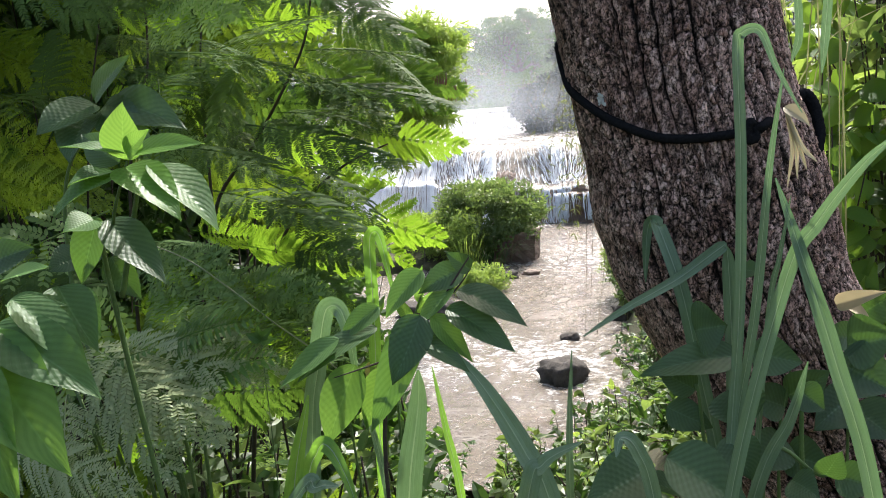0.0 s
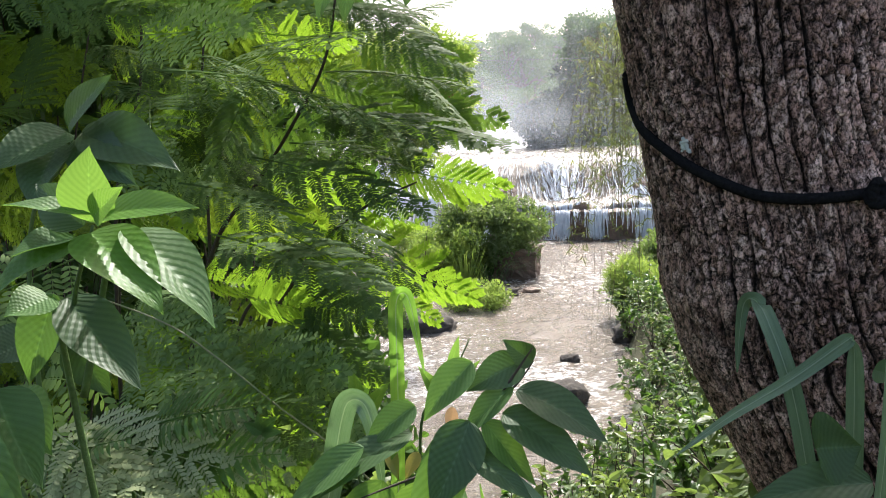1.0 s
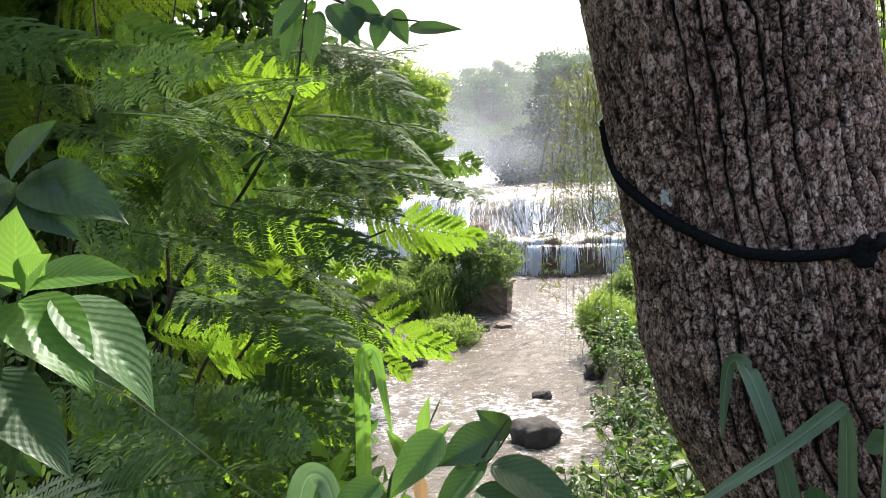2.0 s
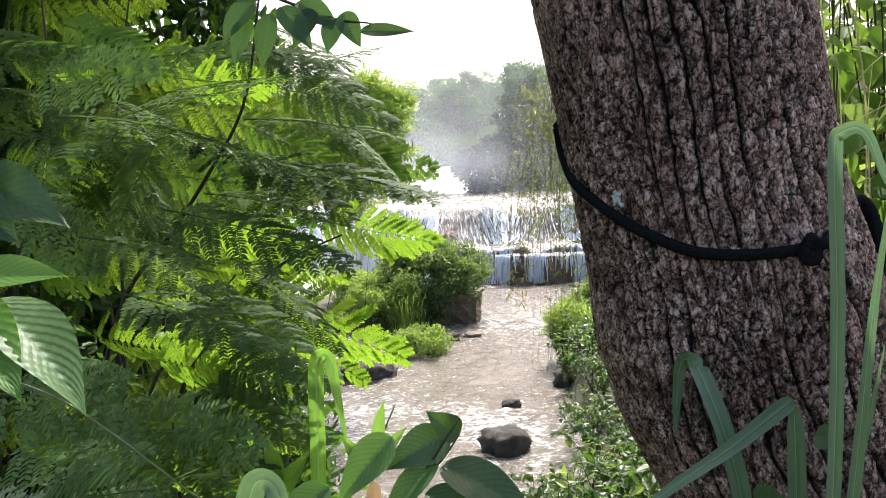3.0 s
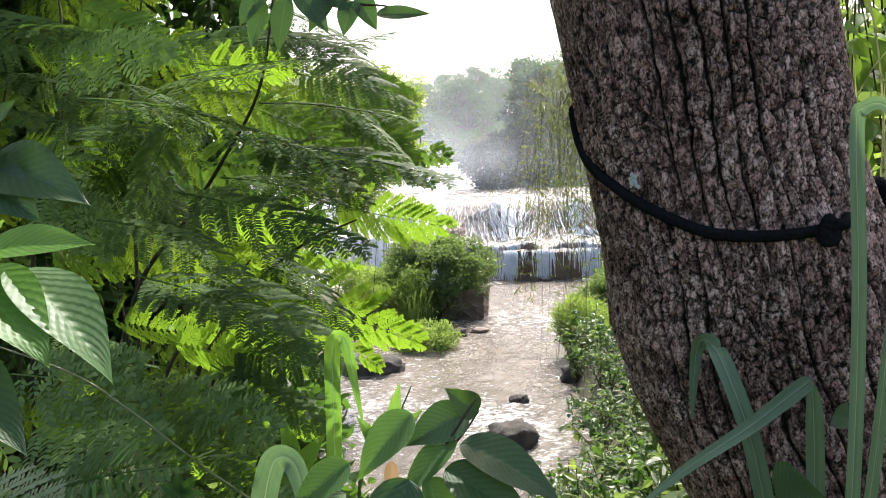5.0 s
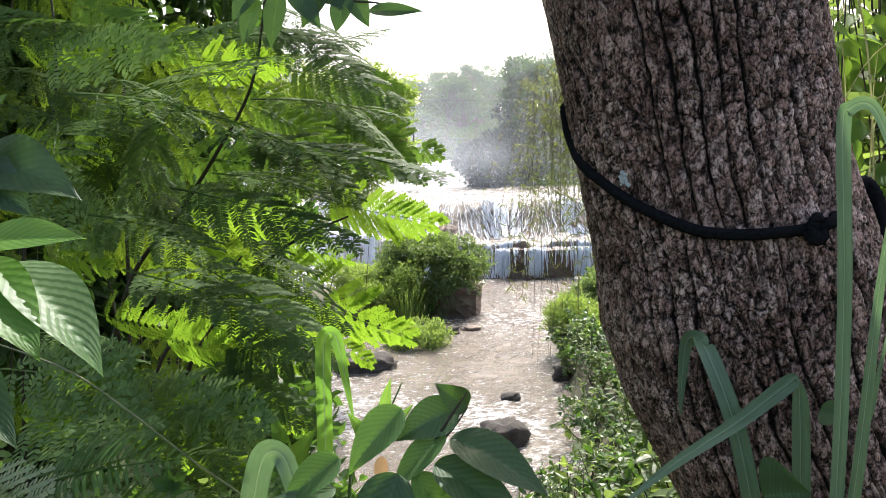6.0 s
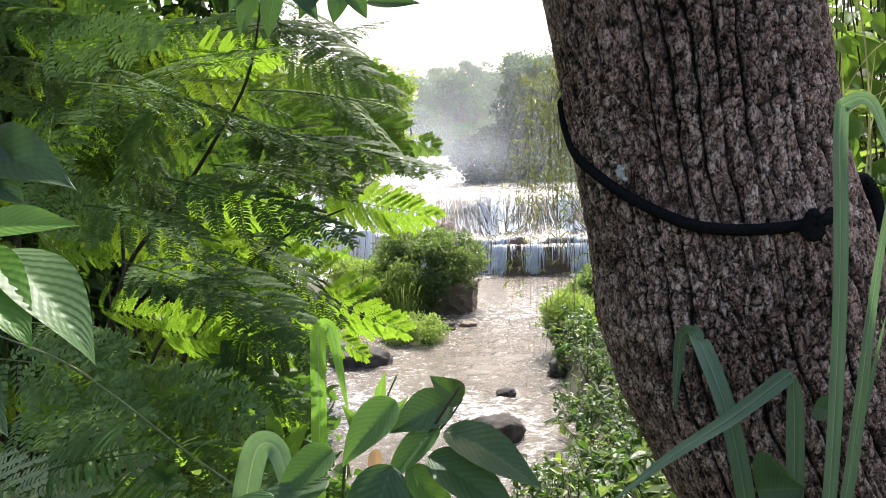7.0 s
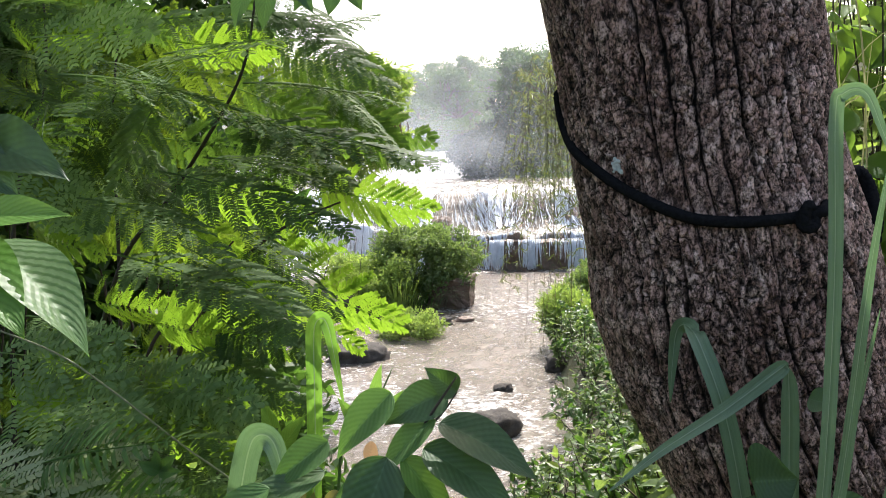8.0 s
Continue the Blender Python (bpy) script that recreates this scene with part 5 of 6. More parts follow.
# ---- feathery shrub ----
def feathery_shrub():
    rng = np.random.default_rng(600)
    base = (-0.75, 1.9, -0.2)
    ob = root("feathery_shrub", base, "tall shrub with fine feathery green leaves on dark stems", "shrub")
    stems = [
        [(-0.685, 1.650, 0.263), (-0.551, 1.600, 1.082), (-0.459, 1.570, 1.386), (-0.363, 1.550, 1.503), (-0.278, 1.520, 1.606), (-0.208, 1.500, 1.713), (-0.175, 1.500, 1.868)],
        [(-0.851, 1.800, 0.113), (-0.745, 1.750, 1.362), (-0.647, 1.750, 1.731), (-0.669, 1.800, 2.047)],
        [(-0.691, 1.900, 0.015), (-0.611, 1.900, 1.262), (-0.592, 1.900, 1.686), (-0.553, 1.950, 2.032)],
        [(-0.552, 1.650, 0.263), (-0.408, 1.600, 1.121), (-0.316, 1.570, 1.326), (-0.239, 1.550, 1.413), (-0.163, 1.550, 1.467), (-0.087, 1.600, 1.498)],
        [(-0.614, 1.750, 0.164), (-0.503, 1.700, 1.086), (-0.414, 1.700, 1.301), (-0.286, 1.650, 1.430)],
        [(-1.153, 2.000, -0.086), (-1.039, 2.000, 1.065), (-0.962, 2.000, 1.578), (-0.829, 2.000, 2.054)],
    ]
    for s in stems:
        part("stem", mesh_of("stem", *tube(s, [0.006, 0.004, 0.0028, 0.0016], 8, 40)), STEM_DARK, ob)
    shapes = {FROND.name: [frond_mesh(610 + k, 14, 18, 0.25 + 0.02 * (k % 3), 0.043, 0.0178, droop=0.06 + 0.07 * (k % 4), hang=0.25 + 0.12 * (k % 4)) for k in range(8)]}
    for material in (FROND_HALF, FROND_LIT):
        shapes[material.name] = [me.copy() for me in shapes[FROND.name]]
    shapes[FROND_PALE.name] = [frond_mesh(690 + k, 9, 9, 0.30, 0.074, 0.029, droop=0.05 + 0.06 * (k % 4), hang=0.2 + 0.1 * (k % 4)) for k in range(8)]
    # Shade and sun by material: DARK shaded, FLAT skylit, HALF half lit, LIME sunlit.
    DARK, FLAT, HALF, LIME = (FROND, (0.05, -0.42, 0.9)), (FROND_PALE, (0.1, -0.7, 0.7)), (FROND_HALF, (0.1, -0.92, 0.15)), (FROND_LIT, (0.1, -1.0, -0.10))

    def frond(b, t, kind, k, spread=16):
        b, t = Vector(b), Vector(t)
        if (t - b).length < 0.2:
            b = t + (b - t).normalized() * 0.2
        length = (t - b).length * (0.88 if kind is LIME else 1.03)
        m = along(b, t + Vector((0, 0, 0.06 * length)), kind[1], rng.uniform(-spread, spread)) @ Matrix.Diagonal((length, length, length, 1))
        part("frond", shapes[kind[0].name][k % 8], kind[0], ob, "", m)
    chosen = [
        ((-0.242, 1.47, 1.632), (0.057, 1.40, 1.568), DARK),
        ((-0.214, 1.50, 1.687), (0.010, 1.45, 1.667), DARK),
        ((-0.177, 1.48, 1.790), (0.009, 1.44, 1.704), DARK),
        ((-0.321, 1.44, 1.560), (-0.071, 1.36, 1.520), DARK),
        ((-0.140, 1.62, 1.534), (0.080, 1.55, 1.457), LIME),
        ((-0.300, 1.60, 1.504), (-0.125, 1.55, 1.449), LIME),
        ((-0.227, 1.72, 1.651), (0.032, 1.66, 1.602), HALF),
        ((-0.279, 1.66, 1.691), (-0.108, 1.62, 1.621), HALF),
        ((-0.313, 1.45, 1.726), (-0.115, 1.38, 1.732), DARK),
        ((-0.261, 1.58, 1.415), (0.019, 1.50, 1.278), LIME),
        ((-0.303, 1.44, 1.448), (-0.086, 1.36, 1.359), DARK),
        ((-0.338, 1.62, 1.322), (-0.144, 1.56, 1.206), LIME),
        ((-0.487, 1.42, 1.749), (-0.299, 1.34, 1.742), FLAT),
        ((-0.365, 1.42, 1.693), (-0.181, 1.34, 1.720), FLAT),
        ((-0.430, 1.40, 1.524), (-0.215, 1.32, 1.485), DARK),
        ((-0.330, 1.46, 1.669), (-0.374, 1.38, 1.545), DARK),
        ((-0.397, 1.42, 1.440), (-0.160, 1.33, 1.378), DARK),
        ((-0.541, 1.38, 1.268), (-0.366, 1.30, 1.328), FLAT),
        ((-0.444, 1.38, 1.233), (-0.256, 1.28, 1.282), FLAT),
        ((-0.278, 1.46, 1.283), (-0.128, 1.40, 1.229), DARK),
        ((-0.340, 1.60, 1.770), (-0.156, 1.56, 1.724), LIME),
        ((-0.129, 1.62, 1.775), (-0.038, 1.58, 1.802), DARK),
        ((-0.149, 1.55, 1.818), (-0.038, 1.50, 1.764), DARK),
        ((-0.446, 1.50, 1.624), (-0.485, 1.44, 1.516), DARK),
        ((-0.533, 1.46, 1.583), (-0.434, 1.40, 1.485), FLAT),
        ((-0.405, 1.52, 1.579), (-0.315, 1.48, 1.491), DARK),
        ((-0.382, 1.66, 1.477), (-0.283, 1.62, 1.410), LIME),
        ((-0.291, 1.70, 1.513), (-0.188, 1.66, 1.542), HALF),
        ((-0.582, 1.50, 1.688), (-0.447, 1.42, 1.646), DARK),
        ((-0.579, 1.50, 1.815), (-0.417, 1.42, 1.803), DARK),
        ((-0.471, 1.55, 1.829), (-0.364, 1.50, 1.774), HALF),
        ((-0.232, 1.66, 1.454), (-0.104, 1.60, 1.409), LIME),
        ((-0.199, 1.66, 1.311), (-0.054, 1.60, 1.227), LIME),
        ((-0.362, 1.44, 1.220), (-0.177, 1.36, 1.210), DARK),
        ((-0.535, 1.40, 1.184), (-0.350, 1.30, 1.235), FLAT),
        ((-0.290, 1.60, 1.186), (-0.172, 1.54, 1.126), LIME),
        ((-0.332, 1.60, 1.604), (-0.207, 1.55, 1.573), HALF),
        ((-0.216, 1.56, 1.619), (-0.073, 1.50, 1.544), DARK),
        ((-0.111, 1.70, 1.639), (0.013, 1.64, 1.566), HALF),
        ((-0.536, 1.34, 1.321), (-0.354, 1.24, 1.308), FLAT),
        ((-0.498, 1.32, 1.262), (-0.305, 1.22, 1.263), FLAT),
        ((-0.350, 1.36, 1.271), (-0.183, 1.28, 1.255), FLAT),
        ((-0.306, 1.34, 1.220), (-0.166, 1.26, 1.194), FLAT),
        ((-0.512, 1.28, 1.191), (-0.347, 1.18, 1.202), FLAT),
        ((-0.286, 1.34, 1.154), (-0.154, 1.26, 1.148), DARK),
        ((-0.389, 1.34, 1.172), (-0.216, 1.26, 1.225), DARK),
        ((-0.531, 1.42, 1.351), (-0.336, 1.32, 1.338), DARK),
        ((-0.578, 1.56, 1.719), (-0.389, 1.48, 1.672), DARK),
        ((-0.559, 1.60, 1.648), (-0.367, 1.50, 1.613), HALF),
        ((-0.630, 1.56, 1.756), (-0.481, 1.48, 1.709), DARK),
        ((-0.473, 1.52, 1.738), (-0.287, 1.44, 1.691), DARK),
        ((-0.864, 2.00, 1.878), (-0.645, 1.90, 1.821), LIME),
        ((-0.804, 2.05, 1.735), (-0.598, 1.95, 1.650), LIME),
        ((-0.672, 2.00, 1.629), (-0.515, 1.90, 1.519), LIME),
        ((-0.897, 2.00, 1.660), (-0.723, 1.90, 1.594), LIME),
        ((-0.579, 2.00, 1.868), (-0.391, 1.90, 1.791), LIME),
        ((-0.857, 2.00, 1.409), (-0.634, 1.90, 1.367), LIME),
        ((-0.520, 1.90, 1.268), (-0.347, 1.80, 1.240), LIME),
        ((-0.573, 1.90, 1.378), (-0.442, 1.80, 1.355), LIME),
        ((-0.092, 1.60, 1.690), (0.009, 1.54, 1.634), DARK),
        ((-0.146, 1.60, 1.737), (-0.011, 1.54, 1.687), HALF),
        ((-0.264, 1.50, 1.576), (-0.101, 1.42, 1.548), DARK),
        ((-0.226, 1.50, 1.778), (-0.061, 1.44, 1.779), DARK),
        ((-0.227, 1.50, 1.461), (-0.078, 1.44, 1.388), DARK),
        ((-0.259, 1.46, 1.310), (-0.105, 1.38, 1.293), DARK),
        ((-0.362, 1.50, 1.311), (-0.213, 1.42, 1.293), LIME),
        ((-0.474, 1.55, 1.340), (-0.336, 1.48, 1.315), LIME),
        ((-0.556, 1.50, 1.278), (-0.422, 1.44, 1.239), LIME),
        ((-0.339, 1.50, 1.237), (-0.207, 1.44, 1.200), LIME),
        ((-0.418, 1.46, 1.178), (-0.284, 1.40, 1.146), LIME),
        ((-0.568, 1.46, 1.199), (-0.443, 1.40, 1.166), LIME),
        ((-0.255, 1.52, 1.378), (-0.154, 1.46, 1.325), LIME),
        ((-0.329, 1.50, 1.125), (-0.222, 1.44, 1.083), LIME),
    ]
    for k, (b, t, kind) in enumerate(chosen):
        frond(b, t, kind, k)
    # the shrub's rim towards the river, by height
    zk, xk = [0.2, 0.9, 1.13, 1.29, 1.38, 1.42, 1.50, 1.56, 1.60, 1.72, 2.4], [-0.30, -0.22, -0.17, -0.09, -0.05, -0.12, -0.13, -0.06, -0.02, -0.07, -0.25]
    for k in range(64):
        front = k < 26
        y = rng.uniform(1.36, 1.52) if front else 1.5 + 0.55 * rng.random()
        z = rng.uniform(0.6, 1.42) if k % 2 == 0 else rng.uniform(1.40, 2.25)
        lim = np.interp(z, zk, xk) - 0.16 - 0.15 * (y - 1.4)
        x = lim - (1.05 + 0.5 * (y - 1.4)) * rng.random() - (0.2 if front else 0.0)
        L = rng.uniform(0.24, 0.36)
        d = Vector((rng.normal() * 0.7 + 0.5, rng.normal() * 0.4 - 0.35, rng.normal() * 0.2 - 0.12)).normalized()
        b = Vector((x, y, z))
        t = b + d * L
        t.x = min(t.x, float(np.interp(t.z, zk, xk)) - 0.1 * (t.y - 1.4) - 0.05)
        t.y = max(t.y, 1.2 if t.x < -0.35 else 1.36)
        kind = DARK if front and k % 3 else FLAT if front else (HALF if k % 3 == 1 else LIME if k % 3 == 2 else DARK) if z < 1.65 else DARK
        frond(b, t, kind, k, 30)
    # sunlit growth deep inside and behind, in loose tiers with gaps between them
    low = [frond_mesh(640 + k, 10, 10, 0.27, 0.058, 0.030, 0.2, 0.35) for k in range(4)]
    fine = [frond_mesh(650 + k, 12, 14, 0.27, 0.046, 0.020, 0.2, 0.35) for k in range(4)]
    data, deep = [], []
    for shapes_in, kept in ((low, data), (fine, deep)):
        for me in shapes_in:
            co = np.zeros(len(me.vertices) * 3)
            me.vertices.foreach_get("co", co)
            kept.append((co.reshape(-1, 3), [tuple(p.vertices) for p in me.polygons]))
    pieces = []
    for tier in range(64):
        y = 2.1 + 1.7 * rng.random() ** 1.1
        z = rng.uniform(0.2 - 0.3 * y, 1.70 + 0.24 * y)
        edge = float(np.interp(z, zk, xk)) - 0.04
        c = Vector((edge - 0.26 - 0.15 * (y - 1.4) - (0.35 + 0.62 * (y - 0.3)) * rng.random(), y, z))
        turn = rng.normal() * 0.8
        for q in range(4):
            b = c + Vector((rng.normal() * 0.12, rng.normal() * 0.1, rng.normal() * 0.05))
            d = Vector((math.cos(turn + 0.7 * (q - 1.5)), math.sin(turn + 0.7 * (q - 1.5)) - 0.3, rng.normal() * 0.15 - 0.15))
            L = rng.uniform(0.28, 0.46)
            m = np.array(along(b, b + d, (rng.normal() * 0.3, -1.0, 0.25 + rng.normal() * 0.35)))
            co, fs = deep[(tier + q) % 4]
            pieces.append((co * L @ m[:3, :3].T + m[:3, 3], fs))
    # Unseen canopy added above the shrub to shade its front and inner fronds.
    upper = []
    for k in range(90):
        b = Vector((-0.45 - 1.3 * rng.random(), 1.35 + 1.1 * rng.random(), 2.25 + 0.55 * rng.random()))
        d = Vector((rng.normal(), rng.normal() - 0.3, rng.normal() * 0.15 - 0.1))
        m = np.array(along(b, b + d, (rng.normal() * 0.3, rng.normal() * 0.3, 1.0)))
        co, fs = data[k % 4]
        upper.append((co * rng.uniform(0.3, 0.45) @ m[:3, :3].T + m[:3, 3], fs))
    for k in range(150):
        b = Vector((-0.75 - 2.0 * rng.random(), 2.4 + 2.2 * rng.random(), 2.8 + 0.7 * rng.random()))
        d = Vector((rng.normal(), rng.normal() - 0.3, rng.normal() * 0.15 - 0.1))
        m = np.array(along(b, b + d, (rng.normal() * 0.3, rng.normal() * 0.3, 1.0)))
        co, fs = data[k % 4]
        upper.append((co * rng.uniform(0.45, 0.65) @ m[:3, :3].T + m[:3, 3], fs))
    part("upper_foliage", mesh_of("upper_foliage", *joined(upper), False), FROND_LIT_JOINED, ob)
    part("inner_foliage", mesh_of("inner_foliage", *joined(pieces), False), FROND_LIT_JOINED, ob)


# Sunlight inside the shrub put into the colour: lime base, strong glow-through.
FROND_LIT_JOINED = leaf_material("inner_feathery_leaf", (0.03, 0.065, 0.010), (0.105, 0.18, 0.016), (0.33, 0.52, 0.012), 0.45, 0.6, "island", 3, specular=0.15)
feathery_shrub()

# low ferny growth at the foot of the shrub
def fern(name, label, base, shapes, rows, material, up=(0, -0.6, 0.8), spread=18):
    rng = np.random.default_rng(len(rows) + 660)
    ob = root(name, base, label, "fern")
    for k, (b, t) in enumerate(rows):
        length = (Vector(t) - Vector(b)).length
        m = along(b, t, up, rng.uniform(-spread, spread)) @ Matrix.Diagonal((length, length, length, 1))
        part("frond", shapes[k % len(shapes)], material, ob, "", m)
        part("stalk", mesh_of("stalk", *tube([base, Vector(b).lerp(Vector(base), 0.4) + Vector((0, 0, 0.05)), b], [0.005, 0.003], 5, 10)), STEM_GREEN, ob)
    return ob


FERN = leaf_material("dusty_fern", (0.25, 0.30, 0.13), (0.41, 0.46, 0.23), (0.26, 0.40, 0.10), 0.35, 0.5, "object", 30)
FERN_GREEN = leaf_material("green_fern", (0.035, 0.10, 0.016), (0.09, 0.20, 0.034), (0.24, 0.44, 0.03), 0.36, 0.5, "object", 30)
fern("fern", "pale dusty fern with drooping feathery fronds", (-0.42, 1.3, 0.0), [frond_mesh(670 + k, 12, 14, 0.27, 0.046, 0.021, 0.3, 0.6) for k in range(3)],
     [((-0.530, 1.160, 1.237), (-0.289, 1.040, 1.187)), ((-0.509, 1.140, 1.205), (-0.306, 1.020, 1.149)), ((-0.531, 1.160, 1.170), (-0.368, 1.020, 1.104)), ((-0.517, 1.200, 1.215), (-0.297, 1.100, 1.219)),
      ((-0.613, 1.060, 1.101), (-0.431, 0.980, 1.082)), ((-0.569, 1.150, 1.147), (-0.524, 1.000, 1.065)), ((-0.422, 1.300, 1.231), (-0.248, 1.200, 1.174))], FERN)
fern("fern", "green sword fern with long narrow leaflets", (-0.40, 1.28, 0.0), [sword_fern_mesh(680 + k, 17, 0.2 + 0.1 * k) for k in range(3)],
     [((-0.442, 1.220, 1.115), (-0.235, 1.120, 1.236)), ((-0.465, 1.240, 1.156), (-0.331, 1.160, 1.284)), ((-0.538, 1.200, 1.124), (-0.332, 1.100, 1.219)), ((-0.572, 1.180, 1.142), (-0.414, 1.100, 1.263)), ((-0.413, 1.200, 1.202), (-0.254, 1.100, 1.313))], FERN_GREEN, (0, -0.75, 0.65), 30)

# ---- broad-leaved plant at the path's edge ----
def plant(name, label, base, stems, rows, stem_material=STEM_GREEN, fine=True):
    ob = root(name, base, label, "plant")
    for s, r in stems:
        part("stem", mesh_of("stem", *tube(s, [r, r * 0.7, r * 0.3], 8, 30)), stem_material, ob)
    for b, t, w, m, up, curl in rows:
        leaf(ob, b, t, 0.82 * w if name == "broad_leaved_plant" else w, m, up, 0.0, curl, 0.28, 1.0)
    return ob


UP, FACE = (0, -0.3, 0.95), (0, -0.9, 0.45)
a = (-0.257, 0.870, 1.524)
plant("broad_leaved_plant", "large-leaved green plant with ribbed soft leaves and a fresh shoot", (a[0] + 0.02, 0.98, 0.0),
      [([(a[0] + 0.03, 0.98, 0.0), (-0.329, 0.930, 1.295), (-0.304, 0.900, 1.439), a], 0.0042), ([(-0.316, 0.920, 1.356), (-0.266, 0.900, 1.484), (-0.249, 0.880, 1.508)], 0.004)],
      [((-0.263, 0.875, 1.527), (-0.244, 0.860, 1.589), 0.0598, BROAD_YOUNG_LIT, (0.2, -1, 0.1), 0.2), ((-0.253, 0.870, 1.531), (-0.155, 0.850, 1.542), 0.0460, BROAD_YOUNG_LIT, (0, -0.6, 0.8), 0.3),
       ((-0.258, 0.870, 1.533), (-0.316, 0.840, 1.547), 0.0414, BROAD, UP, 0.3), ((-0.250, 0.860, 1.532), (-0.207, 0.830, 1.559), 0.0345, BROAD_YOUNG_LIT, (0, -1, 0.3), 0.2),
       ((-0.260, 0.870, 1.518), (-0.183, 0.820, 1.464), 0.0759, BROAD_YOUNG_LIT, (0.4, -0.5, 0.8), 0.5), ((-0.233, 0.880, 1.518), (-0.146, 0.850, 1.445), 0.0713, BROAD, (0.5, -0.35, 0.8), 0.45),
       ((-0.308, 0.900, 1.456), (-0.231, 0.860, 1.383), 0.0644, BROAD_DARK, (0.6, -0.7, 0.3), 0.3), ((-0.271, 0.870, 1.510), (-0.329, 0.830, 1.476), 0.0862, BROAD, UP, 0.4),
       ((-0.320, 0.900, 1.460), (-0.340, 0.880, 1.382), 0.0575, BROAD, FACE, 0.4), ((-0.323, 0.900, 1.457), (-0.340, 0.860, 1.449), 0.0517, BROAD, FACE, 0.3),
       ((-0.282, 0.880, 1.513), (-0.313, 0.840, 1.504), 0.0575, BROAD, UP, 0.3), ((-0.316, 0.930, 1.442), (-0.272, 0.920, 1.417), 0.0460, BROAD_DARK, FACE, 0.3),
       ((-0.342, 0.940, 1.429), (-0.374, 0.920, 1.390), 0.06, BROAD_DARK, FACE, 0.3), ((-0.271, 0.880, 1.523), (-0.326, 0.900, 1.557), 0.05, BROAD_DARK, FACE, 0.3), ((-0.346, 0.960, 1.401), (-0.311, 0.950, 1.345), 0.055, BROAD_DARK, FACE, 0.3), ((-0.367, 0.930, 1.410), (-0.393, 0.900, 1.397), 0.06, BROAD_DARK, FACE, 0.3), ((-0.364, 0.900, 1.364), (-0.315, 0.860, 1.326), 0.06, BROAD, FACE, 0.4), ((-0.352, 0.850, 1.387), (-0.288, 0.800, 1.325), 0.07, BROAD, (0.4, -0.6, 0.6), 0.4)])
plant("broad_leaved_plant", "large-leaved plant with drooping ribbed grey-green leaves", (-0.42, 0.72, 0.0),
      [([(-0.42, 0.72, 0.0), (-0.408, 0.740, 1.261), (-0.368, 0.760, 1.377)], 0.006)],
      [((-0.377, 0.770, 1.366), (-0.260, 0.740, 1.291), 0.0862, BROAD, (0.3, -0.6, 0.8), 0.5), ((-0.360, 0.780, 1.390), (-0.282, 0.780, 1.311), 0.0633, BROAD, (0.4, -0.4, 0.8), 0.5),
       ((-0.392, 0.760, 1.354), (-0.274, 0.700, 1.233), 0.1092, BROAD_YOUNG_LIT, (0.2, -0.7, 0.7), 0.45), ((-0.393, 0.740, 1.336), (-0.317, 0.680, 1.214), 0.0978, BROAD_YOUNG_LIT, FACE, 0.4),
       ((-0.383, 0.800, 1.380), (-0.324, 0.820, 1.372), 0.0460, BROAD, UP, 0.3), ((-0.415, 0.840, 1.398), (-0.350, 0.840, 1.415), 0.0460, BROAD, UP, 0.3), ((-0.433, 0.840, 1.419), (-0.381, 0.860, 1.432), 0.0575, BROAD_DARK, FACE, 0.3)])
# BROAD_DARK stands in for the shrub's shade on these leaves.
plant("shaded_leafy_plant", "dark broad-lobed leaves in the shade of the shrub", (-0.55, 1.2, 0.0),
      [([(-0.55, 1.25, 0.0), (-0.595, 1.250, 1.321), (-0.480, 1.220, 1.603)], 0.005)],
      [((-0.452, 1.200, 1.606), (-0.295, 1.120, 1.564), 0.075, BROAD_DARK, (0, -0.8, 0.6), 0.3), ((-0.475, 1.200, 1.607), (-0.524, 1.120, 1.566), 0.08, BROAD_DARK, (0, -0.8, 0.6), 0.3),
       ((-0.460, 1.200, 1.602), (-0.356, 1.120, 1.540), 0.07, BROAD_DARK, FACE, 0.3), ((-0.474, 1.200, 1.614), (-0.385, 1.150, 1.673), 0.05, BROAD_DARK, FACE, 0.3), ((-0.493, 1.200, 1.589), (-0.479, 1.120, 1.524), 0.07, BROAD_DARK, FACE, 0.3)])

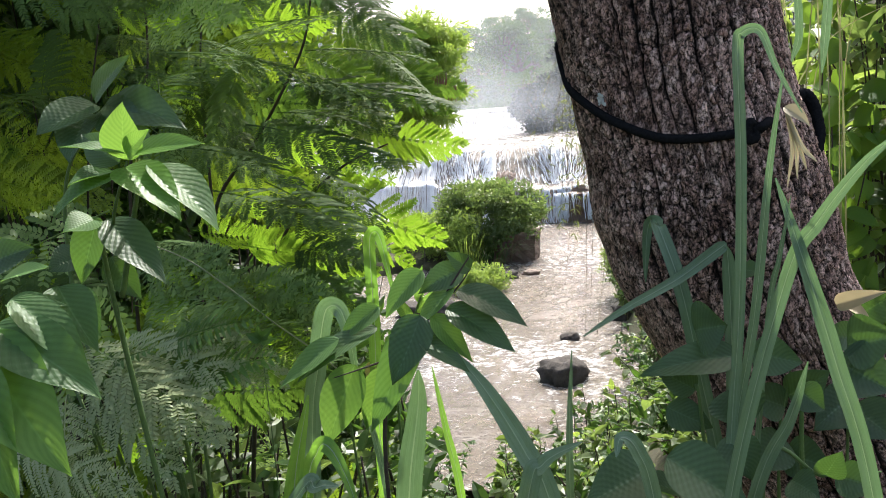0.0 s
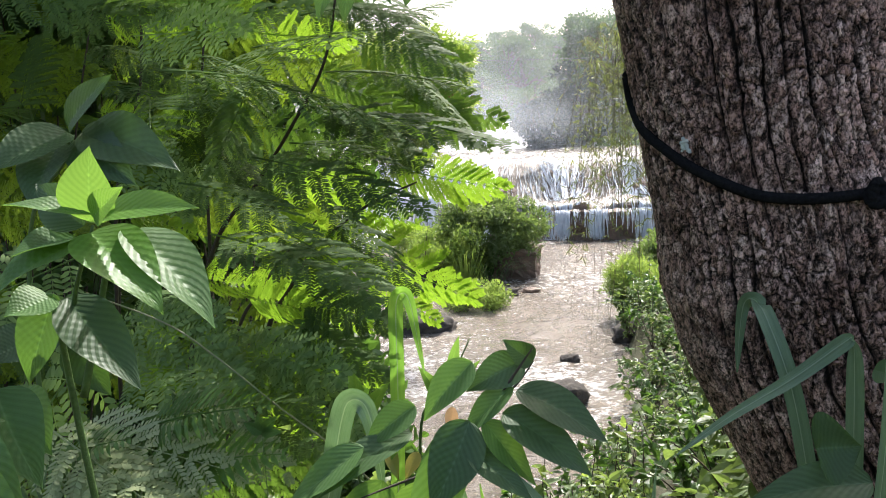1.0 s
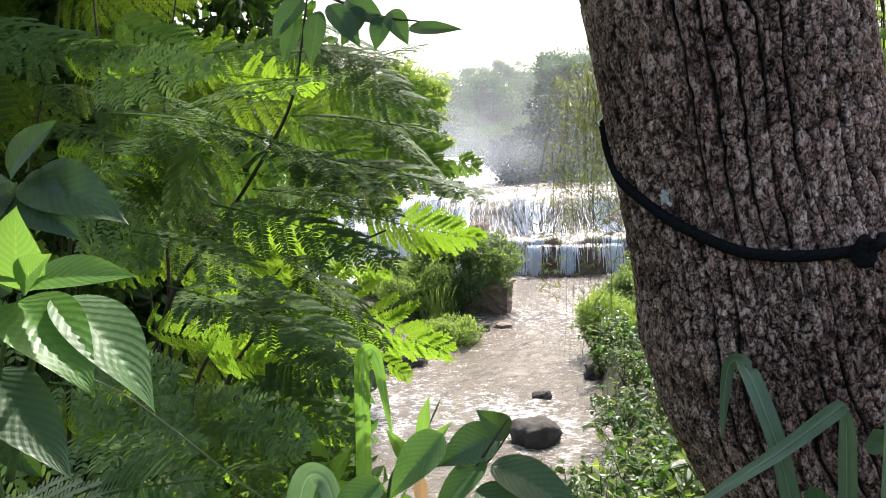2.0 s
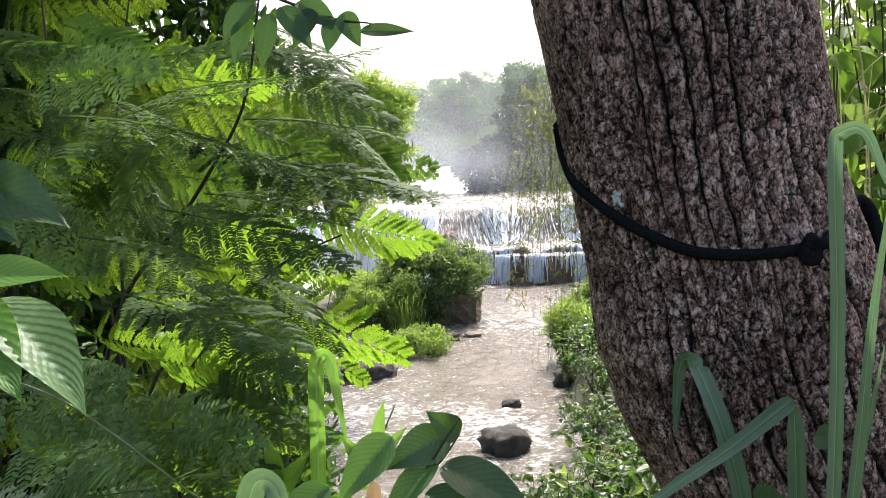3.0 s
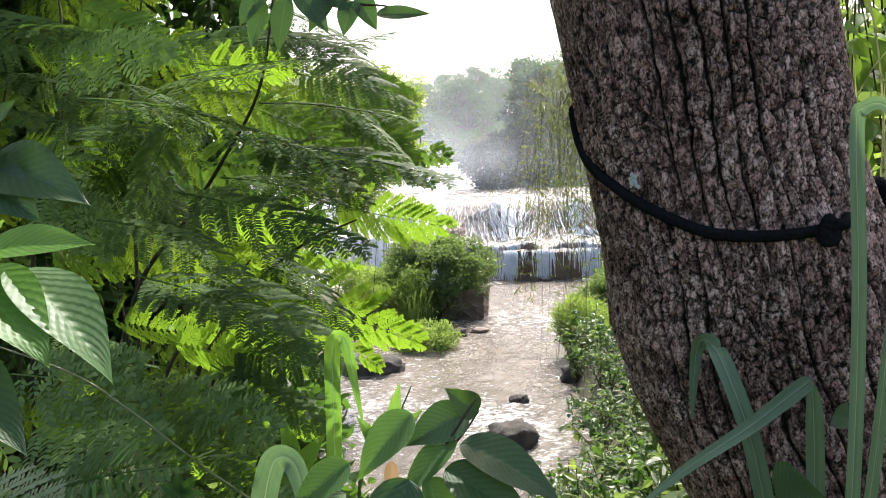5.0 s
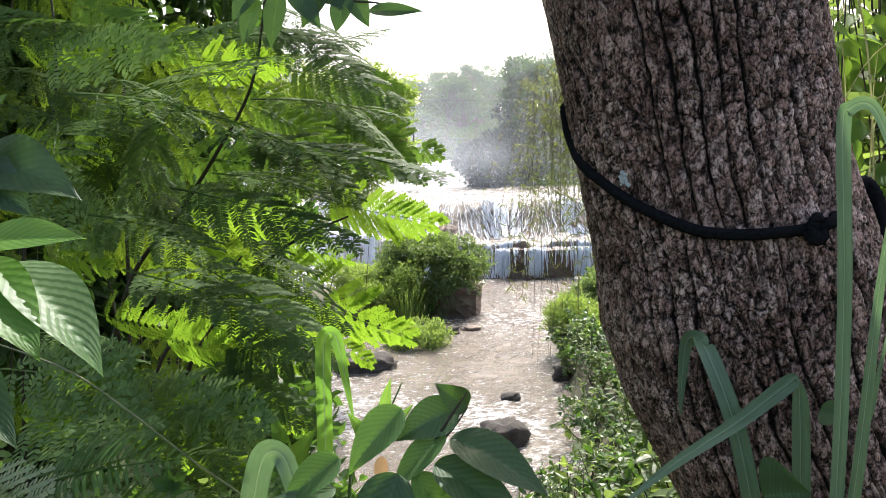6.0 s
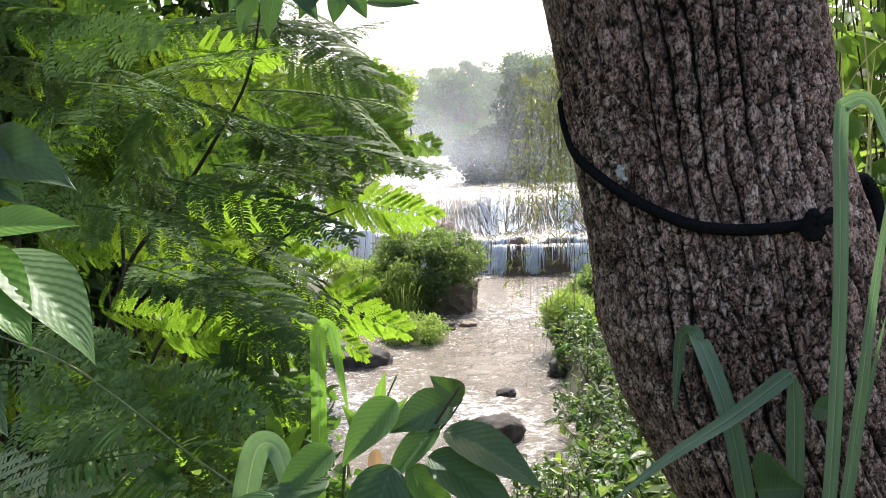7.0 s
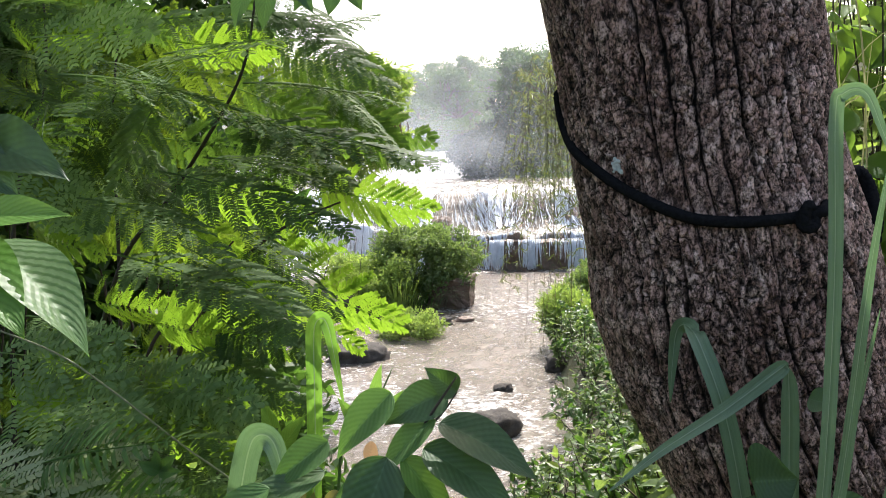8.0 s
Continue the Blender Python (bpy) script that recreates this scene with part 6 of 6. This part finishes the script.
# ---- leafy sapling in front of the river ----
plant("sapling", "leafy sapling with dark ribbed drooping leaves on a thin branch", (0.02, 1.0, 0.0),
      [([(0.02, 1.05, 0.0), (-0.025, 1.020, 1.009), (0.008, 1.050, 1.206), (0.074, 1.060, 1.306), (0.108, 1.070, 1.353)], 0.0035), ([(0.014, 1.050, 1.226), (-0.040, 1.030, 1.215), (-0.080, 1.000, 1.211)], 0.002),
       ([(0.018, 1.050, 1.249), (0.084, 1.070, 1.306), (0.109, 1.080, 1.335)], 0.002)],
      [((0.108, 1.085, 1.333), (0.078, 1.070, 1.362), 0.0292, BROAD_DARK, FACE, 0.5), ((0.097, 1.080, 1.335), (0.037, 1.060, 1.308), 0.0430, BROAD_DARK, (0, -0.8, 0.5), 0.35),
       ((0.042, 1.070, 1.338), (-0.010, 1.050, 1.280), 0.0447, BROAD, (-0.3, -0.8, 0.5), 0.35), ((0.086, 1.060, 1.313), (0.027, 1.040, 1.263), 0.0344, BROAD, (-0.4, -0.6, 0.7), 0.3),
       ((0.090, 1.060, 1.309), (0.184, 1.030, 1.268), 0.0516, BROAD_DARK, (0.1, -0.5, 0.85), 0.5), ((0.074, 1.050, 1.287), (0.166, 1.020, 1.237), 0.0499, BROAD_DARK, (0.2, -0.7, 0.7), 0.4),
       ((0.054, 1.040, 1.282), (0.107, 1.020, 1.220), 0.0361, BROAD_YOUNG_LIT, (0.5, -0.7, 0.4), 0.3), ((0.039, 1.040, 1.282), (0.003, 1.000, 1.200), 0.0602, BROAD_DARK, FACE, 0.35),
       ((-0.022, 1.060, 1.292), (-0.075, 1.040, 1.252), 0.0396, BROAD, (-0.3, -0.8, 0.5), 0.3), ((-0.025, 1.050, 1.265), (-0.132, 1.000, 1.211), 0.0447, BROAD_DARK, (-0.4, -0.6, 0.6), 0.4),
       ((0.038, 1.030, 1.257), (0.101, 1.000, 1.213), 0.0361, BROAD_DARK, (0.4, -0.7, 0.5), 0.3), ((-0.057, 1.030, 1.219), (-0.095, 1.000, 1.114), 0.0645, BROAD_YOUNG_LIT, FACE, 0.25),
       ((0.036, 1.040, 1.282), (-0.037, 1.000, 1.136), 0.0568, BROAD, FACE, 0.3), ((-0.075, 1.030, 1.257), (-0.157, 1.000, 1.198), 0.0430, BROAD, (-0.5, -0.6, 0.5), 0.3), ((-0.012, 1.050, 1.207), (-0.048, 1.030, 1.124), 0.0516, BROAD_YOUNG_LIT, FACE, 0.25)], STEM_DARK)
a = (0.016, 1.350, 1.284)
plant("young_shoot", "bright young shoots with small pointed leaves", (a[0], 1.4, 0.0),
      [([(a[0] - 0.05, 1.4, 0.0), (-0.072, 1.380, 1.039), (-0.023, 1.360, 1.194), a], 0.003), ([(a[0] - 0.12, 1.4, 0.1), (-0.168, 1.380, 1.019), (-0.157, 1.380, 1.188)], 0.003)],
      [((-0.013, 1.360, 1.221), (0.002, 1.340, 1.291), 0.02, BROAD_YOUNG_LIT, FACE, 0.2), ((-0.018, 1.360, 1.203), (0.032, 1.340, 1.253), 0.02, BROAD_YOUNG_LIT, FACE, 0.2), ((-0.028, 1.360, 1.185), (-0.060, 1.340, 1.245), 0.024, BROAD_YOUNG_LIT, FACE, 0.2),
       ((-0.158, 1.380, 1.169), (-0.171, 1.360, 1.240), 0.026, BROAD_YOUNG_LIT, FACE, 0.2), ((-0.160, 1.380, 1.151), (-0.108, 1.360, 1.212), 0.03, BROAD_YOUNG_LIT, FACE, 0.2), ((-0.161, 1.380, 1.132), (-0.102, 1.360, 1.159), 0.03, BROAD_YOUNG_LIT, FACE, 0.3),
       ((-0.161, 1.380, 1.132), (-0.189, 1.360, 1.177), 0.026, BROAD_YOUNG_LIT, FACE, 0.3), ((-0.114, 1.360, 1.113), (-0.100, 1.340, 1.068), 0.022, YELLOW, FACE, 0.3), ((-0.070, 1.360, 1.104), (-0.087, 1.340, 1.068), 0.022, YELLOW, FACE, 0.3), ((0.003, 1.200, 1.237), (0.002, 1.190, 1.199), 0.018, PEACH, FACE, 0.3)])

# ---- grasses ----
def grass(name, label, base, rows):
    ob = root(name, base, label, "grass")
    for pts, w, m, face, *fold in rows:
        p0, p1 = Vector(pts[0]), Vector(pts[1])
        d = (p0 - p1).normalized()
        d = Vector((d.x * 0.5, d.y * 0.5, min(d.z, -0.6))).normalized()
        foot = [] if d.z > 0 or p0.z < 0.05 or p0.z < p1.z - 2 or p0.z > 1.62 else [p0 + d * (p0.z / -d.z), p0 + d * (0.4 * p0.z / -d.z)]
        blade(ob, foot + list(pts), w, m, face, 64, pinch=fold[0] if fold else None)


SIDE = (0.3, -1, 0.15)
grass("tall_grass", "tall bright grass blades folded over at their tips", (-0.1, 1.33, 0.0),
      [([(-0.103, 1.350, 1.035), (-0.095, 1.350, 1.198), (-0.092, 1.350, 1.311), (-0.088, 1.348, 1.346), (-0.076, 1.340, 1.356), (-0.067, 1.335, 1.342), (-0.059, 1.330, 1.299), (-0.049, 1.325, 1.240)], 0.022, BLADE_YOUNG, (0, -1, 0)),
       ([(-0.153, 1.100, 1.075), (-0.129, 1.090, 1.196), (-0.112, 1.085, 1.268), (-0.099, 1.080, 1.290), (-0.080, 1.070, 1.286), (-0.068, 1.060, 1.245), (-0.060, 1.050, 1.182)], 0.028, BLADE, (0, -1, 0.1)),
       ([(-0.163, 1.000, 0.935), (-0.153, 1.000, 1.056), (-0.118, 1.000, 1.188)], 0.032, BLADE_YOUNG, (0, -1, 0)),
       ([(-0.004, 1.020, 0.921), (0.006, 1.020, 1.042), (0.026, 1.030, 1.155), (0.031, 1.030, 1.208)], 0.036, BLADE, (0, -1, 0)),
       ([(-0.141, 1.000, 1.022), (-0.115, 1.000, 1.106), (-0.095, 0.990, 1.118), (-0.070, 0.970, 1.086), (-0.048, 0.950, 1.032)], 0.022, BLADE_YOUNG, (0, -0.8, 0.6)),
       ([(0.075, 1.060, 0.985), (0.059, 1.060, 1.107), (0.046, 1.060, 1.201)], 0.012, BLADE_YOUNG, SIDE),
       ([(-0.029, 1.040, 0.998), (-0.043, 1.040, 1.119), (-0.054, 1.040, 1.170)], 0.010, BLADE, SIDE),
       ([(0.207, 0.950, 1.027), (0.172, 0.980, 1.107), (0.124, 1.000, 1.187), (0.081, 1.020, 1.237)], 0.030, BLADE, (0.3, -0.8, 0.5)),
       ([(0.168, 0.950, 1.044), (0.193, 0.950, 1.105), (0.243, 0.940, 1.137)], 0.026, BLADE, (0, -0.5, 0.8)),
       ([(-0.146, 0.950, 1.050), (-0.101, 0.940, 1.085), (-0.071, 0.940, 1.086)], 0.022, BLADE, (0, -0.5, 0.8)),
       ([(0.230, 1.100, 0.960), (0.234, 1.100, 1.084), (0.243, 1.100, 1.204)], 0.012, BLADE, SIDE)])
grass("tall_grass", "tall blue-green grass blades bent before the tree trunk", (0.42, 1.12, 0.0),
      [([(0.465, 1.160, 0.941), (0.433, 1.160, 1.141), (0.409, 1.165, 1.271), (0.388, 1.200, 1.351), (0.387, 1.240, 1.360), (0.379, 1.260, 1.351), (0.374, 1.262, 1.305), (0.372, 1.262, 1.259)], 0.0216, BLADE, (0, -1, 0.15)),
       ([(0.481, 1.160, 1.050), (0.479, 1.160, 1.200), (0.476, 1.160, 1.300), (0.472, 1.160, 1.331), (0.462, 1.158, 1.328), (0.400, 1.140, 1.291), (0.323, 1.100, 1.263), (0.258, 1.060, 1.236)], 0.0209, BLADE, (0, -0.9, 0.35), 5 / 9),
       ([(0.439, 1.020, 1.049), (0.456, 1.030, 1.263), (0.463, 1.040, 1.452), (0.463, 1.050, 1.598), (0.469, 1.050, 1.620), (0.490, 1.050, 1.620), (0.506, 1.040, 1.574), (0.533, 1.030, 1.517)], 0.0139, BLADE, (0, -1, 0)),
       ([(0.444, 1.030, 1.052), (0.478, 1.040, 1.259), (0.500, 1.050, 1.448), (0.521, 1.060, 1.573)], 0.0126, BLADE, (0, -1, 0)),
       ([(0.572, 0.900, 1.064), (0.534, 0.920, 1.236), (0.503, 0.940, 1.359), (0.480, 0.960, 1.447)], 0.0202, BLADE, (0, -1, 0.1)),
       ([(0.416, 0.930, 1.050), (0.488, 0.950, 1.325), (0.522, 0.940, 1.398), (0.561, 0.920, 1.461), (0.592, 0.900, 1.496)], 0.0165, BLADE, (0, -0.9, 0.4)),
       ([(0.517, 0.900, 1.668), (0.513, 0.900, 1.612), (0.509, 0.900, 1.561)], 0.0098, BLADE, (0, -1, 0)),
       ([(0.483, 0.900, 1.660), (0.486, 0.900, 1.603), (0.478, 0.900, 1.575)], 0.0083, BLADE, (0, -1, 0)),
       ([(0.456, 0.980, 1.022), (0.507, 0.990, 1.139), (0.531, 1.000, 1.209)], 0.0181, BLADE, (0, -1, 0)),
       ([(0.331, 0.930, 1.037), (0.310, 0.930, 1.127), (0.290, 0.930, 1.146), (0.282, 0.920, 1.125)], 0.0195, BLADE, (0, -0.7, 0.7)),
       ([(0.517, 1.120, 1.215), (0.534, 1.120, 1.320), (0.549, 1.120, 1.404)], 0.0083, BLADE, (0, -1, 0))])
ob = root("dry_grass_head", (0.510, 1.080, 1.470), "withered straw-coloured grass leaf hanging from its stalk", "dry leaf")
leaf(ob, (0.518, 1.050, 1.525), (0.541, 1.030, 1.501), 0.02, DRY, FACE, 0, 0.5, 0.5, 0)
for q in range(4):
    blade(ob, [(0.520, 1.050, 1.521), ((0.528, 1.050, 1.475)[0] + 0.004 * q, 1.05, (0.528, 1.050, 1.475)[2]), ((0.537, 1.050, 1.424)[0] + 0.012 * q - 0.015, 1.05, (0.537, 1.050, 1.424)[2] + 0.01 * q)], 0.006, DRY, (0.3, -1, 0))

# thin runner stem crossing the ferns
ob = part("vine_stem", mesh_of("vine_stem", *tube([(-0.445, 1.150, 1.407), (-0.351, 1.160, 1.364), (-0.294, 1.170, 1.317), (-0.221, 1.190, 1.240), (-0.153, 1.200, 1.179), (-0.079, 1.220, 1.088)], [0.0011, 0.0013], 6, 60)), STEM_PALE)
tagged(ob, "thin pale runner stem slung across the ferns", "vine")
a = (-0.233, 1.150, 1.223)
plant("leafy_shoot", "small shoot with dull green pointed leaves", (a[0], 1.15, 0.0), [([(a[0], 1.15, 0.0), (a[0], 1.15, 0.6), a], 0.002)],
      [(a, (-0.208, 1.140, 1.250), 0.016, BROAD, FACE, 0.2), (a, (-0.251, 1.140, 1.241), 0.016, BROAD, FACE, 0.3), (a, (-0.200, 1.130, 1.231), 0.014, BROAD, FACE, 0.3), (a, (-0.235, 1.150, 1.250), 0.014, BROAD, FACE, 0.2)])

# ---- leaves hanging in from above ----
a = (-0.084, 1.450, 1.830)
plant("overhanging_branch", "overhanging twig with broad drooping green leaves", (a[0] - 0.3, 1.6, 1.9),
      [([(a[0] - 0.6, 1.7, 2.15), (a[0] - 0.25, 1.5, 1.95), a, (-0.000, 1.420, 1.805)], 0.004)],
      [((-0.016, 1.420, 1.796), (0.060, 1.400, 1.787), 0.024, BROAD_DARK, FACE, 0.3), ((-0.050, 1.440, 1.818), (-0.067, 1.430, 1.771), 0.034, BROAD_DARK, FACE, 0.2), ((-0.082, 1.440, 1.831), (-0.115, 1.430, 1.780), 0.036, BROAD_DARK, FACE, 0.2),
       ((-0.146, 1.440, 1.830), (-0.157, 1.430, 1.751), 0.034, BROAD_DARK, FACE, 0.2), ((-0.179, 1.440, 1.824), (-0.197, 1.430, 1.756), 0.03, BROAD_DARK, FACE, 0.2), ((-0.042, 1.440, 1.826), (-0.019, 1.430, 1.776), 0.034, BROAD_DARK, FACE, 0.2),
       ((-0.130, 1.440, 1.838), (-0.085, 1.420, 1.774), 0.036, BROAD_DARK, FACE, 0.25), ((-0.107, 1.450, 1.846), (-0.051, 1.440, 1.803), 0.04, BROAD_DARK, FACE, 0.3), ((-0.172, 1.450, 1.849), (-0.211, 1.430, 1.792), 0.04, BROAD_DARK, FACE, 0.3)], STEM_DARK)

# ---- climbers and dark leaves beside the trunk ----
def climber():
    rng = np.random.default_rng(700)
    ob = root("climbing_vine", (1.25, 2.3, -0.3), "climbing vine with bright sunlit heart-shaped leaves", "vine")
    shapes = [leaf_grid(1.0, 0.85, 0.3, 0.2, 0.3, 12, 8, 1.0, 710 + k) for k in range(5)]
    lines = []
    for k in range(12):
        x = 0.86 + 0.06 * k
        y = 1.9 + 0.5 * rng.random()
        pts = spline([(x + 0.1, y + 0.1, -0.4), (x + rng.normal() * 0.05, y, 0.7), (x + rng.normal() * 0.08, y, 1.5), (x + rng.normal() * 0.1, y + 0.05, 2.6)], 40)
        lines.append(tube(pts, [0.0026, 0.0016], 6, straight=True))
        for q in range(12, 40):
            for _ in range(2):
                if rng.random() < 0.7:
                    b = pts[q]
                    L = rng.uniform(0.05, 0.105)
                    d = Vector((rng.normal() * 0.7, rng.normal() * 0.5 - 0.2, rng.normal() * 0.4 - 0.5)).normalized()
                    s = Vector(b) + Vector((rng.normal() * 0.03, rng.normal() * 0.04, rng.normal() * 0.02))
                    m = along(s, s + d, (rng.normal() * 0.5, -0.6, 0.7)) @ Matrix.Diagonal((L, L, L, 1))
                    part("leaf", shapes[int(rng.integers(5))], VINE, ob, "", m)
    part("stem", mesh_of("stem", *joined(lines)), STEM_DARK, ob)


climber()
# Shade at the trunk's foot is put into BROAD_DARK, not left to the sun.
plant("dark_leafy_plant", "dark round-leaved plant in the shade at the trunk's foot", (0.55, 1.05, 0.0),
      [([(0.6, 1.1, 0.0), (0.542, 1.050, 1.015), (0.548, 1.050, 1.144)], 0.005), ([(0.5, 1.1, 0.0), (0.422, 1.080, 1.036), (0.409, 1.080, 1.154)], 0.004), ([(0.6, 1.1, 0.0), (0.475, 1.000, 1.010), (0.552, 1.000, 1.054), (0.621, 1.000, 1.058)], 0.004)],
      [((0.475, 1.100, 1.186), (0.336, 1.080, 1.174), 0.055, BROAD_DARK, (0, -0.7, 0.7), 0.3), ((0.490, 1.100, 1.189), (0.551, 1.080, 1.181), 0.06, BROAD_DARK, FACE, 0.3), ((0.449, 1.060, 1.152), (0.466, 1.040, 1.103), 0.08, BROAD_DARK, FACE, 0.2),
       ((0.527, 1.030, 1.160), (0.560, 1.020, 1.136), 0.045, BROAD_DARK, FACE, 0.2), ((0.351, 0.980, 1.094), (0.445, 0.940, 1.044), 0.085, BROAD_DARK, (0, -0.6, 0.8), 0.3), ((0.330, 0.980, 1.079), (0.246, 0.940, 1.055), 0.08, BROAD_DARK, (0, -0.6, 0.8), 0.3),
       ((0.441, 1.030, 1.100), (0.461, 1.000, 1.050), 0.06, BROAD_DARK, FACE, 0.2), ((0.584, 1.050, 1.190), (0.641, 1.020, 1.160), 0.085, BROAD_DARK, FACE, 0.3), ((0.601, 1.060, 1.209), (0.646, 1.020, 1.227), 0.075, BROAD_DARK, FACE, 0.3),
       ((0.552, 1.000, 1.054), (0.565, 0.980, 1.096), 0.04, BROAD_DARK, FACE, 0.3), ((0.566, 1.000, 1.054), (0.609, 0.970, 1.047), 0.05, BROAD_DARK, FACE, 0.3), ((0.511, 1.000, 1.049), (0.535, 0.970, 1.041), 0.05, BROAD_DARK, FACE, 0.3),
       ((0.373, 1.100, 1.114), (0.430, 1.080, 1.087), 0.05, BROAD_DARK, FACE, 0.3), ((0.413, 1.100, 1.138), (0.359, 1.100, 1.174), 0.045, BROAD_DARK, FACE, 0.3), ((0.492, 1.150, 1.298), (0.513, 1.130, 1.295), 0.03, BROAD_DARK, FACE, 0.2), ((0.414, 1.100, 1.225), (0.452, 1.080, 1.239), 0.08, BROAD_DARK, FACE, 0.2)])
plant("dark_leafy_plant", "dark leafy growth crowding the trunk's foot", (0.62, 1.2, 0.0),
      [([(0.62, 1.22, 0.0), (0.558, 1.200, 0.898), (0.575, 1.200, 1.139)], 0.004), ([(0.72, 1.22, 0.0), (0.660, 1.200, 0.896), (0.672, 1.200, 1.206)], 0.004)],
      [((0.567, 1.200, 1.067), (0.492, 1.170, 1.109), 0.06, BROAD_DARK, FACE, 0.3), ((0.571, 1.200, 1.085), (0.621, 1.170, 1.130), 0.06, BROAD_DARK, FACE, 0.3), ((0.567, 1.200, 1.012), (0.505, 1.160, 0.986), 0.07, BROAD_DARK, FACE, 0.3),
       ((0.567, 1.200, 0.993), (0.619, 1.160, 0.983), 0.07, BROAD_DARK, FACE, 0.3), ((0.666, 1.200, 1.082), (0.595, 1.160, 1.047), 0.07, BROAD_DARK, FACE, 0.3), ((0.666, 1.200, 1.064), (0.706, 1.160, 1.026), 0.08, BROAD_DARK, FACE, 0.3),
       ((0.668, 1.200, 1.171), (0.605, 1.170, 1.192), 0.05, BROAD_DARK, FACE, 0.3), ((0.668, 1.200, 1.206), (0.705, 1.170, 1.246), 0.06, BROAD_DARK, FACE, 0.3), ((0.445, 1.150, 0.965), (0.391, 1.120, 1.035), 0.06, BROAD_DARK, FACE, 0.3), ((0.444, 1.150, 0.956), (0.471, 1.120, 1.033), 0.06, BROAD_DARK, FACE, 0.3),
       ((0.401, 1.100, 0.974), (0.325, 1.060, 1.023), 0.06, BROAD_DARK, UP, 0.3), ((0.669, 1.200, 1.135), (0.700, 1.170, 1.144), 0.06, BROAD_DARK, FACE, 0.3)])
ob = root("withered_leaf", (0.616, 1.100, 1.252), "pale withered curled leaf caught beside the trunk", "dry leaf")
leaf(ob, (0.602, 1.100, 1.253), (0.644, 1.060, 1.276), 0.03, DRY, FACE, 0, 0.9, 0.6, 0)
leaf(ob, (0.609, 1.100, 1.248), (0.637, 1.070, 1.235), 0.026, DRY, UP, 0, 0.9, 0.6, 0)

STRAW = leaf_material("straw", (0.10, 0.12, 0.05), (0.24, 0.24, 0.12), (0.35, 0.35, 0.12), 0.35, 0.6, "object", 30)
rng5 = np.random.default_rng(777)
ob = root("straw_grass", (0.95, 1.85, 0.0), "tangle of thin straw-coloured grass stalks behind the trunk", "grass")
for k in range(26):
    x = 0.66 + 0.26 * rng5.random()
    y = 1.75 + 0.35 * rng5.random()
    lean = rng5.normal() * 0.10
    top = rng5.uniform(1.7, 2.15)
    blade(ob, [(x, y, 0.0), (x + 0.2 * lean, y, 0.7 * top), (x + 0.6 * lean, y, 0.92 * top), (x + 1.6 * lean, y - 0.03, top)], rng5.uniform(0.002, 0.0038), STRAW, (0, -1, 0), 24, name="stalk")
